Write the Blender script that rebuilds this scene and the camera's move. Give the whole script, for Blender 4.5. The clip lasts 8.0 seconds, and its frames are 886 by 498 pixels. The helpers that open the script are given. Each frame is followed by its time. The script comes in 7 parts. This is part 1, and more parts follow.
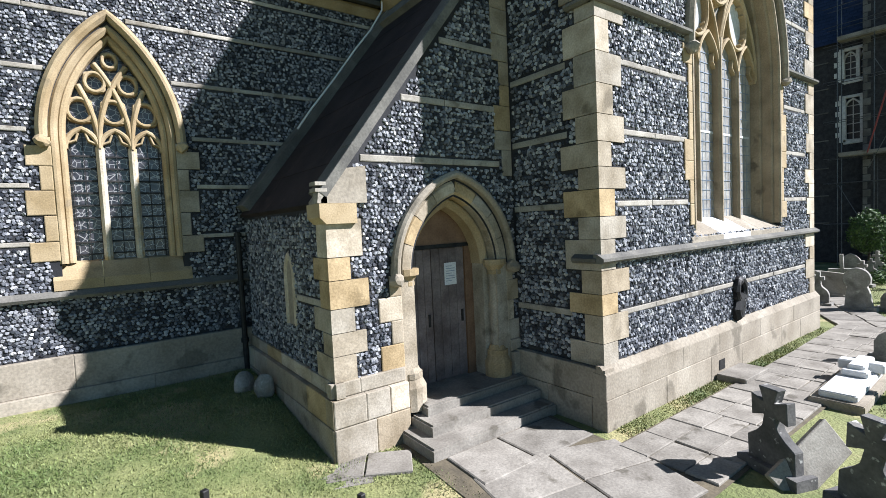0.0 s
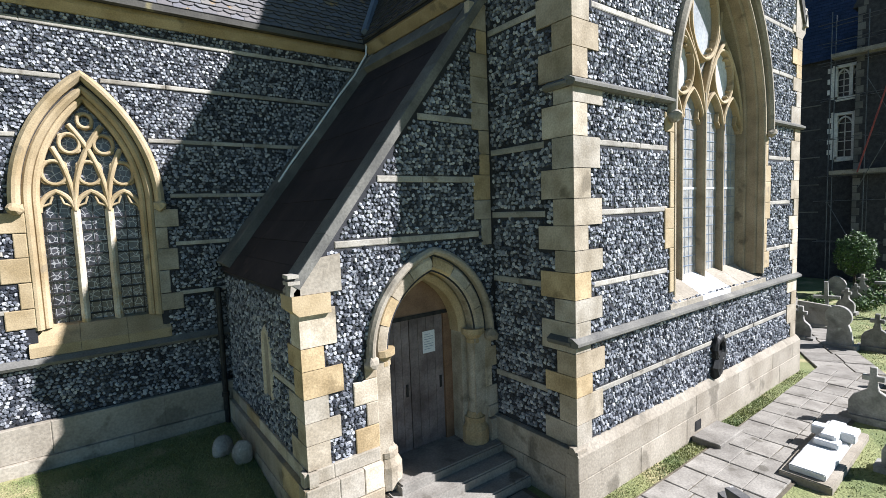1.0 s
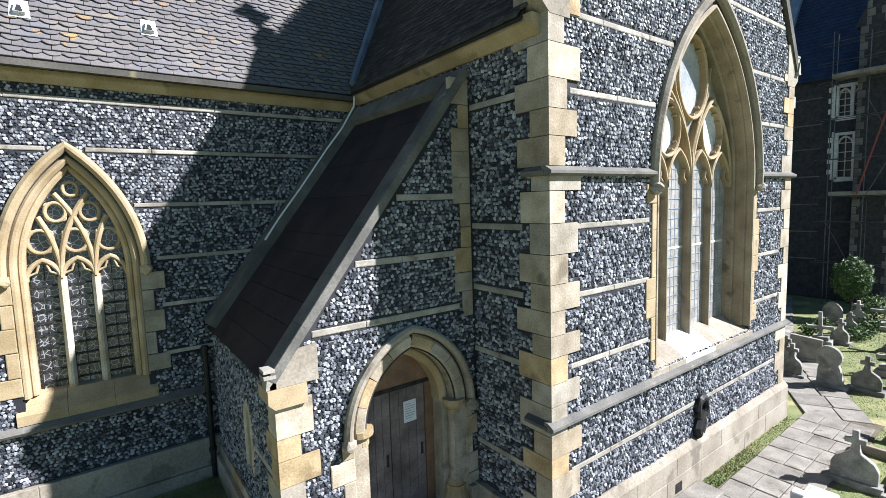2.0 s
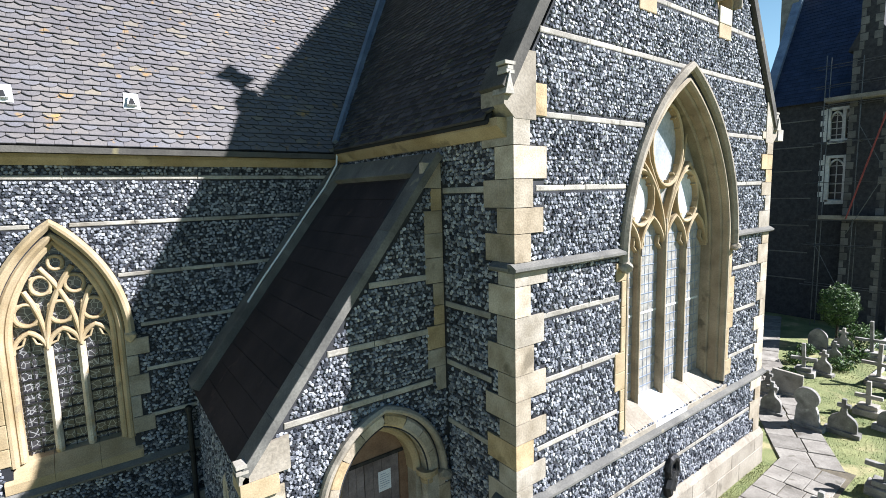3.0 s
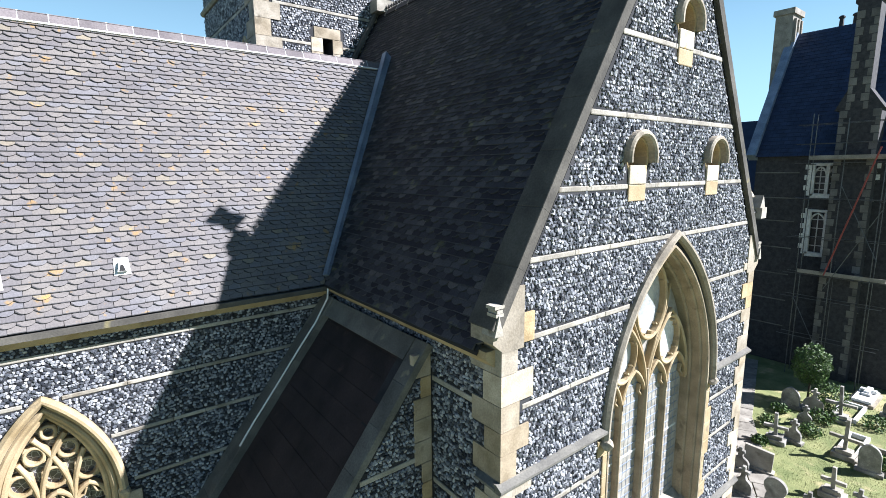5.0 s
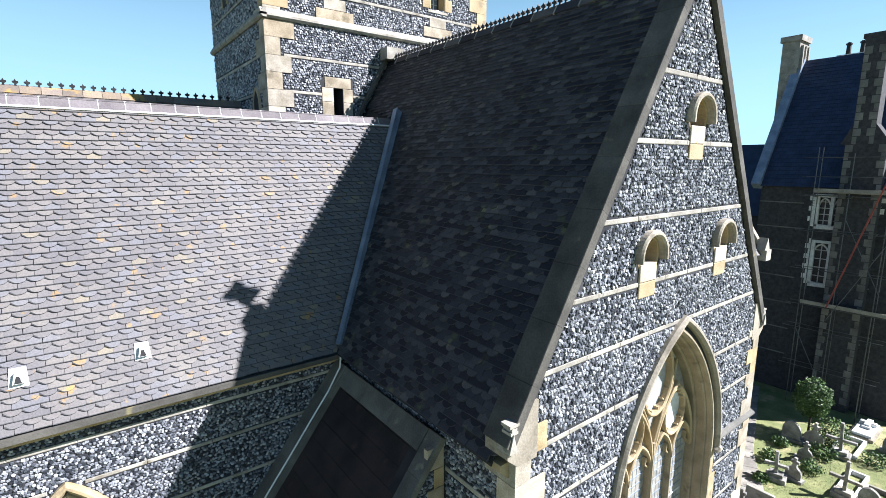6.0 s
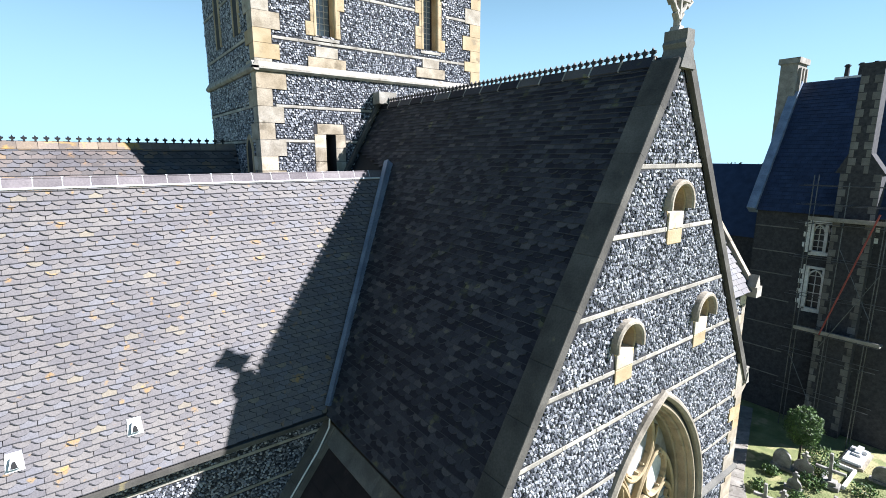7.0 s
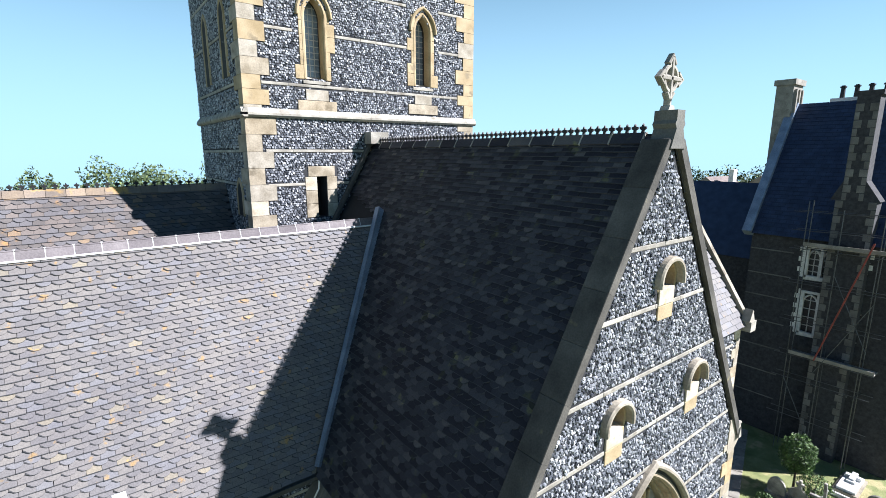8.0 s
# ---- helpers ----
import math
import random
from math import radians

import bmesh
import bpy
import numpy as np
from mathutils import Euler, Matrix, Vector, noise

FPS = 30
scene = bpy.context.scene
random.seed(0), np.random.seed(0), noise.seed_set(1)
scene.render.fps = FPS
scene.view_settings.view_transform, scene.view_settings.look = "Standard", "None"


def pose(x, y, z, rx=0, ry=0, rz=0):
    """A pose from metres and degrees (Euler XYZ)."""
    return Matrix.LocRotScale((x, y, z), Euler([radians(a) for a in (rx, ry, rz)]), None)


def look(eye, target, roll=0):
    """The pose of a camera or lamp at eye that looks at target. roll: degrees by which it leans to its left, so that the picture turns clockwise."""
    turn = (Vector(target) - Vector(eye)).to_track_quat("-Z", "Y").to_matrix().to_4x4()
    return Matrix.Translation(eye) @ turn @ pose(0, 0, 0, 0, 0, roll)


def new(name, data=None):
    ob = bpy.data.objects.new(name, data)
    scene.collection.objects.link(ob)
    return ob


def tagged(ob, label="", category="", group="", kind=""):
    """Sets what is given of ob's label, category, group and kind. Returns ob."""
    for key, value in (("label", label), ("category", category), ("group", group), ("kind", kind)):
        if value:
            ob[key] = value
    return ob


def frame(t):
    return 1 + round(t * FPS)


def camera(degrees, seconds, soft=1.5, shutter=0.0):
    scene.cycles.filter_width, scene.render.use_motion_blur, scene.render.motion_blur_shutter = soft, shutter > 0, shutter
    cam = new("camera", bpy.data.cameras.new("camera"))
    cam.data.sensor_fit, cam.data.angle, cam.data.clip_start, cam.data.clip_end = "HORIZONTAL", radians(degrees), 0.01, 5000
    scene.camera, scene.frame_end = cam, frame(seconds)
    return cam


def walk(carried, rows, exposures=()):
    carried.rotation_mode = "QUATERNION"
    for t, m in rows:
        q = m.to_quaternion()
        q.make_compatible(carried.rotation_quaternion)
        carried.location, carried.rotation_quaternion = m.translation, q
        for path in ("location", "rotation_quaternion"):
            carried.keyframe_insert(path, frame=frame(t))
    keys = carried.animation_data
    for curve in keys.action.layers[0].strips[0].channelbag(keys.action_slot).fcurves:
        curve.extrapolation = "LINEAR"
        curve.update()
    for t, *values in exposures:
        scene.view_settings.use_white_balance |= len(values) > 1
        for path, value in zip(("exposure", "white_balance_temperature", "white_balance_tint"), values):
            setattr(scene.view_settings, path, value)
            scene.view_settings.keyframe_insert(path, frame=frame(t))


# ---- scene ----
cam = camera(85.82, 8.0, soft=0.45)
ROWS = [
    (0.0, -5.652, -4.033, 2.990, -36.342, -3.162, 2.713),
    (0.5, -5.577, -4.067, 3.573, -36.360, -3.926, 2.451),
    (1.0, -5.326, -4.145, 4.304, -36.811, -4.804, 2.097),
    (1.5, -5.116, -4.219, 4.936, -36.598, -5.298, 1.928),
    (3.0, -4.595, -4.662, 6.989, -36.168, -6.685, 1.521),
    (3.5, -4.343, -4.803, 7.801, -37.043, -7.460, 1.358),
    (4.0, -4.217, -4.817, 8.724, -37.348, -8.203, 1.032),
    (4.5, -4.290, -4.659, 9.570, -37.491, -8.859, 0.723),
    (6.0, -4.494, -4.224, 12.155, -37.248, -10.190, 0.071),
    (6.5, -4.369, -4.365, 12.968, -36.984, -10.561, 0.181),
    (7.0, -4.135, -4.370, 13.796, -36.863, -11.040, 0.028),
    (7.5, -3.925, -4.339, 14.529, -36.887, -11.363, 0.003),
    (8.0, -3.760, -4.174, 15.175, -37.108, -11.393, 0.094),
]
walk(cam, [(t, pose(x, y, z, 90 + pitch, roll, yaw)) for t, x, y, z, yaw, pitch, roll in ROWS],
     exposures=[(0.0, 1.38, 5850, 14), (2.0, 1.57, 5850, 14), (4.5, 1.72, 5850, 14), (6.5, 1.79, 5850, 14), (8.0, 1.68, 5850, 14)])

# ---- light: clear sky and one sun ----
SUN_WAY = Vector((-0.562, 0.532, -0.626)).normalized()
world = bpy.data.worlds.new("sky")
scene.world = world
world.use_nodes = True
wn, wl = world.node_tree.nodes, world.node_tree.links
sky = wn.new("ShaderNodeTexSky")
sky.sky_type = 'NISHITA'
sky.sun_disc = False
sky.sun_elevation = math.asin(-SUN_WAY.z)
sky.sun_rotation = math.atan2(-SUN_WAY.x, -SUN_WAY.y)
sky.air_density, sky.dust_density, sky.ozone_density = 1.0, 0.0, 1.0
tint = wn.new("ShaderNodeMix")
tint.data_type, tint.blend_type = 'RGBA', 'MULTIPLY'
tint.inputs["Factor"].default_value = 1.0
tint.inputs["B"].default_value = (0.42, 0.94, 1.16, 1)
wl.new(sky.outputs["Color"], tint.inputs["A"])
# pale haze low over the horizon, thinning upwards
where = wn.new("ShaderNodeTexCoord")
split = wn.new("ShaderNodeSeparateXYZ")
wl.new(where.outputs["Generated"], split.inputs["Vector"])
low = wn.new("ShaderNodeMapRange")
low.interpolation_type = 'SMOOTHSTEP'
low.inputs["From Min"].default_value, low.inputs["From Max"].default_value = -0.05, 0.60
low.inputs["To Min"].default_value, low.inputs["To Max"].default_value = 0.92, 0.0
wl.new(split.outputs["Z"], low.inputs["Value"])
haze = wn.new("ShaderNodeMix")
haze.data_type = 'RGBA'
haze.inputs["B"].default_value = (9.2, 14.3, 16.4, 1)
wl.new(low.outputs["Result"], haze.inputs["Factor"])
wl.new(tint.outputs["Result"], haze.inputs["A"])
wl.new(haze.outputs["Result"], wn["Background"].inputs["Color"])
wn["Background"].inputs["Strength"].default_value = 0.0225
sun = new("sun", bpy.data.lights.new("sun", 'SUN'))
sun.data.energy, sun.data.angle, sun.data.color = 5.3, radians(0.53), (1.0, 0.96, 0.90)
sun.matrix_world = look((20, -20, 30), Vector((20, -20, 30)) + SUN_WAY)


# ---- materials ----
def surf(name, c1, c2, scale=3.0, rough=0.8, bump=0.3, fine=40.0, vary=0.25, per="object", spots=None, metal=0.0, depth=0.01):
    """Two-scale noise between two colours, fine relief, value varied piece by piece; spots = (colour, scale, share)."""
    m = bpy.data.materials.new(name)
    m.use_nodes = True
    n, l = m.node_tree.nodes, m.node_tree.links
    b = n["Principled BSDF"]
    b.inputs["Roughness"].default_value, b.inputs["Metallic"].default_value = rough, metal
    geo = n.new("ShaderNodeNewGeometry")
    big = n.new("ShaderNodeTexNoise")
    big.inputs["Scale"].default_value, big.inputs["Detail"].default_value = scale, 4
    small = n.new("ShaderNodeTexNoise")
    small.inputs["Scale"].default_value, small.inputs["Detail"].default_value = fine, 3
    for k in (big, small):
        l.new(geo.outputs["Position"], k.inputs["Vector"])
    ramp = n.new("ShaderNodeValToRGB")
    ramp.color_ramp.elements[0].position, ramp.color_ramp.elements[1].position = 0.33, 0.68
    ramp.color_ramp.elements[0].color, ramp.color_ramp.elements[1].color = (*c1, 1), (*c2, 1)
    l.new(big.outputs["Fac"], ramp.inputs["Fac"])
    col = ramp.outputs["Color"]
    if spots:
        sn = n.new("ShaderNodeTexNoise")
        sn.inputs["Scale"].default_value, sn.inputs["Detail"].default_value = spots[1], 5
        l.new(geo.outputs["Position"], sn.inputs["Vector"])
        sr = n.new("ShaderNodeMapRange")
        sr.inputs["From Min"].default_value, sr.inputs["From Max"].default_value = 1 - spots[2], 1 - spots[2] + 0.08
        l.new(sn.outputs["Fac"], sr.inputs["Value"])
        sm = n.new("ShaderNodeMix")
        sm.data_type = 'RGBA'
        l.new(sr.outputs["Result"], sm.inputs["Factor"])
        l.new(col, sm.inputs["A"])
        sm.inputs["B"].default_value = (*spots[0], 1)
        col = sm.outputs["Result"]
    rnd = piece_random(n, l, per)
    val = n.new("ShaderNodeMapRange")
    val.inputs["To Min"].default_value, val.inputs["To Max"].default_value = 1 - vary, 1 + vary
    l.new(rnd, val.inputs["Value"])
    grain = n.new("ShaderNodeMapRange")
    grain.inputs["From Min"].default_value, grain.inputs["From Max"].default_value = 0.3, 0.7
    grain.inputs["To Min"].default_value, grain.inputs["To Max"].default_value = 0.82, 1.15
    l.new(small.outputs["Fac"], grain.inputs["Value"])
    mul = n.new("ShaderNodeMath")
    mul.operation = 'MULTIPLY'
    l.new(val.outputs["Result"], mul.inputs[0])
    l.new(grain.outputs["Result"], mul.inputs[1])
    hsv = n.new("ShaderNodeHueSaturation")
    l.new(col, hsv.inputs["Color"])
    l.new(mul.outputs["Value"], hsv.inputs["Value"])
    l.new(hsv.outputs["Color"], b.inputs["Base Color"])
    bp = n.new("ShaderNodeBump")
    bp.inputs["Strength"].default_value, bp.inputs["Distance"].default_value = bump, depth
    l.new(small.outputs["Fac"], bp.inputs["Height"])
    l.new(bp.outputs["Normal"], b.inputs["Normal"])
    return m


def piece_random(n, l, per):
    """A chance number for each piece: by object, or by loose island and object together."""
    ob = n.new("ShaderNodeObjectInfo").outputs["Random"]
    if per == "object":
        return ob
    add = n.new("ShaderNodeMath")
    l.new(n.new("ShaderNodeNewGeometry").outputs["Random Per Island"], add.inputs[0])
    l.new(ob, add.inputs[1])
    fr = n.new("ShaderNodeMath")
    fr.operation = 'FRACT'
    l.new(add.outputs["Value"], fr.inputs[0])
    return fr.outputs["Value"]


def ramp_by_piece(m, stops, per="island"):
    """Give the pieces of a material one of several colours, piece by piece."""
    n, l = m.node_tree.nodes, m.node_tree.links
    ramp = n.new("ShaderNodeValToRGB")
    ramp.color_ramp.interpolation = 'CONSTANT'
    while len(ramp.color_ramp.elements) < len(stops):
        ramp.color_ramp.elements.new(0.5)
    for e, (p, c) in zip(ramp.color_ramp.elements, stops):
        e.position, e.color = p, (*c, 1)
    src = piece_random(n, l, per)
    l.new(src, ramp.inputs["Fac"])
    hsv = next(k for k in n if k.type == 'HUE_SAT')
    mix = n.new("ShaderNodeMix")
    mix.data_type, mix.blend_type = 'RGBA', 'MULTIPLY'
    mix.inputs["Factor"].default_value = 1.0
    old = hsv.inputs["Color"].links[0].from_socket
    l.new(old, mix.inputs["A"])
    l.new(ramp.outputs["Color"], mix.inputs["B"])
    l.new(mix.outputs["Result"], hsv.inputs["Color"])
    return m


ONE = (1.0, 1.0, 1.0)
# mortar coloured near black to hold the shadow in the gaps between flints
M_MORTAR = surf("shadowed_flint_mortar", (0.02, 0.021, 0.024), (0.045, 0.045, 0.048), 1.2, 0.95, 0.5, 60, 0.0)
M_FLINT = ramp_by_piece(surf("flint", (0.75, 0.75, 0.78), ONE, 24.0, 0.38, 0.4, 55, 0.15, "island"),
                        [(0.0, (0.03, 0.033, 0.042)), (0.11, (0.08, 0.087, 0.102)), (0.31, (0.165, 0.172, 0.19)), (0.58, (0.265, 0.272, 0.288)), (0.88, (0.39, 0.39, 0.39))])
M_ASHLAR = ramp_by_piece(surf("ashlar", (0.24, 0.205, 0.152), (0.40, 0.355, 0.285), 2.9, 0.9, 0.45, 38, 0.16, "object", ((0.17, 0.145, 0.108), 1.9, 0.38)),
                         [(0.0, (1, 0.97, 0.92)), (0.34, (0.92, 0.93, 0.95)), (0.60, (1.0, 0.86, 0.62)), (0.76, (1.15, 1.13, 1.10)), (0.90, (0.75, 0.70, 0.62))], "object")
M_DRESS = surf("window_stone", (0.245, 0.18, 0.092), (0.37, 0.29, 0.175), 2.0, 0.88, 0.3, 50, 0.05, "object", ((0.2, 0.155, 0.0925), 2.5, 0.38))
M_TRACERY = surf("tracery_stone", (0.19, 0.15, 0.098), (0.31, 0.255, 0.175), 2.2, 0.9, 0.35, 45, 0.08, "object", ((0.13, 0.105, 0.07), 2.8, 0.40))
M_PALE = surf("pale_stone", (0.20, 0.18, 0.148), (0.35, 0.325, 0.275), 2.6, 0.87, 0.35, 45, 0.14, "object", ((0.15, 0.13, 0.10), 3.4, 0.40))
M_LIME = surf("limewashed_stone", (0.33, 0.28, 0.20), (0.47, 0.43, 0.35), 3.5, 0.88, 0.4, 40, 0.08, "object", ((0.36, 0.26, 0.12), 4.0, 0.42))
M_PLINTH = surf("plinth_stone", (0.215, 0.185, 0.142), (0.31, 0.275, 0.22), 1.6, 0.92, 0.45, 26, 0.10, "object", ((0.165, 0.144, 0.112), 2.1, 0.42))
M_COPING = surf("coping_stone", (0.05, 0.047, 0.042), (0.10, 0.093, 0.08), 1.8, 0.95, 0.4, 35, 0.15, "object", ((0.16, 0.14, 0.08), 3.0, 0.33))
M_PCOPING = surf("porch_coping_stone", (0.085, 0.082, 0.075), (0.15, 0.143, 0.125), 1.8, 0.95, 0.4, 35, 0.15, "object", ((0.20, 0.18, 0.13), 3.0, 0.33))
M_SLATE = ramp_by_piece(surf("slate", (0.80, 0.80, 0.85), ONE, 0.9, 0.7, 0.3, 40, 0.10, "island", ((1.6, 1.12, 0.5), 4.6, 0.365)),
                        [(0.0, (0.124, 0.114, 0.112)), (0.30, (0.132, 0.119, 0.112)), (0.55, (0.140, 0.126, 0.114)), (0.78, (0.122, 0.117, 0.121)), (0.97, (0.17, 0.145, 0.105))])
M_NAVE = ramp_by_piece(surf("nave_slate", (0.75, 0.72, 0.72), ONE, 0.7, 0.75, 0.3, 40, 0.12, "island", ((1.5, 1.08, 0.6), 2.6, 0.37)),
                       [(0.0, (0.10, 0.088, 0.082)), (0.4, (0.125, 0.104, 0.092)), (0.75, (0.095, 0.090, 0.094)), (0.95, (0.17, 0.12, 0.075))])
M_NAVERIDGE = surf("lichened_ridge_tile", (0.12, 0.10, 0.09), (0.20, 0.15, 0.10), 1.2, 0.85, 0.3, 30, 0.2, "object", ((0.34, 0.21, 0.06), 1.6, 0.47))
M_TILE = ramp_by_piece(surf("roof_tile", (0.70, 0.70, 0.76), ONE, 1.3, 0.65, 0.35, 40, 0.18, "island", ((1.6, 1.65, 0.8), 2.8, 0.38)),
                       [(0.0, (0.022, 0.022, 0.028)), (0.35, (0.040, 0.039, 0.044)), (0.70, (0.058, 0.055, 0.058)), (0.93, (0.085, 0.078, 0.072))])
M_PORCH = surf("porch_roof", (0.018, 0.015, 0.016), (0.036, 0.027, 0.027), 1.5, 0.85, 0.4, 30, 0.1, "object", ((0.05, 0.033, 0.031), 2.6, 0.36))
M_LEAD = surf("lead", (0.15, 0.185, 0.25), (0.25, 0.295, 0.37), 2.0, 0.5, 0.2, 25, 0.05, metal=0.3)
M_IRON = surf("dark_iron", (0.0148, 0.0148, 0.0163), (0.037, 0.0355, 0.034), 8.0, 0.6, 0.2, 60, 0.1, metal=0.6)
M_WOOD = surf("grey_oak", (0.085, 0.064, 0.060), (0.19, 0.155, 0.148), 3.0, 0.85, 0.5, 30, 0.12)
M_BROWN = surf("brown_wood", (0.118, 0.0629, 0.0333), (0.178, 0.104, 0.0592), 4.0, 0.7, 0.3, 40, 0.1)
M_PAPER = surf("paper", (0.577, 0.592, 0.607), (0.622, 0.629, 0.636), 6.0, 0.7, 0.05, 80, 0.0)
M_GRASS = surf("grass", (0.10, 0.125, 0.038), (0.21, 0.215, 0.085), 1.1, 0.95, 0.8, 28, 0.0, "object", ((0.29, 0.255, 0.125), 0.9, 0.44), depth=0.03)
M_BLADE = surf("grass_blade", (0.095, 0.135, 0.036), (0.22, 0.225, 0.085), 1.1, 0.7, 0.0, 30, 0.35, "island")
M_PAVE = surf("paving", (0.165, 0.150, 0.128), (0.265, 0.245, 0.212), 2.4, 0.92, 0.45, 32, 0.16, "object", ((0.12, 0.108, 0.088), 2.9, 0.40))
M_EARTH = surf("earth", (0.0666, 0.0555, 0.037), (0.126, 0.104, 0.0666), 4.0, 0.98, 0.6, 30, 0.0)
M_GRAVE = surf("grave_stone", (0.13, 0.122, 0.108), (0.29, 0.275, 0.245), 3.5, 0.92, 0.45, 30, 0.25, "object", ((0.33, 0.32, 0.28), 7.0, 0.36))
# base colour darkened for faces turned from the sun; white lichen mottling
M_GRAVESHADE = surf("shaded_mottled_grave_stone", (0.055, 0.053, 0.052), (0.12, 0.115, 0.108), 3.5, 0.92, 0.45, 30, 0.15, "object", ((0.48, 0.47, 0.44), 9.0, 0.37))
M_MARBLE = surf("white_marble", (0.488, 0.488, 0.481), (0.592, 0.592, 0.585), 3.0, 0.55, 0.12, 60, 0.05)
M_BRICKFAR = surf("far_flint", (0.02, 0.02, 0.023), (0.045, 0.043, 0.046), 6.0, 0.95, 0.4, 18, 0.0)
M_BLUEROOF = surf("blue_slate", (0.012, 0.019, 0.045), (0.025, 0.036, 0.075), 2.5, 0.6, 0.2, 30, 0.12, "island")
# hall dressings, their colour darkened to deepen the shade on that front
M_HALLSTONE = surf("shaded_hall_stone", (0.08, 0.075, 0.068), (0.15, 0.142, 0.13), 2.0, 0.9, 0.3, 30, 0.2)
# dirty slate edges, and the shadow line painted on each foot
M_SLATEEDGESHADE = surf("slate_edge_shade", (0.03, 0.03, 0.032), (0.055, 0.053, 0.055), 3.0, 0.9, 0.2, 30, 0.1)
M_RIDGE = surf("ridge_tile", (0.105, 0.090, 0.094), (0.165, 0.145, 0.145), 2.0, 0.85, 0.3, 30, 0.18)
M_STEEL = surf("scaffold_tube", (0.07, 0.072, 0.075), (0.13, 0.132, 0.135), 5.0, 0.45, 0.1, 60, 0.1, metal=0.7)
M_RED = surf("red_hoist", (0.16, 0.02, 0.015), (0.26, 0.035, 0.025), 5.0, 0.5, 0.1, 60, 0.1)
M_LEAF = ramp_by_piece(surf("leaf", (0.7, 0.8, 0.6), ONE, 2.0, 0.6, 0.1, 30, 0.35, "island"),
                       [(0.0, (0.035, 0.075, 0.015)), (0.4, (0.06, 0.115, 0.022)), (0.75, (0.095, 0.155, 0.032))])
M_FARLEAF = ramp_by_piece(surf("far_leaf", (0.7, 0.8, 0.6), ONE, 0.3, 0.8, 0.1, 3, 0.35, "island"),
                          [(0.0, (0.04, 0.065, 0.022)), (0.5, (0.07, 0.095, 0.035)), (0.8, (0.11, 0.13, 0.05))])
M_BARK = surf("bark", (0.0444, 0.0333, 0.0222), (0.0888, 0.0666, 0.0481), 5.0, 0.95, 0.6, 25, 0.1)
M_HOUSE = surf("far_render", (0.468, 0.451, 0.425), (0.595, 0.586, 0.561), 1.0, 0.9, 0.1, 10, 0.1)
M_FARROOF = surf("far_roof", (0.118, 0.0888, 0.0814), (0.192, 0.155, 0.141), 1.0, 0.9, 0.1, 10, 0.1)
M_DARK = surf("dark_inside", (0.00888, 0.00888, 0.00962), (0.0148, 0.0148, 0.0148), 2.0, 0.9, 0.0, 10, 0.0)
M_ROPE = surf("pale_cable", (0.62, 0.61, 0.58), (0.72, 0.71, 0.68), 5.0, 0.7, 0.1, 60, 0.0)


def pane_glass(name, tint, rough, patch, patch_scale):
    """Old leaded glass: dark interior behind a glossy surface, with patches of a second tone."""
    m = surf(name, tint, patch, patch_scale, rough, 0.5, 18, 0.25, "island", depth=0.004)
    m.node_tree.nodes["Principled BSDF"].inputs["Specular IOR Level"].default_value = 0.8
    return m


# matt, weathered stone and slate
for dull in (M_FLINT, M_MORTAR, M_PORCH, M_COPING, M_PCOPING, M_TILE, M_ASHLAR, M_PLINTH, M_PAVE):
    dull.node_tree.nodes["Principled BSDF"].inputs["Specular IOR Level"].default_value = 0.22


def leaded(m, scale, wide, colour):
    """Crooked pale leads between the pieces of a stained light."""
    n, l = m.node_tree.nodes, m.node_tree.links
    geo = n.new("ShaderNodeNewGeometry")
    cells = n.new("ShaderNodeTexVoronoi")
    cells.feature = 'DISTANCE_TO_EDGE'
    cells.inputs["Scale"].default_value = scale
    l.new(geo.outputs["Position"], cells.inputs["Vector"])
    edge = n.new("ShaderNodeMapRange")
    edge.inputs["From Min"].default_value, edge.inputs["From Max"].default_value = wide * 0.6, wide
    edge.inputs["To Min"].default_value, edge.inputs["To Max"].default_value = 1.0, 0.0
    l.new(cells.outputs["Distance"], edge.inputs["Value"])
    b = n["Principled BSDF"].inputs["Base Color"]
    mix = n.new("ShaderNodeMix")
    mix.data_type = 'RGBA'
    old = b.links[0].from_socket
    l.new(edge.outputs["Result"], mix.inputs["Factor"])
    l.new(old, mix.inputs["A"])
    mix.inputs["B"].default_value = (*colour, 1)
    l.new(mix.outputs["Result"], b)
    return m


M_GLASS_CLEAR = pane_glass("obscured_glass", (0.15, 0.142, 0.128), 0.3, (0.31, 0.295, 0.27), 4.0)
# whitish base colour paints the sky's reflection into the oval panes
M_GLASS_SKY = pane_glass("sky_glass", (0.36, 0.375, 0.385), 0.25, (0.56, 0.57, 0.575), 2.6)
M_GLASS_TOWER = pane_glass("tower_glass", (0.10, 0.13, 0.17), 0.12, (0.2, 0.24, 0.28), 3.0)
M_GLASS_DARK = pane_glass("dark_glass", (0.008, 0.009, 0.012), 0.3, (0.035, 0.035, 0.036), 11.0)
M_GLASS_STAINED = leaded(pane_glass("stained_glass", (0.008, 0.008, 0.012), 0.3, (0.05, 0.045, 0.052), 11.0), 11.0, 0.06, (0.24, 0.24, 0.24))


# ---- building helpers ----
def join(ob, parent, m=Matrix()):
    """Hang ob under its parent, at the world pose m."""
    if parent is not None:
        ob.parent = parent
        ob.matrix_parent_inverse = Matrix.Translation(-parent.location) if parent.type == 'EMPTY' else Matrix()
    ob.matrix_basis = m
    return ob


def linked(name, me, parent=None, label="", kind=""):
    return tagged(join(new(name, me), parent), label=label, kind=kind)


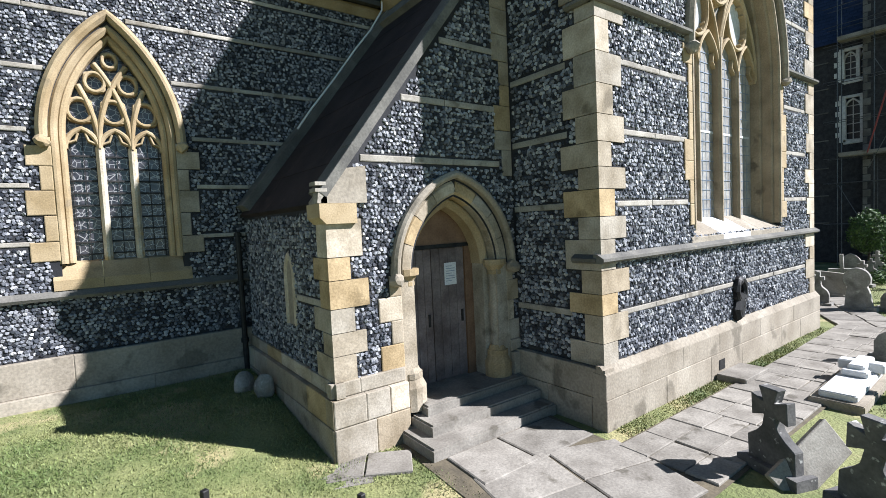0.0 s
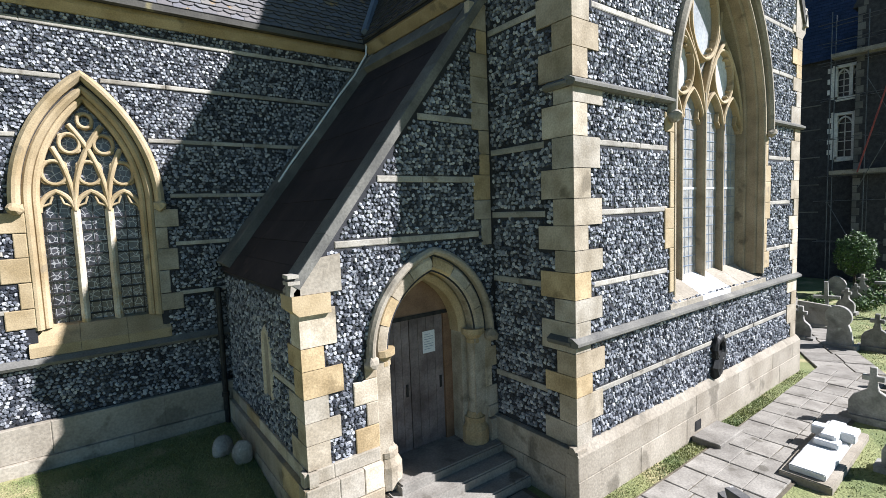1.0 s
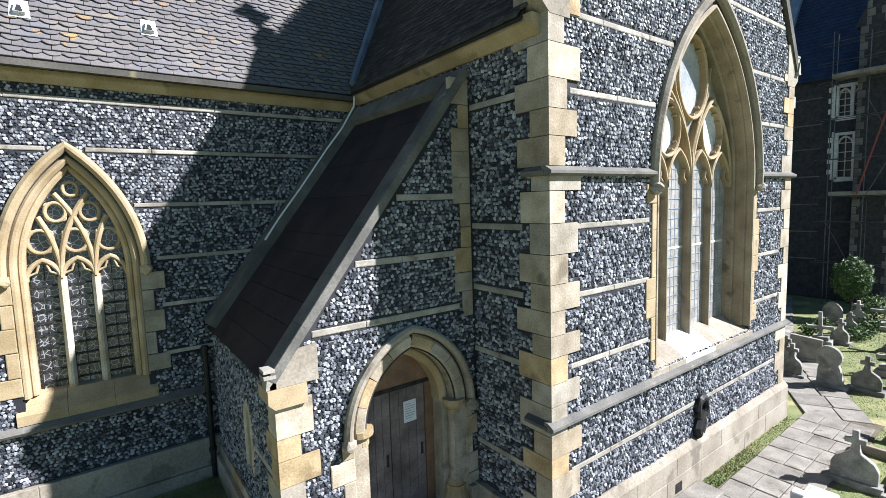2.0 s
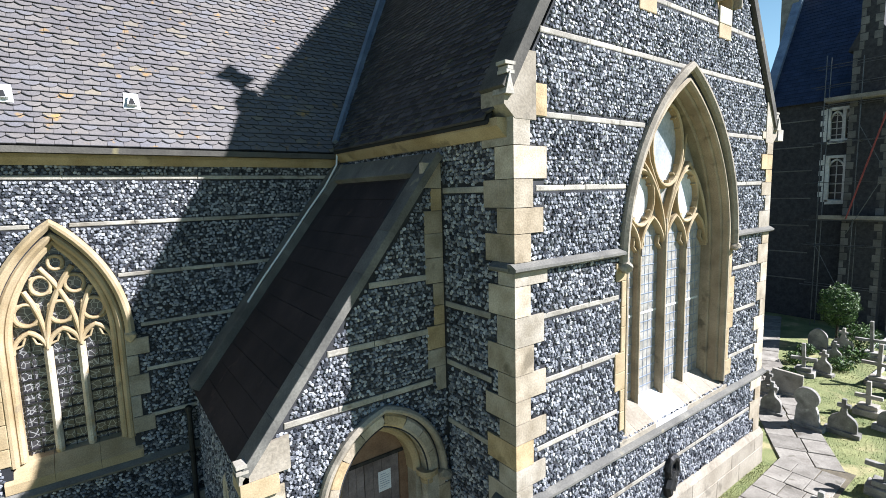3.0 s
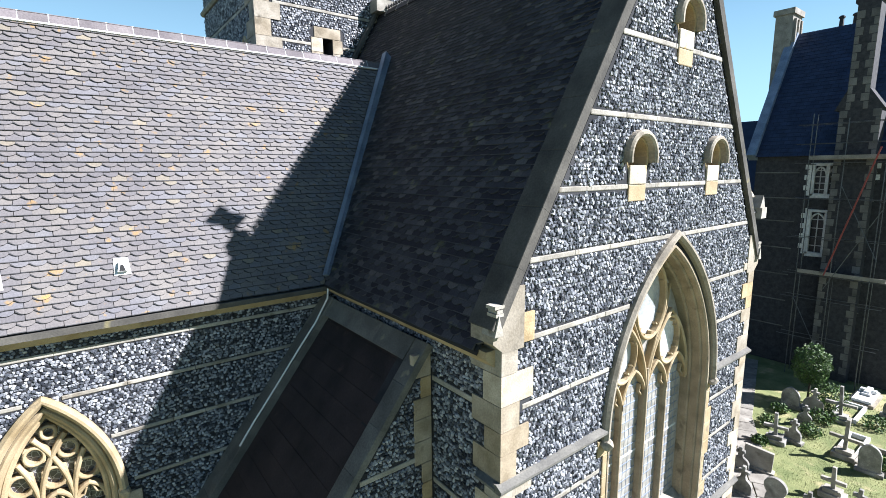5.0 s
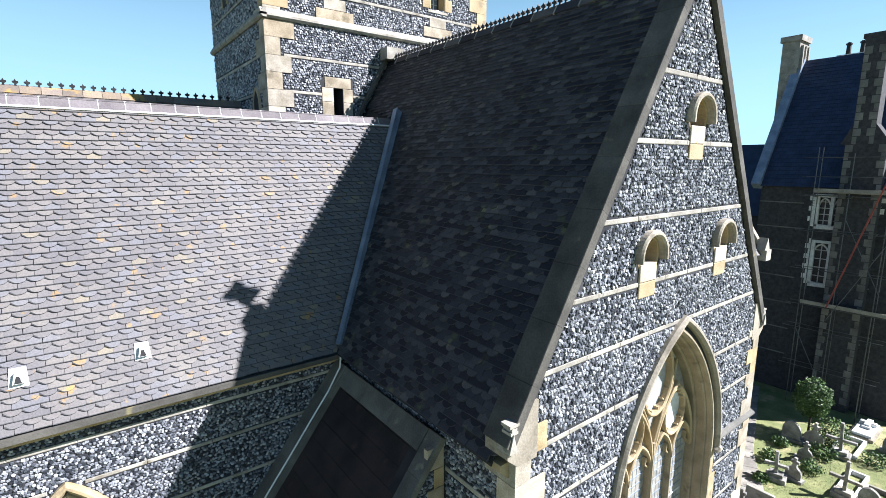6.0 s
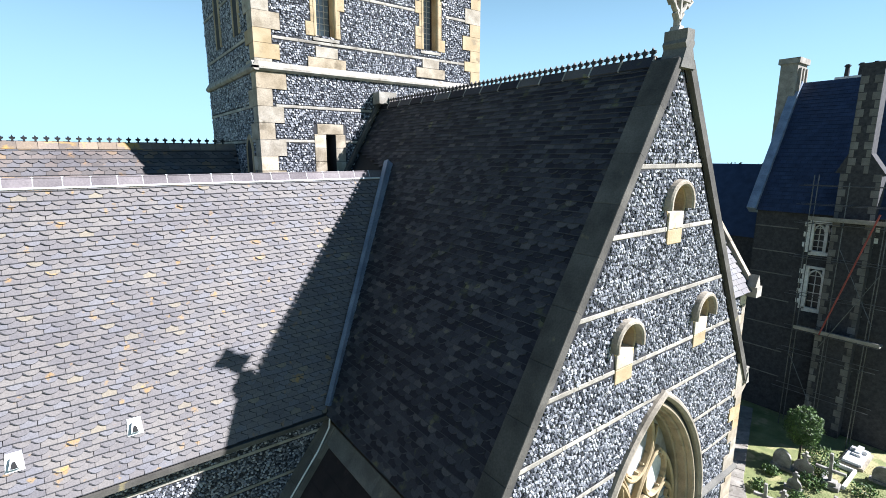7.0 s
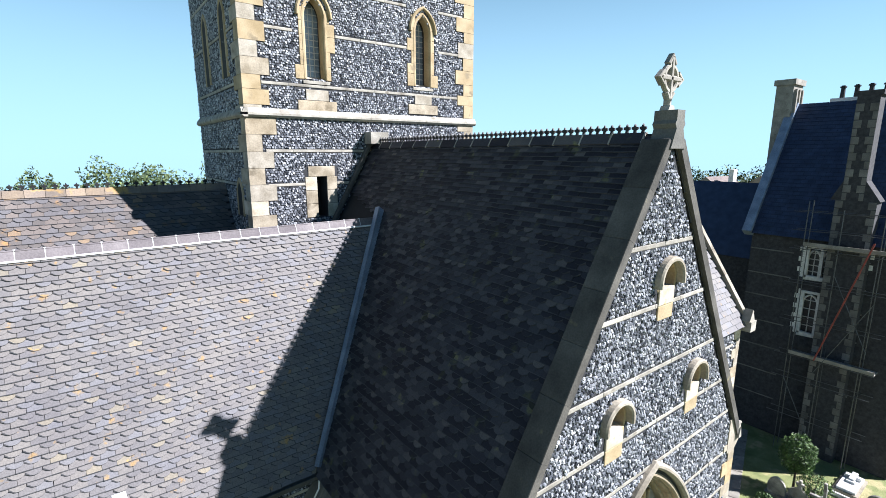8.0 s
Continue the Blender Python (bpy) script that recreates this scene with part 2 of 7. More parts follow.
def raw(name, verts, faces, material, parent=None, label="", kind="", smooth=False, slots=None):
    me = bpy.data.meshes.new(name)
    me.from_pydata([tuple(v) for v in verts], [], [tuple(f) for f in faces])
    for k in material if isinstance(material, tuple) else (material,):
        me.materials.append(k)
    if slots is not None:
        me.polygons.foreach_set("material_index", slots)
    if smooth:
        me.polygons.foreach_set("use_smooth", [True] * len(me.polygons))
    me.update()
    return linked(name, me, parent, label, kind)


def part(name, bm, material, parent, label=""):
    bmesh.ops.recalc_face_normals(bm, faces=bm.faces)
    me = bpy.data.meshes.new(name)
    bm.to_mesh(me)
    bm.free()
    me.materials.append(material)
    return linked(name, me, parent, label)


def thing(name, at, label, category="", group="", kind=""):
    ob = new(name)
    ob.location = at
    ob.empty_display_size = 0.2
    return tagged(ob, label, category, group, kind)


class Face:
    """A wall's own axes: u along it, v up, w outwards."""

    def __init__(self, o, u, n, v=(0, 0, 1)):
        self.o, self.u, self.v, self.n = Vector(o), Vector(u).normalized(), Vector(v).normalized(), Vector(n).normalized()

    def p(self, u, v, w=0.0):
        return self.o + self.u * u + self.v * v + self.n * w

    def m(self):
        r = Matrix((self.u, self.n, self.v)).transposed().to_4x4()
        r.translation = self.o
        return r


GABLE = Face((0, 0, 0), (1, 0, 0), (0, -1, 0))
SIDE = Face((0, 0, 0), (0, -1, 0), (-1, 0, 0))
AISLE = Face((0, 5.65, 0), (1, 0, 0), (0, -1, 0))
PORCH = Face((0, 1.65, 0), (1, 0, 0), (0, -1, 0))
PORCHEND = Face((-3.28, 1.65, 0), (0, -1, 0), (-1, 0, 0))
TOWER = Face((0.15, 10.15, 0), (1, 0, 0), (0, -1, 0))
TOWERSIDE = Face((0.15, 10.15, 0), (0, -1, 0), (-1, 0, 0))


def pointed(uc, v0, half, rise, n=12):
    """A pointed arch from the left spring to the right one."""
    r = (half * half + rise * rise) / (2 * half)
    a1 = math.asin(min(1.0, rise / r))
    left = [(uc - half + r - r * math.cos(a1 * i / n), v0 + r * math.sin(a1 * i / n)) for i in range(n + 1)]
    return left + [(2 * uc - u, v) for u, v in reversed(left[:-1])]


def ring(uc, vc, r, n=24, sy=1.0, a0=0.0, a1=360.0):
    return [(uc + r * math.cos(radians(a0 + (a1 - a0) * i / n)), vc + sy * r * math.sin(radians(a0 + (a1 - a0) * i / n))) for i in range(n + 1)]


def slab(name, face, outline, holes, w0, w1, material, parent=None, label="", kind=""):
    """A flat body between depths w0 < w1 with holes through it."""
    from mathutils.geometry import tessellate_polygon
    loops = [outline, *holes]
    flat = [q for lp in loops for q in lp]
    tris = tessellate_polygon([[Vector((u, v, 0)) for u, v in lp] for lp in loops])
    n = len(flat)
    verts = [face.p(u, v, w1) for u, v in flat] + [face.p(u, v, w0) for u, v in flat]
    faces = [t for t in tris] + [tuple(n + i for i in reversed(t)) for t in tris]
    k = 0
    for lp in loops:
        c = len(lp)
        for i in range(c):
            a, b = k + i, k + (i + 1) % c
            faces.append((a, b, n + b, n + a))
        k += c
    bm = bmesh.new()
    vs = [bm.verts.new(q) for q in verts]
    for f in faces:
        try:
            bm.faces.new([vs[i] for i in f])
        except ValueError:
            pass
    ob = part(name, bm, material, parent, label)
    return tagged(ob, kind=kind)


def sweep(bm, face, line, width, w0, w1, chamfer=0.25, closed=False):
    """A moulded bar along a line in the wall's plane, from depth w0 (back) to w1 (front), its front edges chamfered."""
    k = len(line)
    if closed and (Vector(line[0]) - Vector(line[-1])).length < 1e-6:
        line, k = line[:-1], k - 1
    c = width * chamfer
    sec = [(-width / 2, w0), (-width / 2, w1 - c), (-width / 2 + c, w1), (width / 2 - c, w1), (width / 2, w1 - c), (width / 2, w0)]
    rows = []
    for i in range(k):
        a = Vector(line[i - 1] if (i or closed) else line[0])
        b = Vector(line[(i + 1) % k] if (i < k - 1 or closed) else line[-1])
        d = b - a
        d = d.normalized() if d.length > 1e-9 else Vector((0, 1))
        nx, ny = -d.y, d.x
        rows.append([bm.verts.new(face.p(line[i][0] + nx * s, line[i][1] + ny * s, w)) for s, w in sec])
    m = len(sec)
    for i in range(k if closed else k - 1):
        p, q = rows[i], rows[(i + 1) % k]
        for j in range(m):
            bm.faces.new((p[j], p[(j + 1) % m], q[(j + 1) % m], q[j]))
    if not closed:
        bm.faces.new(rows[0])
        bm.faces.new(list(reversed(rows[-1])))


def bar(bm, a, b, r, sides=6, r2=None):
    """A round bar from a to b."""
    a, b = Vector(a), Vector(b)
    q = (b - a).to_track_quat("Z", "Y")
    rows = []
    for c, rr in ((a, r), (b, r if r2 is None else r2)):
        rows.append([bm.verts.new(c + q @ Vector((rr * math.cos(math.tau * i / sides), rr * math.sin(math.tau * i / sides), 0))) for i in range(sides)])
    for i in range(sides):
        bm.faces.new((rows[0][i], rows[0][(i + 1) % sides], rows[1][(i + 1) % sides], rows[1][i]))
    bm.faces.new(list(reversed(rows[0])))
    bm.faces.new(rows[1])


def box(bm, lo, hi, m=Matrix()):
    vs = [bm.verts.new(m @ Vector((x, y, z))) for x in (lo[0], hi[0]) for y in (lo[1], hi[1]) for z in (lo[2], hi[2])]
    for f in ((0, 1, 3, 2), (4, 6, 7, 5), (0, 4, 5, 1), (2, 3, 7, 6), (0, 2, 6, 4), (1, 5, 7, 3)):
        bm.faces.new([vs[i] for i in f])


def prism(bm, outline, m, d0, d1):
    """An outline (x, z) pushed from depth d0 to d1 along y, placed by m."""
    a = [bm.verts.new(m @ Vector((x, d0, z))) for x, z in outline]
    b = [bm.verts.new(m @ Vector((x, d1, z))) for x, z in outline]
    k = len(outline)
    for i in range(k):
        bm.faces.new((a[i], a[(i + 1) % k], b[(i + 1) % k], b[i]))
    bm.faces.new(a)
    bm.faces.new(list(reversed(b)))


BLOCKS = {}


def block(name, parent, material, face, u0, u1, v0, v1, w0, w1, gap=0.004):
    """One dressed stone with chamfered front edges on a wall; stones of one size share their mesh."""
    a, b, d = round(u1 - u0 - 2 * gap, 2), round(v1 - v0 - 2 * gap, 2), round(w1 - w0, 3)
    key = (material.name, a, b, d)
    if key not in BLOCKS:
        e = min(0.012, 0.2 * a, 0.2 * b)
        v = [(x, y, z) for y in (0, d - 0.5 * e) for x, z in ((0, 0), (a, 0), (a, b), (0, b))] + [(x, d, z) for x, z in ((e, e), (a - e, e), (a - e, b - e), (e, b - e))]
        f = [(0, 1, 2, 3), (0, 4, 5, 1), (1, 5, 6, 2), (2, 6, 7, 3), (3, 7, 4, 0), (4, 8, 9, 5), (5, 9, 10, 6), (6, 10, 11, 7), (7, 11, 8, 4), (8, 11, 10, 9)]
        me = bpy.data.meshes.new("dressed_block")
        me.from_pydata(v, [], f)
        me.materials.append(material)
        bm = bmesh.new()
        bm.from_mesh(me)
        bmesh.ops.recalc_face_normals(bm, faces=bm.faces)
        bm.to_mesh(me)
        bm.free()
        BLOCKS[key] = me
    r = Matrix((face.u, face.n, face.v)).transposed().to_4x4()
    r.translation = face.p(u0 + gap, v0 + gap, w0)
    return join(new(name, BLOCKS[key]), parent, r)


rng = np.random.default_rng(7)


def inside(poly, u, v):
    """Which of the points lie in the polygon."""
    p = np.asarray(poly)
    res = np.zeros(u.shape, bool)
    j = len(p) - 1
    for i in range(len(p)):
        (x1, y1), (x2, y2) = p[i], p[j]
        if y1 != y2:
            res ^= ((y1 > v) != (y2 > v)) & (u < (x2 - x1) * (v - y1) / (y2 - y1) + x1)
        j = i
    return res


def flints(parent, face, outline, holes, rects, size=0.068, rise=0.026, proud=0.0):
    """Knapped flints packed over a wall's outline, but for its holes and dressed stones."""
    o = np.array(outline)
    lo, hi = o.min(0), o.max(0)
    rowh = size * 0.86
    nu, nv = int((hi[0] - lo[0]) / size) + 2, int((hi[1] - lo[1]) / rowh) + 2
    iu, iv = np.meshgrid(np.arange(nu), np.arange(nv))
    u = lo[0] + (iu + 0.5 * (iv % 2) + rng.uniform(-0.27, 0.27, iu.shape)) * size
    v = lo[1] + (iv + rng.uniform(-0.27, 0.27, iu.shape)) * rowh
    u, v = u.ravel(), v.ravel()
    keep = inside(outline, u, v)
    for h in holes:
        keep &= ~inside(h, u, v)
    e = size * 0.33
    for a, b, c, d in rects:
        keep &= ~((u > a - e) & (u < b + e) & (v > c - e) & (v < d + e))
    u, v = u[keep], v[keep]
    n = len(u)
    if n == 0:
        return
    k = 5
    ang = np.arange(k) / k * math.tau + rng.uniform(0, 1, (n, 1))
    rad = size * rng.uniform(0.45, 0.64, (n, k)) * rng.uniform(0.86, 1.14, (n, 1))
    sx = rng.uniform(0.85, 1.22, (n, 1))
    pu = u[:, None] + rad * np.cos(ang) * sx
    pv = v[:, None] + rad * np.sin(ang) / sx
    top = rng.uniform(0.55, 0.86, (n, k))
    h = rise * rng.uniform(0.35, 1.0, n)
    tilt = rng.uniform(-0.24, 0.24, (n, 2))
    fu, fv = u[:, None] + (pu - u[:, None]) * top, v[:, None] + (pv - v[:, None]) * top
    fw = h[:, None] * rng.uniform(0.6, 1.3, (n, k)) + tilt[:, :1] * (fu - u[:, None]) + tilt[:, 1:] * (fv - v[:, None])
    U = np.concatenate([pu, fu], 1)
    V = np.concatenate([pv, fv], 1)
    W = np.concatenate([np.full((n, k), -0.004), np.maximum(fw, 0.003)], 1) + proud
    P = (np.array(face.o)[None, None] + U[..., None] * np.array(face.u) + V[..., None] * np.array(face.v) + W[..., None] * np.array(face.n)).reshape(-1, 3)
    faces = []
    for i in range(k):
        faces.append((i, (i + 1) % k, k + (i + 1) % k, k + i))
    F = (np.arange(n)[:, None, None] * 2 * k + np.array(faces)[None]).reshape(-1, 4)
    T = np.arange(n)[:, None] * 2 * k + np.arange(k, 2 * k)[None]
    raw("flint", P.tolist(), F.tolist() + T.tolist(), M_FLINT, parent, kind="stuff")


def corner(parent, f1, f2, v0, v1, long=0.52, short=0.26, h=0.36, w=0.03, seed=0, at1=0.0, sign1=1, at2=0.0, sign2=-1, above=None):
    """Quoins up a corner: each stone is long on one face and short on the other. Returns what they cover on both faces."""
    r = random.Random(seed)
    c1, c2 = [], []
    v, i = v0, 0
    while v < v1 - 0.05:
        hh = min(h * r.uniform(0.8, 1.25), v1 - v)
        if v1 - v - hh < 0.12:
            hh = v1 - v
        l1 = (long if i % 2 else short) * r.uniform(0.9, 1.15)
        l2 = (short if i % 2 else long) * r.uniform(0.9, 1.15)
        a, b = sorted((at1, at1 + sign1 * l1))
        c, d = sorted((at2, at2 + sign2 * l2))
        # a stone with two faces: one bent body
        bm = bmesh.new()
        g = 0.005
        q = [f1.p(at1 - sign1 * w, v + g, w), f1.p(at1 + sign1 * l1, v + g, w), f1.p(at1 + sign1 * l1, v + g, -0.12)]
        inner = f1.p(at1 + sign1 * 0.12, v + g, -0.12)
        q2 = [f2.p(at2 + sign2 * l2, v + g, -0.12), f2.p(at2 + sign2 * l2, v + g, w)]
        base = q + [inner] + q2
        vs = [bm.verts.new(x) for x in base]
        us = [bm.verts.new(x + Vector((0, 0, hh - 2 * g))) for x in base]
        m = len(base)
        for j in range(m):
            bm.faces.new((vs[j], vs[(j + 1) % m], us[(j + 1) % m], us[j]))
        bm.faces.new(vs)
        bm.faces.new(list(reversed(us)))
        part("quoin", bm, M_DRESS if above is not None and v > above and r.random() < 0.7 else M_ASHLAR, parent)
        c1.append((a, b, v, v + hh))
        c2.append((c, d, v, v + hh))
        v += hh
        i += 1
    return c1, c2


def band(parent, face, u0, u1, v, h=0.085, w=0.012, material=None, seed=0, avoid=()):
    """A thin course of stones along a wall, stopped at the spans in avoid."""
    r = random.Random(seed + int(v * 100))
    spans, out = [], []
    u = u0
    for a, b in sorted(avoid):
        if b <= u0 or a >= u1:
            continue
        if a > u:
            spans.append((u, a))
        u = max(u, b)
    if u < u1:
        spans.append((u, u1))
    for a, b in spans:
        n = max(1, round((b - a) / 0.95))
        cuts = [a] + [a + (b - a) * (i + r.uniform(-0.2, 0.2)) / n for i in range(1, n)] + [b]
        for c, d in zip(cuts, cuts[1:]):
            block("band_stone", parent, material or M_PALE, face, c, d, v, v + h, -0.05, w + r.uniform(-0.004, 0.006), 0.003)
        out.append((a, b, v, v + h))
    return out


# ---- ground ----
def ground_z(x, y):
    """Level by the path, rising to the wall behind the porch."""
    a = min(1.0, max(0.0, (y - 0.6) / 4.2)) * min(1.0, max(0.0, (-2.2 - x) / 1.4))
    return 0.42 * a * a * (3 - 2 * a)


def build_ground():
    xs = [-400, -150, -60, -30, -20] + [-14 + 0.5 * i for i in range(60)] + [18, 22, 26, 30, 45, 90, 200, 500, 1500]
    ys = [-1500, -400, -120, -50, -25, -14] + [-10 + 0.5 * i for i in range(36)] + [9, 12, 18, 25, 40, 80, 200, 500, 1500]
    verts = [(x, y, ground_z(x, y) - 0.02 - 0.055 * max(0.0, math.hypot(x, y) - 70) + (0.03 * noise.noise((x * 0.5, y * 0.5, 0)) if abs(x) < 30 and abs(y) < 20 else 0)) for y in ys for x in xs]
    k = len(xs)
    faces = [(j * k + i, j * k + i + 1, (j + 1) * k + i + 1, (j + 1) * k + i) for j in range(len(ys) - 1) for i in range(k - 1)]
    tagged(raw("ground", verts, faces, M_GRASS, smooth=True), "mown churchyard lawn, green with straw-dry patches", "ground", kind="structure")


build_ground()

# ---- transept: gable wall ----
XR, XC, ZE, ZR = 8.45, 4.2, 7.95, 15.42
SLOPE = (ZR - ZE) / (XC + 0.25)


def rake(x):
    """Height of the transept roof's surface over x."""
    return ZR - abs(x - XC) * SLOPE


WIN_C, WIN_HALF, WIN_SILL, WIN_SPRING, WIN_RISE = 4.55, 1.92, 2.55, 5.75, 3.25
BIG_ARCH = [(WIN_C - WIN_HALF, WIN_SILL)] + pointed(WIN_C, WIN_SPRING, WIN_HALF, WIN_RISE) + [(WIN_C + WIN_HALF, WIN_SILL)]
ROUNDELS = [(4.42, 12.95), (3.10, 10.62), (5.85, 10.62)]


def roundel_hole(u, v, r=0.33):
    return ring(u, v, r, 20)[:-1]


def build_gable():
    w = thing("wall_transept_gable", (4.45, 0, 0), "knapped flint gable wall with pale stone bands and quoins", "wall", kind="structure")
    outline = [(0.05, 0), (XR, 0), (XR, rake(XR) - 0.1), (XC, ZR - 0.1), (0.05, rake(0.05) - 0.1)]
    holes = [BIG_ARCH] + [roundel_hole(u, v) for u, v in ROUNDELS]
    slab("wall_body", GABLE, outline, holes, -0.7, 0.0, M_MORTAR, w)
    rects = []
    c1, c2 = corner(w, GABLE, SIDE, 0.85, 8.45, 0.55, 0.30, 0.37, 0.03, 3)
    rects += c1
    east = Face((XR, 0, 0), (0, 1, 0), (1, 0, 0))
    d1, d2 = corner(w, GABLE, east, 0.85, 8.2, 0.5, 0.28, 0.37, 0.03, 5, at1=XR, sign1=-1, at2=0.0, sign2=1)
    rects += d1
    # dressed jambs of the great window
    r = random.Random(4)
    v = WIN_SILL + 0.2
    while v < WIN_SPRING - 0.1:
        h = min(r.uniform(0.32, 0.48), WIN_SPRING - v)
        for s in (-1, 1):
            ln = r.choice((0.14, 0.3))
            a = WIN_C + s * WIN_HALF
            u0, u1 = sorted((a, a + s * ln))
            block("jamb_stone", w, M_DRESS, GABLE, u0, u1, v, v + h, -0.1, 0.025)
            rects.append((u0, u1, v, v + h))
        v += h
    hood = pointed(WIN_C, WIN_SPRING, WIN_HALF + 0.2, WIN_RISE + 0.3)
    hood_poly = [(WIN_C - WIN_HALF - 0.2, WIN_SPRING)] + hood + [(WIN_C + WIN_HALF + 0.2, WIN_SPRING)]
    for i, v in enumerate((1.52, 3.10, 4.13, 5.12, 6.98, 8.0, 9.13, 10.09, 11.22, 12.46, 13.58)):
        a = max(0.3, XC - (ZR - v) / SLOPE + 0.06) if v > 8.4 else 0.42
        avoid = []
        if WIN_SILL < v < WIN_SPRING:
            avoid = [(WIN_C - WIN_HALF - 0.2, WIN_C + WIN_HALF + 0.2)]
        elif WIN_SPRING <= v < WIN_SPRING + WIN_RISE + 0.3:
            xs = [u for u, q in hood if q >= v]
            if xs:
                avoid = [(min(xs) - 0.1, max(xs) + 0.1)]
        for u, q in ROUNDELS:
            if abs(q - 0.75 - v) < 0.1 or abs(q - v) < 0.45:
                avoid.append((u - 0.36, u + 0.36))
        rects += band(w, GABLE, a, 2 * XC - a, v, 0.085, 0.012, M_PALE, 11, avoid)
    for u, q in ROUNDELS:
        rects.append((u - 0.34, u + 0.34, q - 0.62, q))
    flints(w, GABLE, [(0.02, 0.9), (XR - 0.02, 0.9), (XR - 0.02, rake(XR) - 0.15), (XC, ZR - 0.2), (0.02, rake(0) - 0.15)],
           [BIG_ARCH, hood_poly] + [ring(u, v, 0.42, 16)[:-1] for u, v in ROUNDELS], rects)
    # string courses and plinth
    for z, a, b, nm in ((2.30, -0.1, XR + 0.1, 1), (5.85, -0.1, WIN_C - WIN_HALF - 0.12, 2), (5.85, WIN_C + WIN_HALF + 0.12, XR + 0.1, 3)):
        bm = bmesh.new()
        sec = [(-0.05, 0.02), (0.08, 0.02), (0.12, 0.05), (0.12, 0.09), (0.02, 0.15), (-0.05, 0.15)]
        rows = [[bm.verts.new(GABLE.p(u, z + dv, dw)) for dw, dv in sec] for u in (a, b)]
        for j in range(6):
            bm.faces.new((rows[0][j], rows[0][(j + 1) % 6], rows[1][(j + 1) % 6], rows[1][j]))
        bm.faces.new(rows[0])
        bm.faces.new(list(reversed(rows[1])))
        part("string_course", bm, M_PCOPING, w, "weathered grey moulded string course")
    for z in (2.30, 5.85):
        bm = bmesh.new()
        sec = [(-0.05, 0.02), (0.08, 0.02), (0.12, 0.05), (0.12, 0.09), (0.02, 0.15), (-0.05, 0.15)]
        rows = [[bm.verts.new(SIDE.p(u, z + dv, dw)) for dw, dv in sec] for u in (-0.42, -0.003)]
        for j in range(6):
            bm.faces.new((rows[0][j], rows[0][(j + 1) % 6], rows[1][(j + 1) % 6], rows[1][j]))
        bm.faces.new(rows[0])
        bm.faces.new(list(reversed(rows[1])))
        part("string_course", bm, M_PCOPING, w)
    r = random.Random(9)
    u = -0.12
    while u < XR + 0.1:
        l = min(r.uniform(1.1, 2.1), XR + 0.12 - u)
        block("plinth_stone", w, M_PLINTH, GABLE, u, u + l, -0.3, 0.42, -0.1, 0.12, 0.0015)
        u += l
    u = -0.12
    while u < XR + 0.1:
        l = min(r.uniform(1.2, 2.2), XR + 0.12 - u)
        block("plinth_stone", w, M_PLINTH, GABLE, u, u + l, 0.42, 0.78, -0.1, 0.115, 0.0015)
        u += l
    bm = bmesh.new()
    rows = [[bm.verts.new(GABLE.p(u, v, d)) for d, v in ((-0.05, 0.775), (0.115, 0.775), (0.02, 0.89), (-0.05, 0.89))] for u in (-0.115, XR + 0.115)]
    for j in range(4):
        bm.faces.new((rows[0][j], rows[0][(j + 1) % 4], rows[1][(j + 1) % 4], rows[1][j]))
    bm.faces.new(rows[0])
    bm.faces.new(list(reversed(rows[1])))
    part("plinth_weathering", bm, M_PLINTH, w)
    return w, c2


gable, side_rects = build_gable()


def build_side():
    """The transept's return wall, in shade above the porch."""
    w = thing("wall_transept_side", (0, 3, 0), "shaded flint side wall with stone bands under the eaves", "wall", kind="structure")
    slab("wall_body", SIDE, [(-10.2, 0), (-0.69, 0), (-0.69, ZE), (-10.2, ZE)], [], -0.7, 0.0, M_MORTAR, w)
    slab("wall_body", SIDE, [(-0.69, 0), (0, 0), (0, 8.2), (-0.69, 8.2)], [], -0.05, 0.0, M_MORTAR, w)
    rects = list(side_rects)
    for v in (1.52, 3.10, 4.13, 5.12, 6.98):
        rects += band(w, SIDE, -1.62 if v < 7.6 else -5.6, -0.5, v, 0.10, 0.018, M_PALE, 21)
    flints(w, SIDE, [(-1.6, 0.9), (-0.02, 0.9), (-0.02, 8.0), (-1.6, 8.0)], [], rects)
    flints(w, SIDE, [(-5.6, 7.2), (-1.6, 7.2), (-1.6, 7.9), (-5.6, 7.9)], [], [])
    r = random.Random(3)
    for v0, v1 in ((-0.3, 0.42), (0.42, 0.85)):
        u = -1.65
        while u < 0.05:
            l = min(r.uniform(0.6, 1.0), 0.1 - u)
            block("plinth_stone", w, M_PLINTH, SIDE, u, u + l, v0, v1, -0.1, 0.11, 0.003)
            u += l
    # eaves cornice
    bm = bmesh.new()
    rows = [[bm.verts.new(SIDE.p(u, v, d)) for d, v in ((-0.05, 7.72), (0.05, 7.72), (0.20, 7.86), (0.20, 7.97), (-0.05, 7.97))] for u in (-5.4, -0.1)]
    for j in range(5):
        bm.faces.new((rows[0][j], rows[0][(j + 1) % 5], rows[1][(j + 1) % 5], rows[1][j]))
    bm.faces.new(rows[0])
    bm.faces.new(list(reversed(rows[1])))
    part("eaves_cornice", bm, M_DRESS, w, "ochre moulded stone eaves cornice")
    # far side wall closes the transept
    slab("wall_body", Face((XR, 0, 0), (0, 1, 0), (1, 0, 0)), [(0.7, 0), (10.2, 0), (10.2, ZE), (0.7, ZE)], [], -0.7, 0.0, M_MORTAR, w)


build_side()

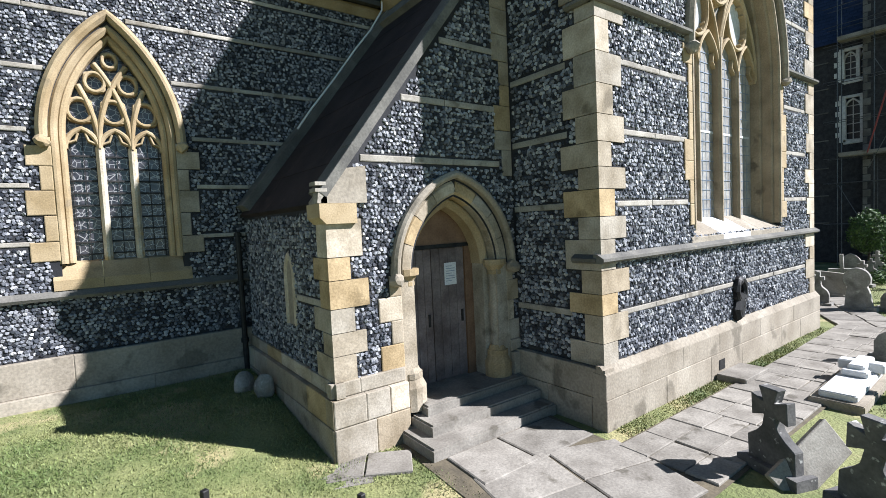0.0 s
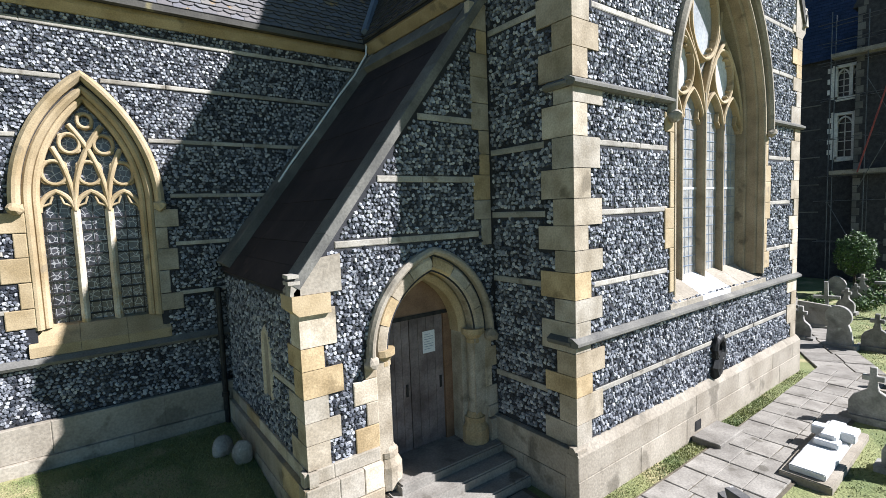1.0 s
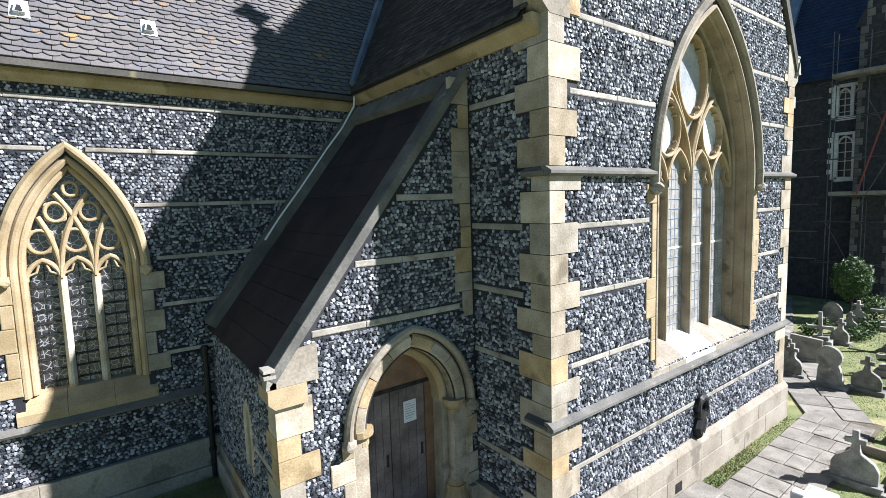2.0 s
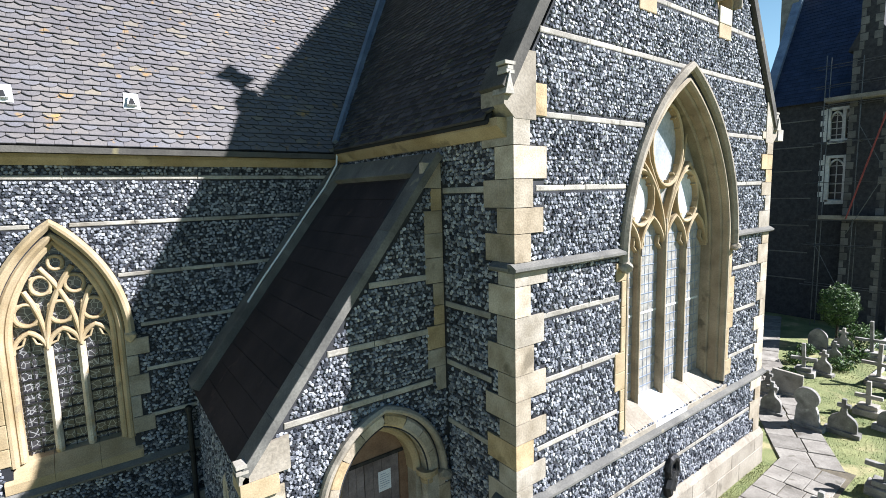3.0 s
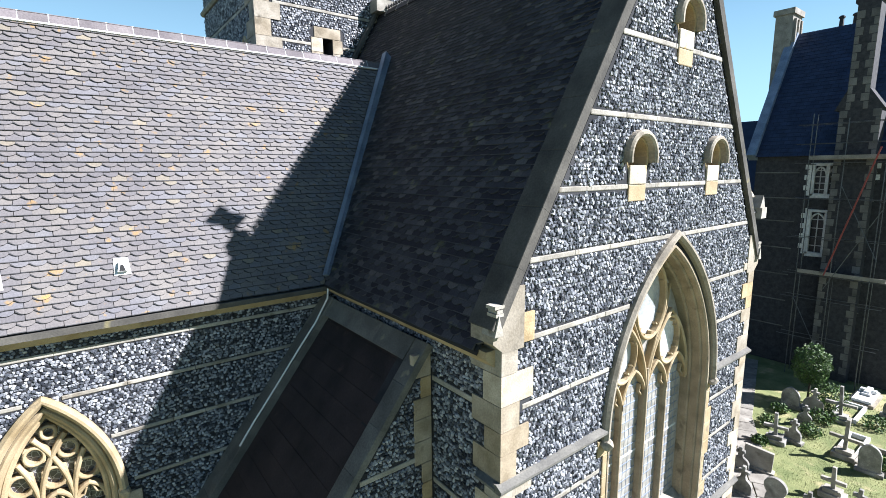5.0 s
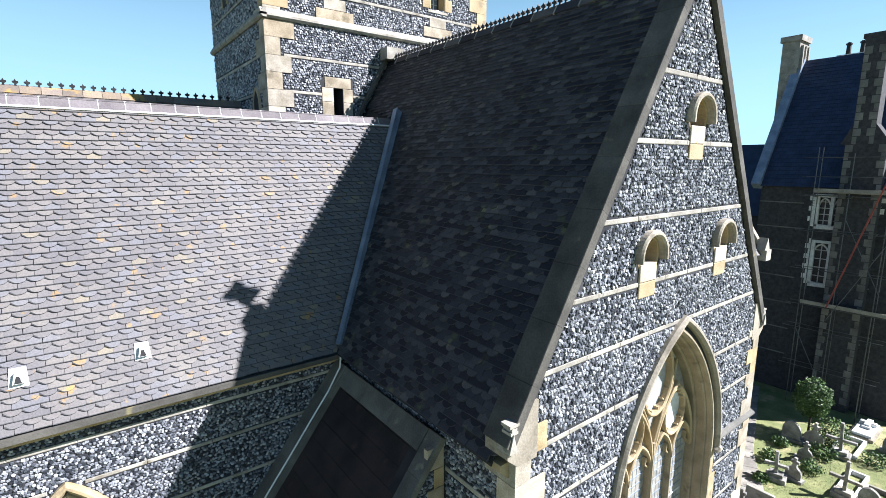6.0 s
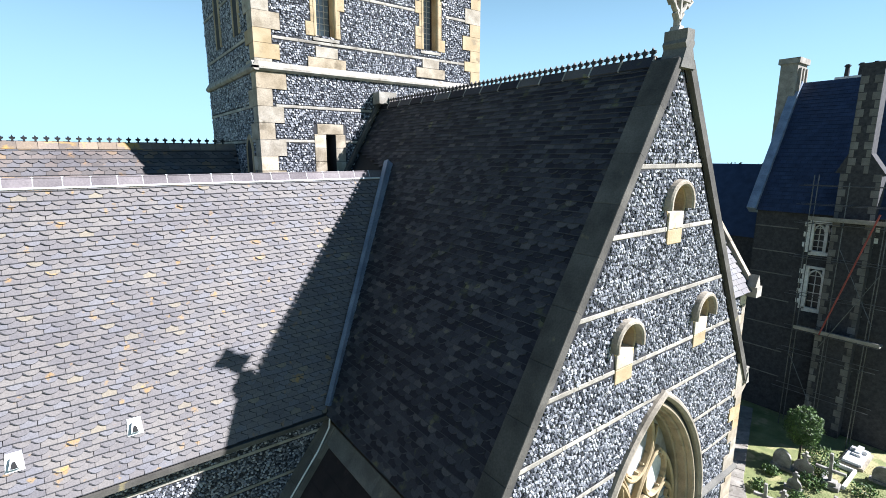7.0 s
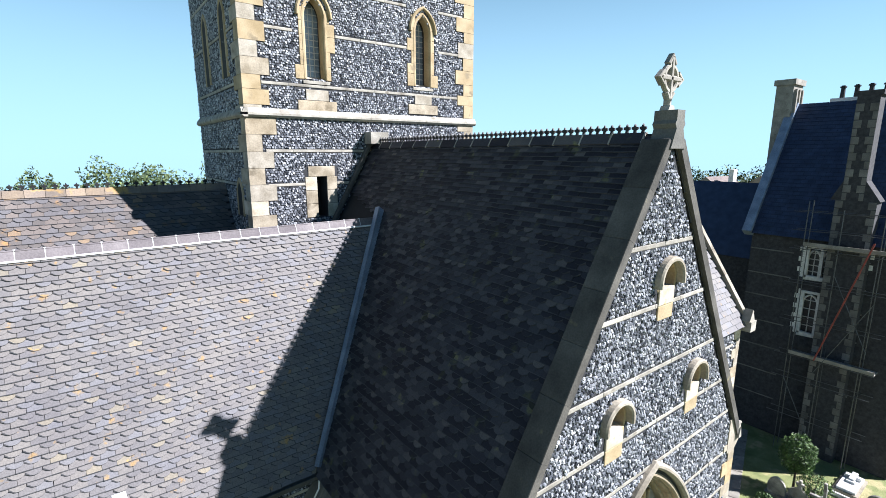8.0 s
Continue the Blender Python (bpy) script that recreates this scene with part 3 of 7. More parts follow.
# ---- aisle wall ----
AW_C, AW_HALF, AW_SILL, AW_SPRING, AW_RISE = -5.22, 0.86, 2.62, 4.62, 1.88
AISLE_ARCH = [(AW_C - AW_HALF, AW_SILL - 0.3)] + pointed(AW_C, AW_SPRING, AW_HALF, AW_RISE) + [(AW_C + AW_HALF, AW_SILL - 0.3)]


def build_aisle():
    w = thing("wall_aisle", (-6, 5.65, 0), "long flint aisle wall with thin stone bands", "wall", kind="structure")
    slab("wall_body", AISLE, [(-24, 0), (0, 0), (0, 7.9), (-24, 7.9)], [AISLE_ARCH], -0.7, 0.0, M_MORTAR, w)
    rects = []
    r = random.Random(14)
    v = AW_SILL + 0.05
    i = 0
    while v < AW_SPRING - 0.05:
        h = min(r.uniform(0.3, 0.42), AW_SPRING - v)
        for s in (-1, 1):
            ln = (0.34, 0.17)[i % 2] * r.uniform(0.9, 1.15)
            a = AW_C + s * AW_HALF
            u0, u1 = sorted((a, a + s * ln))
            block("jamb_stone", w, M_DRESS if s < 0 else M_ASHLAR, AISLE, u0, u1, v, v + h, -0.1, 0.025)
            rects.append((u0, u1, v, v + h))
        v += h
        i += 1
    hood = pointed(AW_C, AW_SPRING, AW_HALF + 0.18, AW_RISE + 0.26)
    hood_poly = [(AW_C - AW_HALF - 0.18, AW_SPRING)] + hood + [(AW_C + AW_HALF + 0.18, AW_SPRING)]
    rects.append((AW_C - AW_HALF - 0.1, AW_C + AW_HALF + 0.1, 2.2, 2.66))
    for v in (2.92, 3.82, 4.68, 5.64, 6.58, 7.38):
        avoid = []
        if v < AW_SPRING:
            avoid = [(AW_C - AW_HALF - 0.3, AW_C + AW_HALF + 0.3)]
        else:
            xs = [u for u, q in hood if q >= v]
            if xs:
                avoid = [(min(xs) - 0.1, max(xs) + 0.1)]
        rects += band(w, AISLE, -12.5, -0.02, v, 0.075, 0.018, M_PALE, 31, avoid)
    flints(w, AISLE, [(-12.5, 1.2), (-0.02, 1.2), (-0.02, 7.8), (-12.5, 7.8)], [AISLE_ARCH, hood_poly], rects, 0.062)
    bm = bmesh.new()
    rows = [[bm.verts.new(AISLE.p(u, 2.06 + v, d)) for d, v in ((-0.05, 0.0), (0.09, 0.0), (0.12, 0.05), (0.02, 0.14), (-0.05, 0.14))] for u in (-24, -3.2)]
    for j in range(5):
        bm.faces.new((rows[0][j], rows[0][(j + 1) % 5], rows[1][(j + 1) % 5], rows[1][j]))
    bm.faces.new(rows[0])
    bm.faces.new(list(reversed(rows[1])))
    part("string_course", bm, M_PCOPING, w, "weathered grey moulded string course")
    r = random.Random(8)
    for v0, v1, d in ((0.0, 0.62, 0.16), (0.62, 1.16, 0.10)):
        u = -12.6
        while u < -3.0:
            l = min(r.uniform(1.0, 1.7), -2.9 - u)
            block("plinth_stone", w, M_PLINTH, AISLE, u, u + l, v0, v1, -0.1, d, 0.002)
            u += l
    bm = bmesh.new()
    rows = [[bm.verts.new(AISLE.p(u, v, d)) for d, v in ((-0.05, 7.62), (0.04, 7.62), (0.14, 7.74), (0.14, 7.82), (-0.05, 7.82))] for u in (-24, -0.05)]
    for j in range(5):
        bm.faces.new((rows[0][j], rows[0][(j + 1) % 5], rows[1][(j + 1) % 5], rows[1][j]))
    bm.faces.new(rows[0])
    bm.faces.new(list(reversed(rows[1])))
    part("eaves_cornice", bm, M_DRESS, w, "ochre stone eaves cornice")


build_aisle()


# ---- roofs ----
def slate_mesh(name, wide, long, thick, foot, material):
    """One slate: lies on its course, its lower edge lifted; foot is cut square, rounded or pointed."""
    ft = {"square": [(0, 0), (wide, 0)], "club": [(0, 0.32 * long), (0.12 * wide, 0.22 * long), (0.26 * wide, 0.06 * long), (0.40 * wide, 0), (0.62 * wide, 0), (0.84 * wide, 0.09 * long), (0.94 * wide, 0.22 * long), (wide, 0.32 * long)]}[foot]
    # shadow line painted along the dirty foot, wider where one corner turns up
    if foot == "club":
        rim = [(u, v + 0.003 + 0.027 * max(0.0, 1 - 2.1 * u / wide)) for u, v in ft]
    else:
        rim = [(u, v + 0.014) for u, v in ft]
    k = len(ft)
    plan = ft + rim + [(wide, long), (0, long)]
    top = [(u, v, thick + 0.030 * (1 - v / long)) for u, v in plan]
    bot = [(u, v, -0.004) for u, v in ft + [(wide, long), (0, long)]]
    n = len(plan)
    face = tuple(range(k, 2 * k)) + (2 * k, 2 * k + 1)
    strip = [(i, i + 1, k + i + 1, k + i) for i in range(k - 1)]
    side = [(i, n + i, n + i + 1, i + 1) for i in range(k - 1)] + [(k - 1, n + k - 1, n + k, 2 * k, 2 * k - 1), (2 * k + 1, n + k + 1, n, 0, k)]
    return top + bot, [face] + strip + side


def slates(name, face, outline, size, mats, kind_of_row, parent, seed, parts_zone=None, lift=0.0):
    """Courses of slates over a roof slope, joined; those in parts_zone are objects of their own."""
    wide, expo = size
    r = random.Random(seed)
    o = np.array(outline)
    lo, hi = o.min(0), o.max(0)
    V, F, slots = [], [], []
    shared, made = {}, 0
    for j in range(int((hi[1] - lo[1]) / expo) + 1):
        v = lo[1] + j * expo
        foot = kind_of_row(j)
        top, f = slate_mesh("slate", wide - 0.006, expo * 1.55, 0.013, foot, mats)
        n = int((hi[0] - lo[0]) / wide) + 2
        us = np.array([lo[0] + (i - (0.5 if j % 2 else 0.0)) * wide for i in range(n)])
        ok = inside(outline, us + wide / 2, np.full(n, v + expo * 0.5))
        for i, u in enumerate(us):
            if not ok[i]:
                continue
            du, dv, dw, tw = r.uniform(-0.004, 0.004), r.uniform(-0.006, 0.006), r.uniform(0, 0.008) + lift, r.uniform(-0.02, 0.02)
            if parts_zone and made < 300 and parts_zone[0] < u < parts_zone[1] and parts_zone[2] < v < parts_zone[3]:
                if foot not in shared:
                    me = bpy.data.meshes.new("slate_" + foot)
                    me.from_pydata([(a, -c, b) for a, b, c in top], [], [tuple(reversed(q)) for q in f])
                    me.materials.append(mats)
                    me.materials.append(M_SLATEEDGESHADE)
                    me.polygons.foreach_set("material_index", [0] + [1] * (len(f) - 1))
                    shared[foot] = me
                m = Matrix((face.u, -face.n, face.v)).transposed().to_4x4()
                m.translation = face.p(u + du, v + dv, dw)
                join(new("slate", shared[foot]), parent, m)
                made += 1
                continue
            k = len(V)
            for a, b, c in top:
                V.append(face.p(u + du + a, v + dv + b + tw * a, c + dw))
            F += [tuple(k + j2 for j2 in q) for q in f]
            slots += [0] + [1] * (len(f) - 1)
    raw("slates", V, F, (mats, M_SLATEEDGESHADE), parent, kind="stuff", slots=slots)


def slope_face(o, u, up):
    u, up = Vector(u).normalized(), Vector(up).normalized()
    n = u.cross(up)
    if n.z < 0:
        n = -n
    return Face(o, u, n, up)


AR_Y0, AR_Z0, AR_Y1, AR_Z1 = 5.40, 7.92, 7.70, 13.30
A_UP = Vector((0, AR_Y1 - AR_Y0, AR_Z1 - AR_Z0))
T_UP = Vector((XC + 0.25, 0, ZR - ZE))
VALLEY_X = -0.25 + (AR_Z1 - ZE) / SLOPE


def build_aisle_roof():
    w = thing("roof_aisle", (-6, 6.5, 8), "steep grey slate roof of the aisle with ochre lichen", "roof", kind="structure")
    L = A_UP.length
    f = slope_face((0, AR_Y0, AR_Z0), (1, 0, 0), A_UP)
    out = [(-24, 0), (-0.15, 0), (VALLEY_X, L), (-24, L)]
    n = [f.p(u, v, -0.02) for u, v in out]
    back = [Vector((p.x, 2 * AR_Y1 - p.y, p.z)) for p in n]
    raw("roof_deck", n + [p - Vector((0, 0, 0.12)) for p in n] + back, [(0, 1, 2, 3), (7, 6, 5, 4), (0, 4, 5, 1), (3, 2, 10, 11), (2, 1, 9, 10), (8, 9, 10, 11)][:3] + [(11, 10, 9, 8)], M_DARK, w)
    slates("slate", f, [(-13, 0.0), (-0.12, 0.0), (VALLEY_X, L), (-13, L)], (0.235, 0.0975), M_SLATE, lambda j: "club" if j % 2 else "square", w, 3, (-6.5, -3.2, 0.3, 2.4))
    u = -13.0
    while u < VALLEY_X - 0.2:
        bm = bmesh.new()
        for sgn in (-1, 1):
            box(bm, (u + 0.006, -0.02, -0.015), (u + 0.44, 0.2, 0.02), Matrix.Translation((0, AR_Y1, AR_Z1 + 0.07)) @ Matrix.Rotation(radians(-62 if sgn < 0 else -118), 4, 'X'))
        part("ridge_tile", bm, M_RIDGE, w)
        bm = bmesh.new()
        for sgn in (-1, 1):
            box(bm, (u - 0.022, -0.02, -0.01), (u + 0.018, 0.205, 0.032), Matrix.Translation((0, AR_Y1, AR_Z1 + 0.07)) @ Matrix.Rotation(radians(-62 if sgn < 0 else -118), 4, 'X'))
        part("mortar_joint", bm, M_MARBLE, w, "white mortar on a ridge joint")
        u += 0.45
    bm = bmesh.new()
    for sgn in (-1, 1):
        box(bm, (-13.0, 0.19, -0.02), (VALLEY_X - 0.2, 0.225, 0.026), Matrix.Translation((0, AR_Y1, AR_Z1 + 0.07)) @ Matrix.Rotation(radians(-62 if sgn < 0 else -118), 4, 'X'))
    part("mortar_bedding", bm, M_MARBLE, w, "white mortar line under the ridge")
    # gutter lip
    bm = bmesh.new()
    box(bm, (-24, AR_Y0 - 0.09, AR_Z0 - 0.12), (-0.2, AR_Y0 + 0.05, AR_Z0 - 0.02))
    part("gutter", bm, M_COPING, w, "weathered eaves gutter")
    # lead valley
    bm = bmesh.new()
    a, b = Vector((-0.13, AR_Y0 - 0.10, AR_Z0 + 0.18)), Vector((VALLEY_X + 0.05, AR_Y1 + 0.02, AR_Z1 + 0.3))
    d = (b - a).normalized()
    s = d.cross(Vector((0.4, -0.8, 0.5))).normalized()
    nn = s.cross(d).normalized()
    if nn.z < 0:
        nn = -nn
    rows = [[bm.verts.new(c + s * x + nn * y) for x, y in ((-0.15, -0.05), (-0.15, 0.11), (-0.05, 0.09), (0.05, 0.09), (0.15, 0.11), (0.15, -0.05))] for c in (a, b)]
    for j in range(6):
        bm.faces.new((rows[0][j], rows[0][(j + 1) % 6], rows[1][(j + 1) % 6], rows[1][j]))
    bm.faces.new(rows[0])
    bm.faces.new(list(reversed(rows[1])))
    part("valley_lead", bm, M_LEAD, w, "blue-grey lead valley")
    # roof vents
    for u, v in ((-3.88, 0.75), (-5.60, 0.72), (-7.4, 0.75)):
        bm = bmesh.new()
        m = f.m() @ Matrix.Translation((u, 0.02, v))
        prism(bm, [(-0.13, 0), (0.13, 0), (0.11, 0.32), (-0.11, 0.32)], m, 0.0, 0.03)
        prism(bm, [(-0.075, 0.05), (0.075, 0.05), (0.035, 0.24), (-0.035, 0.24)], m, 0.03, 0.10)
        vent = part("roof_vent", bm, M_MARBLE, w, "small white-painted roof vent")
        bm = bmesh.new()
        prism(bm, [(-0.05, 0.055), (0.05, 0.055), (0.02, 0.17), (-0.02, 0.17)], m, 0.10, 0.104)
        part("opening", bm, M_DARK, vent)


build_aisle_roof()


def build_transept_roof():
    w = thing("roof_transept", (4.45, 5, 8), "steep dark tiled transept roof with mossy courses", "roof", kind="structure")
    L = T_UP.length
    f = slope_face((-0.25, 0.35, ZE), (0, 1, 0), T_UP)
    g = slope_face((2 * XC + 0.25, 0.35, ZE), (0, 1, 0), Vector((-T_UP.x, 0, T_UP.z)))
    out = [(-0.1, 0), (9.8, 0), (9.8, L), (-0.1, L)]
    for q in (f, g):
        n = [q.p(u, v, -0.02) for u, v in out]
        raw("roof_deck", n + [p - Vector((0, 0, 0.05)) for p in n], [(0, 1, 2, 3), (7, 6, 5, 4), (0, 4, 5, 1), (1, 5, 6, 2), (2, 6, 7, 3), (3, 7, 4, 0)], M_DARK, w)
    vx = (AR_Z1 - ZE) / T_UP.z * L
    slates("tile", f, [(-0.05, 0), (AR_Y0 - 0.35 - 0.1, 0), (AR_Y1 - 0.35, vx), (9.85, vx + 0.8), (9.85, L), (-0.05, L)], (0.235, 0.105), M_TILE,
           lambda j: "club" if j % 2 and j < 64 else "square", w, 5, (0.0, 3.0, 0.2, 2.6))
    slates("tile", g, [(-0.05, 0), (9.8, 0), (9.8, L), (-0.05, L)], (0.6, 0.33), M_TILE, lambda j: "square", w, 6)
    # ridge tiles with mortared joints, and the crest
    y = 0.5
    while y < 10.0:
        bm = bmesh.new()
        for sgn in (-1, 1):
            box(bm, (-0.02, 0.0, -0.22), (0.02, 0.64, 0.0), Matrix.Translation((XC, y, ZR + 0.09)) @ Matrix.Rotation(radians(32 * sgn), 4, 'Y'))
        part("ridge_tile", bm, M_TILE, w)
        bm = bmesh.new()
        for sgn in (-1, 1):
            box(bm, (-0.028, -0.022, -0.23), (0.028, 0.010, 0.0), Matrix.Translation((XC, y, ZR + 0.09)) @ Matrix.Rotation(radians(32 * sgn), 4, 'Y'))
        part("mortar_joint", bm, M_PALE, w)
        y += 0.65
    y = 0.55
    while y < 10.0:
        bm = bmesh.new()
        prism(bm, [(-0.03, 0), (0.03, 0), (0.02, 0.05), (0.06, 0.07), (0.06, 0.11), (0.025, 0.115), (0, 0.165), (-0.025, 0.115), (-0.06, 0.11), (-0.06, 0.07), (-0.02, 0.05)],
              Matrix.Translation((XC, y, ZR + 0.09)) @ Matrix.Rotation(radians(90), 4, 'Z'), -0.02, 0.02)
        part("crest_finial", bm, M_IRON, w)
        y += 0.155


build_transept_roof()


def build_copings():
    w = thing("gable_coping", (4.45, 0.1, 8.5), "weathered stone coping along the gable slopes", "coping", kind="structure")
    L = T_UP.length
    for sgn in (-1, 1):
        up = Vector((-sgn * T_UP.x, 0, T_UP.z)).normalized()
        foot = Vector((XC + sgn * (XC + 0.16), 0, 8.28))
        n = Vector((sgn * T_UP.z, 0, T_UP.x)).normalized()
        f = Face(foot, (0, 1, 0), n, up)
        ln = (Vector((XC, 0, ZR + 0.12)) - foot).length - 0.25
        k = 9
        for i in range(k):
            block("coping_stone", w, M_COPING, f, -0.08, 0.42, i * ln / k, (i + 1) * ln / k, -0.05, 0.12, 0.004)
        # kneeler stone with a little gablet
        bm = bmesh.new()
        prism(bm, [(0.0, 7.95), (0.20 * sgn, 8.12), (0.20 * sgn, 8.36), (0.0, 8.62), (-0.14 * sgn, 8.85), (-0.40 * sgn, 8.85), (-0.40 * sgn, 7.95)],
              Matrix.Translation((XC + sgn * (XC if sgn < 0 else XR - XC), 0, 0)), -0.035, 0.42)
        part("kneeler_stone", bm, M_PLINTH, w, "pale carved kneeler stone")
        bm = bmesh.new()
        for dz, ww in ((0.0, 0.07), (0.05, 0.05), (0.11, 0.09)):
            box(bm, (-ww, -0.08, 8.50 + dz), (ww, 0.10, 8.545 + dz), Matrix.Translation((XC + sgn * (XC + 0.12), 0.0, 0)))
        prism(bm, [(-0.08, 8.24), (0.08, 8.24), (0.0, 8.52)], Matrix.Translation((XC + sgn * (XC + 0.15), 0, 0)), -0.1, 0.16)
        part("gablet", bm, M_PALE, w, "small pale gablet on the kneeler")
    bm = bmesh.new()
    prism(bm, [(-0.24, -0.30), (0.24, -0.30), (0.11, 0.02), (0.16, 0.10), (0.12, 0.16), (0.12, 0.32), (-0.12, 0.32), (-0.12, 0.16), (-0.16, 0.10), (-0.11, 0.02)], Matrix.Translation((XC, 0, ZR + 0.12)), -0.10, 0.30)
    part("apex_stone", bm, M_PCOPING, w, "carved saddle stone at the apex")
    c = thing("gable_cross", (XC, 0.15, ZR + 0.43), "white stone wheel cross on the gable apex", "cross")
    z0 = ZR + 0.43
    f = Face((XC, 0.20, z0), (1, 0, 0), (0, -1, 0))
    bm = bmesh.new()
    prism(bm, [(-0.11, 0), (0.11, 0), (0.06, 0.09), (-0.06, 0.09)], Matrix.Translation((XC, 0.15, z0)), -0.08, 0.08)
    part("foot", bm, M_PALE, c)
    bm = bmesh.new()
    sweep(bm, f, [(0, 0.06), (0, 0.86)], 0.10, 0.0, 0.10)
    sweep(bm, f, [(-0.29, 0.52), (0.29, 0.52)], 0.10, 0.0, 0.10)
    for a in (0, 90, 180, 270):
        q = Matrix.Rotation(radians(a), 2)
        e = [q @ Vector(k) for k in ((-0.10, 0.22), (0.0, 0.36), (0.10, 0.22))]
        sweep(bm, f, [(k.x, 0.52 + k.y) for k in e], 0.07, 0.0, 0.10)
    part("cross_head", bm, M_PALE, c)
    bm = bmesh.new()
    sweep(bm, f, ring(0, 0.52, 0.20, 28), 0.08, 0.012, 0.088, closed=True)
    part("wheel", bm, M_PALE, c)


build_copings()

# ---- porch in the angle ----
PX0, PY = -3.28, 1.65
P_FOOT, P_TOP = 3.42, 7.62
DOOR_C, DOOR_HALF, DOOR_SPRING, DOOR_RISE, DOOR_Z = -1.25, 0.80, 2.30, 1.08, 0.45
DOOR_ARCH = [(DOOR_C - DOOR_HALF, 0.0)] + pointed(DOOR_C, DOOR_SPRING, DOOR_HALF, DOOR_RISE) + [(DOOR_C + DOOR_HALF, 0.0)]


def p_top(u):
    return P_FOOT + (P_TOP - P_FOOT) * (u - PX0) / -PX0


def build_porch():
    w = thing("wall_porch", (-1.6, 1.65, 0), "flint porch wall with a sloping half gable", "wall", kind="structure")
    slab("wall_body", PORCH, [(PX0 + 0.05, 0), (0, 0), (0, P_TOP), (PX0 + 0.05, P_FOOT)], [DOOR_ARCH], -0.6, 0.0, M_MORTAR, w)
    slab("wall_body", PORCHEND, [(-4.0, 0), (-0.6, 0), (-0.6, 3.3), (-4.0, 3.3)], [], -0.5, 0.0, M_MORTAR, w)
    slab("wall_body", PORCHEND, [(-0.6, 0), (0.0, 0), (0.0, 3.3), (-0.6, 3.3)], [], -0.05, 0.0, M_MORTAR, w)
    c1, c2 = corner(w, PORCH, PORCHEND, 1.0, 3.1, 0.5, 0.27, 0.34, 0.03, 12, at1=PX0)
    rects = list(c1)
    r = random.Random(2)
    v = 3.7
    while v < 7.2:
        h = r.uniform(0.3, 0.42)
        l = r.choice((0.22, 0.36))
        block("quoin", w, M_ASHLAR, PORCH, -l - 0.02, -0.02, v, v + h, -0.08, 0.02)
        rects.append((-l, 0, v, v + h))
        v += h
    hood = pointed(DOOR_C, DOOR_SPRING, DOOR_HALF + 0.36, DOOR_RISE + 0.36)
    hood_poly = [(DOOR_C - DOOR_HALF - 0.36, 0)] + hood + [(DOOR_C + DOOR_HALF + 0.36, 0)]
    for v in (3.84, 4.70, 5.60):
        rects += band(w, PORCH, PX0 + max(0.2, (v + 0.1 - P_FOOT) / (P_TOP - P_FOOT) * -PX0) + 0.1, -0.3, v, 0.10, 0.018, M_PALE, 41)
    v = 1.0
    i = 0
    while v < DOOR_SPRING - 0.05:
        h = min(r.uniform(0.28, 0.42), DOOR_SPRING - v)
        ln = (0.62, 0.44)[i % 2]
        a = DOOR_C - DOOR_HALF - 0.25
        block("jamb_stone", w, M_ASHLAR, PORCH, a - ln + 0.3, a + 0.05, v, v + h, -0.1, 0.02)
        rects.append((a - ln + 0.3, a + 0.1, v, v + h))
        b = DOOR_C + DOOR_HALF + 0.25
        block("jamb_stone", w, M_ASHLAR, PORCH, b - 0.05, b + ln - 0.34, v, v + h, -0.1, 0.02)
        rects.append((b - 0.1, b + ln - 0.34, v, v + h))
        v += h
        i += 1
    flints(w, PORCH, [(PX0 + 0.02, 1.0), (-0.02, 1.0), (-0.02, P_TOP - 0.2), (PX0 + 0.05, P_FOOT - 0.1)], [hood_poly], rects, 0.061)
    niche = [(-1.75, 1.55), (-1.3, 1.55), (-1.3, 2.35), (-1.52, 2.75), (-1.75, 2.35)]
    rects2 = list(c2) + band(w, PORCHEND, -1.25, -0.3, 1.95, 0.10, 0.02, M_PALE, 5)
    flints(w, PORCHEND, [(-3.9, 1.0), (-0.02, 1.0), (-0.02, 3.2), (-3.9, 3.2)], [niche], rects2, 0.061)
    nw = thing("window_3", PORCHEND.p(-1.5, 1.5, 0), "small blocked lancet with a stone surround", "window", kind="structure")
    bm = bmesh.new()
    sweep(bm, PORCHEND, [(-1.7, 1.55)] + pointed(-1.52, 2.3, 0.18, 0.32, 6) + [(-1.34, 1.55)], 0.12, -0.05, 0.03)
    part("frame", bm, M_ASHLAR, nw)
    slab("blocking", PORCHEND, [(-1.72, 1.55), (-1.32, 1.55), (-1.32, 2.35), (-1.52, 2.68), (-1.72, 2.35)], [], -0.08, 0.006, M_PLINTH, nw)
    for fc, u0, u1 in ((PORCH, PX0 - 0.1, DOOR_C - DOOR_HALF - 0.22), (PORCH, DOOR_C + DOOR_HALF + 0.22, 0.0), (PORCHEND, -4.0, 0.1)):
        for v0, v1, d in ((-0.3, 0.45, 0.12), (0.45, 0.82, 0.115), (0.82, 1.02, 0.05)):
            u = u0
            while u < u1 - 0.01:
                l = min(r.uniform(0.35, 0.8), u1 - u)
                if u1 - u - l < 0.15:
                    l = u1 - u
                block("plinth_stone", w, M_ASHLAR, fc, u, u + l, v0, v1, -0.08, d, 0.003)
                u += l
    # roof slab and copings
    rf = thing("roof_porch", (-1.6, 3.6, 3.4), "dark sloping porch roof between stone copings", "roof", kind="structure")
    up = Vector((-PX0, 0, P_TOP - P_FOOT)).normalized()
    f = slope_face((PX0 - 0.06, PY + 0.25, P_FOOT - 0.12), (0, 1, 0), up)
    ln = math.hypot(PX0, P_TOP - P_FOOT)
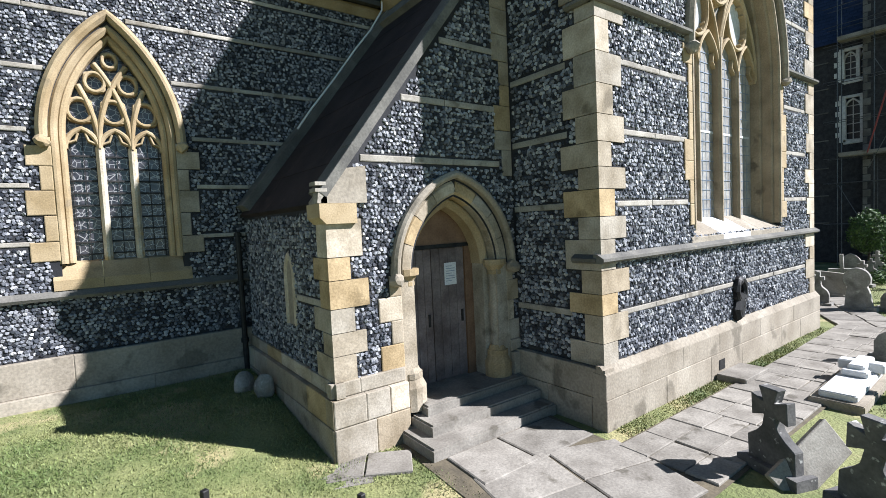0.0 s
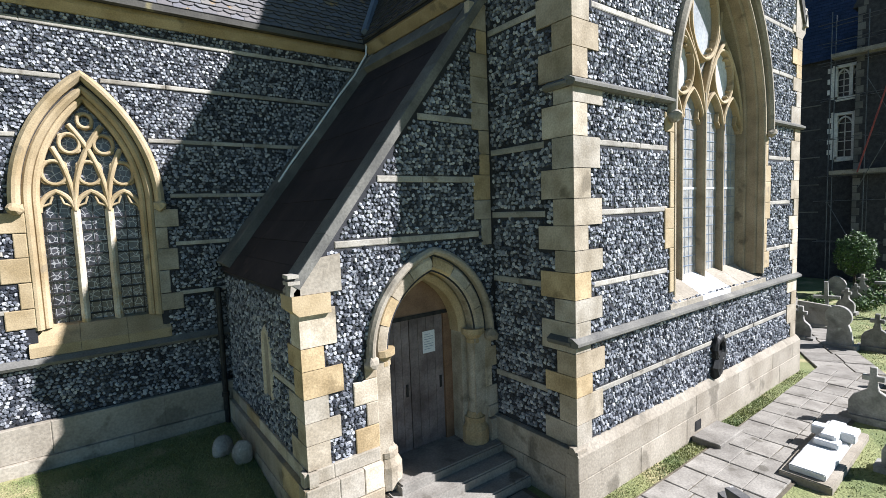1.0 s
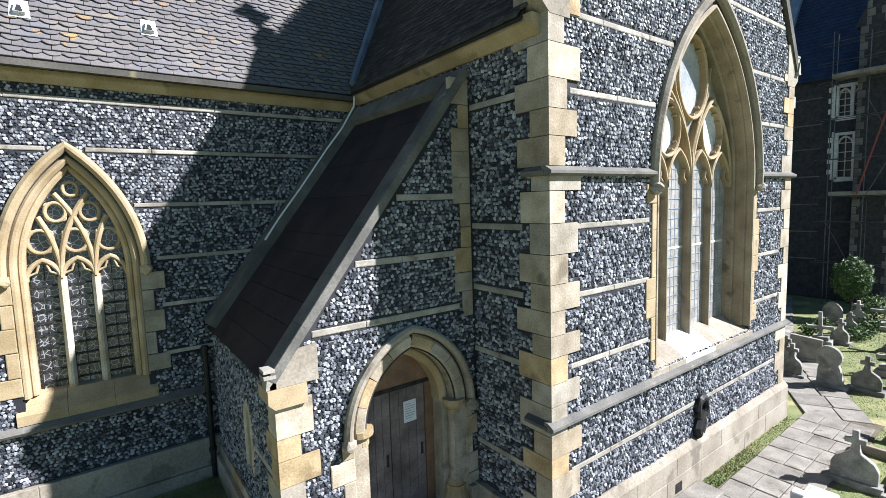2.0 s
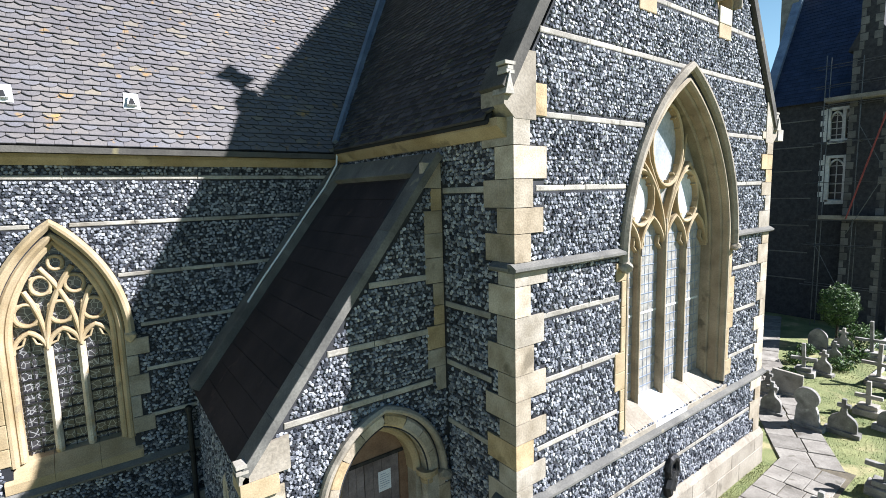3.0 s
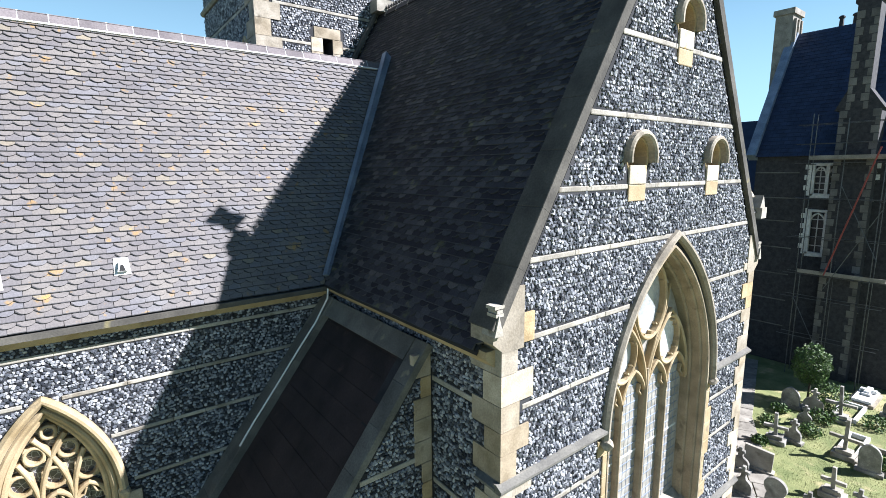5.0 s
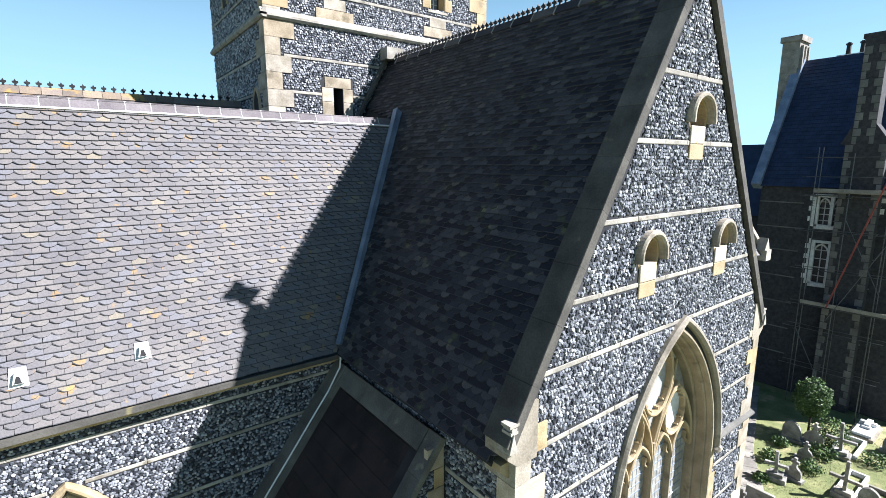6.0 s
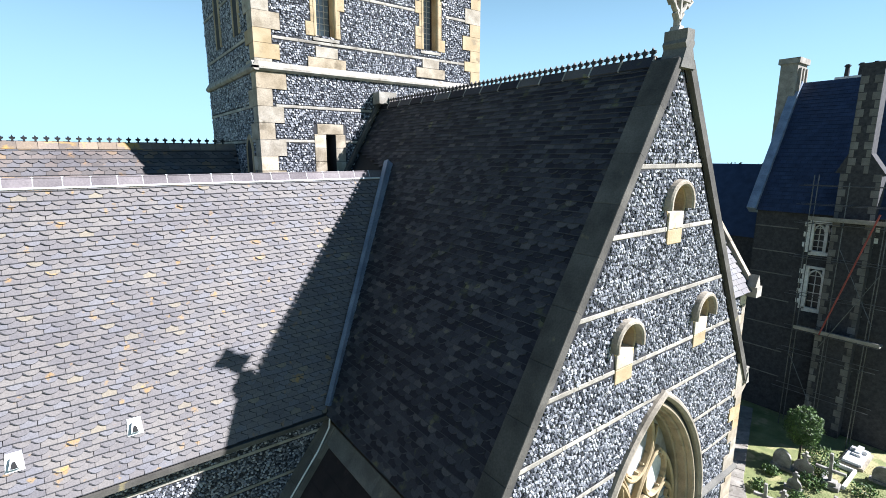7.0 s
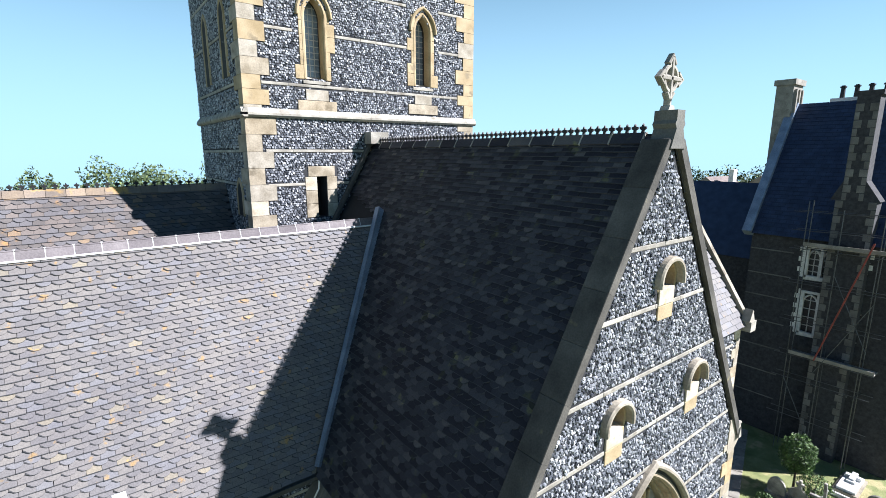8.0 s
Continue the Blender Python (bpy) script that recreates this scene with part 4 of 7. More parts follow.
    m = f.m()
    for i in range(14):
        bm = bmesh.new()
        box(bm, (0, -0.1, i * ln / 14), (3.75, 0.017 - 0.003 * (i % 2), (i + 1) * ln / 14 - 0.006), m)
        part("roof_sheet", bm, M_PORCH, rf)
    c = slope_face((PX0 - 0.05, PY, P_FOOT - 0.02), (0, 1, 0), up)
    k = 7
    for i in range(k):
        block("coping_stone", rf, M_PCOPING, c, -0.07, 0.30, i * ln / k, (i + 1) * ln / k, -0.05, 0.075, 0.003)
        block("coping_stone", rf, M_PCOPING, c, 3.46, 3.99, i * ln / k, (i + 1) * ln / k, -0.14, 0.12, 0.003)
    for i in range(3):
        block("coping_stone", rf, M_PCOPING, c, 0.30 + i * 1.053, 1.353 + i * 1.053, ln - 0.42, ln, -0.1, 0.09, 0.003)
    bm = bmesh.new()
    prism(bm, [(-0.08, 3.30), (0.55, 3.30), (0.55, 3.78), (0.26, 3.74), (-0.08, 3.34)], Matrix.Translation((PX0, PY, 0)), -0.06, 0.36)
    part("kneeler_stone", bm, M_PLINTH, rf, "tan kneeler stone")
    bm = bmesh.new()
    prism(bm, [(-0.12, 3.12), (-0.04, 3.04), (0.38, 3.04), (0.38, 3.295), (-0.12, 3.295)], Matrix.Translation((PX0, PY, 0)), -0.09, 0.34)
    part("corbel_stone", bm, M_DRESS, rf, "ochre corbel stone")
    bm = bmesh.new()
    for z, hw in ((3.44, 0.14), (3.52, 0.10)):
        box(bm, (-0.15, -0.07, z), (-0.04 + hw * 0.3, 0.12, z + 0.045), Matrix.Translation((PX0, PY, 0)))
    prism(bm, [(-0.13, 3.3), (0.0, 3.3), (0.0, 3.45), (-0.11, 3.45)], Matrix.Translation((PX0, PY, 0)), -0.06, 0.11)
    part("gablet", bm, M_PALE, rf, "small pale gablet")


build_porch()


# ---- windows ----
def hood_mould(parent, face, uc, spring, half, rise, material, width=0.15, d0=-0.05, d1=0.13, stops=True):
    bm = bmesh.new()
    sweep(bm, face, pointed(uc, spring, half, rise, 16), width, d0, d1, 0.35)
    part("hood_mould", bm, material, parent)
    if stops:
        for s in (-1, 1):
            bm = bmesh.new()
            bmesh.ops.create_icosphere(bm, subdivisions=2, radius=0.11, matrix=Matrix.Translation(face.p(uc + s * half, spring - 0.07, 0.08)))
            for v in bm.verts:
                v.co += Vector(noise.noise_vector(v.co * 9)) * 0.045
            part("label_stop", bm, material, parent, "worn carved label stop")


def build_great_window():
    w = thing("window_1", (WIN_C, 0, WIN_SILL), "tall four-light traceried window with obscured glass", "window", kind="structure")
    F = GABLE
    c, hf, sp, rs = WIN_C, WIN_HALF, WIN_SPRING, WIN_RISE
    hood_mould(w, F, c, sp, hf + 0.13, rs + 0.2, M_PLINTH)
    # moulded orders stepping into the wall
    for i, (ins, d0, d1, wd) in enumerate(((0.03, -0.20, 0.03, 0.10), (0.09, -0.40, -0.10, 0.09), (0.15, -0.54, -0.30, 0.09))):
        bm = bmesh.new()
        sweep(bm, F, [(c - hf + ins, WIN_SILL + 0.1)] + pointed(c, sp, hf - ins, rs - ins * 1.15, 16) + [(c + hf - ins, WIN_SILL + 0.1)], wd, d0, d1, 0.3)
        part("arch_order", bm, M_TRACERY, w)
    slab("glazing", F, [(c - hf + 0.15, WIN_SILL + 0.2)] + pointed(c, sp, hf - 0.15, rs - 0.17, 16) + [(c + hf - 0.15, WIN_SILL + 0.2)], [], -0.52, -0.505, M_GLASS_CLEAR, w)
    ih = hf - 0.22
    lw = 2 * ih / 4
    d0, d1 = -0.53, -0.37
    for i in (-1, 0, 1):
        bm = bmesh.new()
        sweep(bm, F, [(c + i * lw, WIN_SILL + 0.2), (c + i * lw, sp + (0.62 if i == 0 else 0.1))], 0.10 if i else 0.12, d0, d1 + (0.03 if i == 0 else 0), 0.35)
        part("mullion", bm, M_TRACERY, w)
    for i in range(4):
        u = c - ih + (i + 0.5) * lw
        bm = bmesh.new()
        sweep(bm, F, pointed(u, sp - 0.05, lw / 2, 0.72, 8), 0.065, d0, d1, 0.3)
        for s in (-1, 1):
            sweep(bm, F, [(u + s * lw * 0.46, sp + 0.02), (u + s * lw * 0.30, sp + 0.14), (u + s * lw * 0.34, sp + 0.30)], 0.04, d0 + 0.02, d1 - 0.05, 0.3)
        part("light_head", bm, M_DRESS, w)
    for s in (-1, 1):
        bm = bmesh.new()
        sweep(bm, F, pointed(c + s * ih / 2, sp, ih / 2, 1.72, 10), 0.08, d0, d1 + 0.02, 0.3)
        part("sub_arch", bm, M_DRESS, w)
        bm = bmesh.new()
        sweep(bm, F, ring(c + s * ih / 2, sp + 1.05, 0.42, 24, 1.25), 0.06, d0, d1, 0.3, closed=True)
        for a in (45, 135, 225, 315):
            sweep(bm, F, ring(c + s * ih / 2 + 0.35 * math.cos(radians(a)), sp + 1.05 + 0.44 * math.sin(radians(a)), 0.10, 6, 1, a - 100, a + 100), 0.04, d0 + 0.03, d1 - 0.03, 0.3)
        part("quatrefoil", bm, M_DRESS, w)
        slab("pane", F, ring(c + s * ih / 2, sp + 1.05, 0.41, 24, 1.25)[:-1], [], -0.503, -0.494, M_GLASS_SKY, w, "pane coloured bright like reflected sky")
    bm = bmesh.new()
    sweep(bm, F, ring(c, sp + 2.05, 0.55, 28, 1.42), 0.075, d0, d1 + 0.02, 0.3, closed=True)
    for a in (40, 140, 220, 320, 270, 90):
        sweep(bm, F, ring(c + 0.49 * math.cos(radians(a)), sp + 2.05 + 0.69 * math.sin(radians(a)), 0.13, 6, 1, a - 100, a + 100), 0.045, d0 + 0.03, d1 - 0.03, 0.3)
    part("top_oculus", bm, M_DRESS, w)
    slab("pane", F, ring(c, sp + 2.05, 0.54, 28, 1.42)[:-1], [], -0.503, -0.494, M_GLASS_SKY, w, "pane coloured bright like reflected sky")
    for s in (-1, 1):
        bm = bmesh.new()
        sweep(bm, F, [(c + s * 0.05, sp + 0.62), (c + s * 0.28, sp + 1.2), (c + s * 0.62, sp + 1.75), (c + s * 0.72, sp + 2.3)], 0.055, d0, d1, 0.3)
        part("tracery_bar", bm, M_DRESS, w)
    # saddle bars
    for i in range(4):
        u0 = c - ih + i * lw + 0.06
        for k in range(17):
            v = WIN_SILL + 0.46 + k * 0.19
            bm = bmesh.new()
            thick = 0.022 if k == 8 else 0.006
            box(bm, (u0, 0.0, v - thick), (u0 + lw - 0.12, 0.012, v + thick), F.m() @ Matrix.Translation((0, -0.506, 0)))
            part("saddle_bar", bm, M_MARBLE if k == 8 else M_LEAD, w)
        bm = bmesh.new()
        for q in (0.2, 0.4, 0.6, 0.8):
            box(bm, (u0 + (lw - 0.12) * q - 0.005, 0, WIN_SILL + 0.25), (u0 + (lw - 0.12) * q + 0.005, 0.006, sp + 0.45), F.m() @ Matrix.Translation((0, -0.506, 0)))
        part("lead_cames", bm, M_LEAD, w)
    # stepped sloping sill
    k = 7
    a, b = c - hf - 0.12, c + hf + 0.12
    for i in range(k):
        bm = bmesh.new()
        u0, u1 = a + (b - a) * i / k + 0.003, a + (b - a) * (i + 1) / k - 0.003
        rows = [[bm.verts.new(F.p(u, WIN_SILL + v, d)) for d, v in ((0.03, -0.12), (0.03, -0.02), (-0.50, 0.30), (-0.62, 0.30), (-0.62, -0.12))] for u in (u0, u1)]
        for j in range(5):
            bm.faces.new((rows[0][j], rows[0][(j + 1) % 5], rows[1][(j + 1) % 5], rows[1][j]))
        bm.faces.new(rows[0])
        bm.faces.new(list(reversed(rows[1])))
        part("sill_stone", bm, M_MARBLE if i in (2, 3) else M_PLINTH, w, "whitewashed sloping sill stone" if i in (2, 3) else "")


build_great_window()


def build_aisle_window():
    w = thing("window_2", (AW_C, 5.65, AW_SILL), "three-light traceried window with stained glass and iron bars", "window", kind="structure")
    F = AISLE
    c, hf, sp, rs = AW_C, AW_HALF, AW_SPRING, AW_RISE
    hood_mould(w, F, c, sp, hf + 0.10, rs + 0.16, M_DRESS, 0.15)
    for ins, d0, d1, wd in ((0.03, -0.14, 0.03, 0.13), (0.13, -0.30, -0.08, 0.12)):
        bm = bmesh.new()
        sweep(bm, F, [(c - hf + ins, AW_SILL)] + pointed(c, sp, hf - ins, rs - ins * 1.2, 14) + [(c + hf - ins, AW_SILL)], wd, d0, d1, 0.35)
        part("arch_order", bm, M_DRESS, w)
    slab("glazing", F, [(c - hf + 0.1, AW_SILL)] + pointed(c, sp, hf - 0.1, rs - 0.12, 14) + [(c + hf - 0.1, AW_SILL)], [], -0.33, -0.318, M_GLASS_STAINED, w)
    ih = hf - 0.17
    lw = 2 * ih / 3
    d0, d1 = -0.34, -0.16

    def foil(u, v, r):
        """A small cusped ring between the bars."""
        bm = bmesh.new()
        sweep(bm, F, ring(u, v, r, 18, 1.15), 0.055, d0, d1 - 0.01, 0.3, closed=True)
        for a in (0, 90, 180, 270):
            sweep(bm, F, ring(u + 0.92 * r * math.cos(radians(a + 45)), v + 1.05 * r * math.sin(radians(a + 45)), 0.34 * r, 5, 1, a + 45 - 95, a + 45 + 95), 0.034, d0 + 0.02, d1 - 0.03, 0.3)
        part("foil", bm, M_DRESS, w)

    for i in (-1, 1):
        bm = bmesh.new()
        sweep(bm, F, [(c + i * lw / 2, AW_SILL), (c + i * lw / 2, sp - 0.1)], 0.125, d0, d1, 0.35)
        part("mullion", bm, M_LIME, w, "pale stone mullion")
    for i in range(3):
        u = c - ih + (i + 0.5) * lw
        bm = bmesh.new()
        sweep(bm, F, pointed(u, sp - 0.14, lw / 2, 0.34, 6), 0.075, d0, d1, 0.3)
        for s in (-1, 1):
            sweep(bm, F, [(u + s * 0.2, sp - 0.05), (u + s * 0.09, sp + 0.0), (u + s * 0.05, sp + 0.12)], 0.035, d0 + 0.02, d1 - 0.02, 0.3)
        part("light_head", bm, M_DRESS, w)
        foil(u, sp + 0.50, 0.165)
        bm = bmesh.new()
        for k in range(9):
            v = AW_SILL + 0.12 + k * 0.205
            box(bm, (u - lw / 2 + 0.04, 0, v - 0.013), (u + lw / 2 - 0.04, 0.02, v + 0.013), F.m() @ Matrix.Translation((0, -0.30, 0)))
        for q in (-0.72, 0.0, 0.72):
            box(bm, (u + q * lw * 0.5 - 0.006, 0, AW_SILL + 0.02), (u + q * lw * 0.5 + 0.006, 0.014, sp + 0.1), F.m() @ Matrix.Translation((0, -0.30, 0)))
        part("window_bars", bm, M_IRON, w, "black iron saddle bars")
    # curved bars that cross each other, sprung from the mullions alongside the arch
    rise = rs - 0.2
    rad = (ih * ih + rise * rise) / (2 * ih)
    for sgn in (-1, 1):
        for k in (1, 2):
            line = []
            for q in range(40):
                a = radians(q * 1.5)
                x, y = -ih + k * lw + rad - rad * math.cos(a), rad * math.sin(a)
                if math.hypot(x + rad - ih, y) > rad + 0.03:
                    break
                line.append((c + sgn * x, sp - 0.12 + y))
            bm = bmesh.new()
            sweep(bm, F, line, 0.085, d0, d1 + (0.01 if sgn > 0 else 0.004), 0.38)
            part("tracery_bar", bm, M_DRESS, w)
    for x in (-0.5, 0.5):
        foil(c + x * lw, sp + 0.98, 0.135)
    foil(c, sp + 1.36, 0.10)
    for i in range(3):
        bm = bmesh.new()
        a, b = c - hf - 0.12, c + hf + 0.12
        u0, u1 = a + (b - a) * i / 3 + 0.003, a + (b - a) * (i + 1) / 3 - 0.003
        rows = [[bm.verts.new(F.p(u, v, d)) for d, v in ((0.05, 2.2), (0.05, 2.36), (-0.16, 2.62), (-0.4, 2.66), (-0.4, 2.2))] for u in (u0, u1)]
        for j in range(5):
            bm.faces.new((rows[0][j], rows[0][(j + 1) % 5], rows[1][(j + 1) % 5], rows[1][j]))
        bm.faces.new(rows[0])
        bm.faces.new(list(reversed(rows[1])))
        part("sill_stone", bm, M_DRESS, w)


build_aisle_window()


def build_roundels():
    for u, v in ROUNDELS:
        w = thing("gable_oculus", (u, 0, v), "small round-headed opening with a stone hood over a pale panel", "opening", "gable openings", kind="structure")
        bm = bmesh.new()
        sweep(bm, GABLE, [(u - 0.385, v - 0.10)] + ring(u, v, 0.385, 18, 1, 180, 0) + [(u + 0.385, v - 0.10)], 0.10, -0.05, 0.15, 0.3)
        part("hood", bm, M_PLINTH, w)
        bm = bmesh.new()
        sweep(bm, GABLE, ring(u, v, 0.325, 24), 0.05, -0.36, 0.010, 0.3, closed=True)
        part("reveal", bm, M_DRESS, w, "ochre stone reveal")
        bm = bmesh.new()
        for a in range(4):
            sweep(bm, GABLE, ring(u + 0.15 * math.cos(radians(90 * a + 45)), v + 0.15 * math.sin(radians(90 * a + 45)), 0.10, 8, 1, 90 * a - 60, 90 * a + 150), 0.035, -0.36, -0.29, 0.3)
        part("foil", bm, M_PALE, w)
        slab("backing", GABLE, ring(u, v, 0.33, 20)[:-1], [], -0.40, -0.36, M_COPING, w)
        block("panel_stone", w, M_LIME, GABLE, u - 0.26, u + 0.26, v - 0.46, v - 0.14, -0.30, 0.035)
        block("panel_stone", w, M_DRESS, GABLE, u - 0.26, u + 0.26, v - 0.74, v - 0.46, -0.06, 0.030)


build_roundels()


# ---- doorway ----
def build_door():
    w = thing("doorway", (DOOR_C, PY, DOOR_Z), "pointed stone doorway with shafts and a hood mould", "doorway", kind="structure")
    F = PORCH
    c, hf, sp, rs = DOOR_C, DOOR_HALF, DOOR_SPRING, DOOR_RISE
    hood_mould(w, F, c, sp, hf + 0.30, rs + 0.32, M_PLINTH, 0.11, -0.05, 0.13)
    pts = pointed(c, sp, hf + 0.12, rs + 0.13, 16)
    for i in range(0, len(pts) - 1, 4):
        q = [Vector(p) for p in pts[i:i + 5]]
        q[0] += (q[1] - q[0]) * 0.05
        q[-1] += (q[-2] - q[-1]) * 0.05
        bm = bmesh.new()
        sweep(bm, F, [tuple(p) for p in q], 0.26, -0.24, 0.035, 0.25)
        part("voussoir", bm, M_ASHLAR, w)
    bm = bmesh.new()
    sweep(bm, F, pointed(c, sp, hf - 0.06, rs - 0.06, 14), 0.17, -0.46, -0.16, 0.4)
    part("arch_order", bm, M_DRESS, w)
    for s in (-1, 1):
        bm = bmesh.new()
        u = c + s * (hf + 0.05)
        bar(bm, F.p(u, 0.95, -0.10), F.p(u, sp - 0.16, -0.10), 0.10, 14)
        shaft = part("shaft", bm, M_ASHLAR if s > 0 else M_PALE, w, "round stone door shaft")
        bm = bmesh.new()
        for z0, z1, r0, r1 in ((sp - 0.18, sp - 0.12, 0.12, 0.12), (sp - 0.12, sp - 0.03, 0.11, 0.17), (sp - 0.03, sp + 0.06, 0.19, 0.19)):
            bar(bm, F.p(u, z0, -0.10), F.p(u, z1, -0.10), r0, 14, r1)
        part("capital", bm, M_DRESS, shaft)
        bm = bmesh.new()
        for z0, z1, r0, r1 in ((DOOR_Z - 0.1, 0.68, 0.22, 0.22), (0.68, 0.80, 0.22, 0.16), (0.80, 0.88, 0.17, 0.17), (0.88, 0.96, 0.15, 0.11)):
            bar(bm, F.p(u, z0, -0.10), F.p(u, z1, -0.10), r0, 14, r1)
        part("base", bm, M_ASHLAR, shaft)
        bm = bmesh.new()
        u0, u1 = sorted((c + s * (hf - 0.12), c + s * (hf + 0.02)))
        box(bm, (u0, -0.5, DOOR_Z - 0.1), (u1, -0.20, sp + 0.05), F.m())
        u0, u1 = sorted((c + s * (hf - 0.01), c + s * (hf + 0.26)))
        box(bm, (u0, -0.22, DOOR_Z - 0.1), (u1, 0.012, sp - 0.02), F.m())
        part("reveal", bm, M_ASHLAR, w)
    d = thing("door_1", F.p(c, DOOR_Z, -0.5), "weathered grey plank double door under a brown tympanum", "door", kind="structure")
    top = 2.62
    slab("tympanum", F, [(c - hf + 0.1, top)] + [(u, v) for u, v in pointed(c, sp, hf - 0.1, rs - 0.1) if v > top] + [(c + hf - 0.1, top)], [], -0.52, -0.47, M_BROWN, d, "brown boarded tympanum")
    bm = bmesh.new()
    box(bm, (c - hf + 0.08, -0.54, top - 0.03), (c + hf - 0.08, -0.45, top + 0.03), F.m())
    part("transom", bm, M_IRON, d)
    for k, (a, b) in enumerate(((c - hf + 0.10, c - 0.14), (c - 0.13, c + hf - 0.28))):
        bm = bmesh.new()
        box(bm, (a, -0.55, DOOR_Z), (b, -0.52, top - 0.03), F.m())
        leaf = part("door_leaf", bm, M_WOOD, d)
        m = 4
        for i in range(m):
            bm = bmesh.new()
            box(bm, (a + (b - a) * i / m + 0.003, -0.52, DOOR_Z + 0.01), (a + (b - a) * (i + 1) / m - 0.003, -0.495, top - 0.04), F.m())
            part("plank", bm, M_WOOD, leaf)
        bm = bmesh.new()
        box(bm, (b - 0.09, -0.495, 1.35), (b - 0.05, -0.48, 1.55), F.m())
        part("lock_plate", bm, M_IRON, leaf)
    bm = bmesh.new()
    box(bm, (c + hf - 0.28, -0.54, DOOR_Z), (c + hf - 0.1, -0.46, top), F.m())
    part("door_frame", bm, M_BROWN, d, "brown wooden door post")
    nt = thing("notice", F.p(c + 0.12, 2.1, -0.49), "white paper notice pinned on the door", "notice")
    bm = bmesh.new()
    box(bm, (c + 0.12, -0.494, 1.98), (c + 0.36, -0.490, 2.34), F.m())
    part("sheet", bm, M_PAPER, nt)
    bm = bmesh.new()
    for i in range(7):
        box(bm, (c + 0.15, -0.4898, 2.28 - i * 0.04), (c + (0.33 if i % 3 else 0.27), -0.4885, 2.29 - i * 0.04), F.m())
    part("writing", bm, M_LEAD, nt, "faint grey lines of writing")
    # dark space behind
    slab("porch_inside", F, [(PX0 + 0.1, 0.1), (-0.1, 0.1), (-0.1, 3.3), (PX0 + 0.1, 3.3)], [], -0.72, -0.66, M_DARK, d)


build_door()


def build_steps():
    st = thing("door_steps", (-1.3, 1.2, 0), "worn grey stone steps up to the door", "steps")
    for i, (x0, x1, y0, y1, z0, z1) in enumerate(((-2.42, -0.13, 0.78, 1.62, -0.2, 0.16), (-2.22, -0.13, 1.08, 1.62, 0.16, 0.31), (-2.08, -0.13, 1.38, 2.2, 0.31, 0.45))):
        bm = bmesh.new()
        box(bm, (x0, y0, z0), (x1, y1, z1))
        bmesh.ops.bevel(bm, geom=[e for e in bm.edges if all(v.co.z > z1 - 0.01 for v in e.verts)], offset=0.025, segments=2, affect='EDGES')
        part("step", bm, M_PAVE, st)


build_steps()


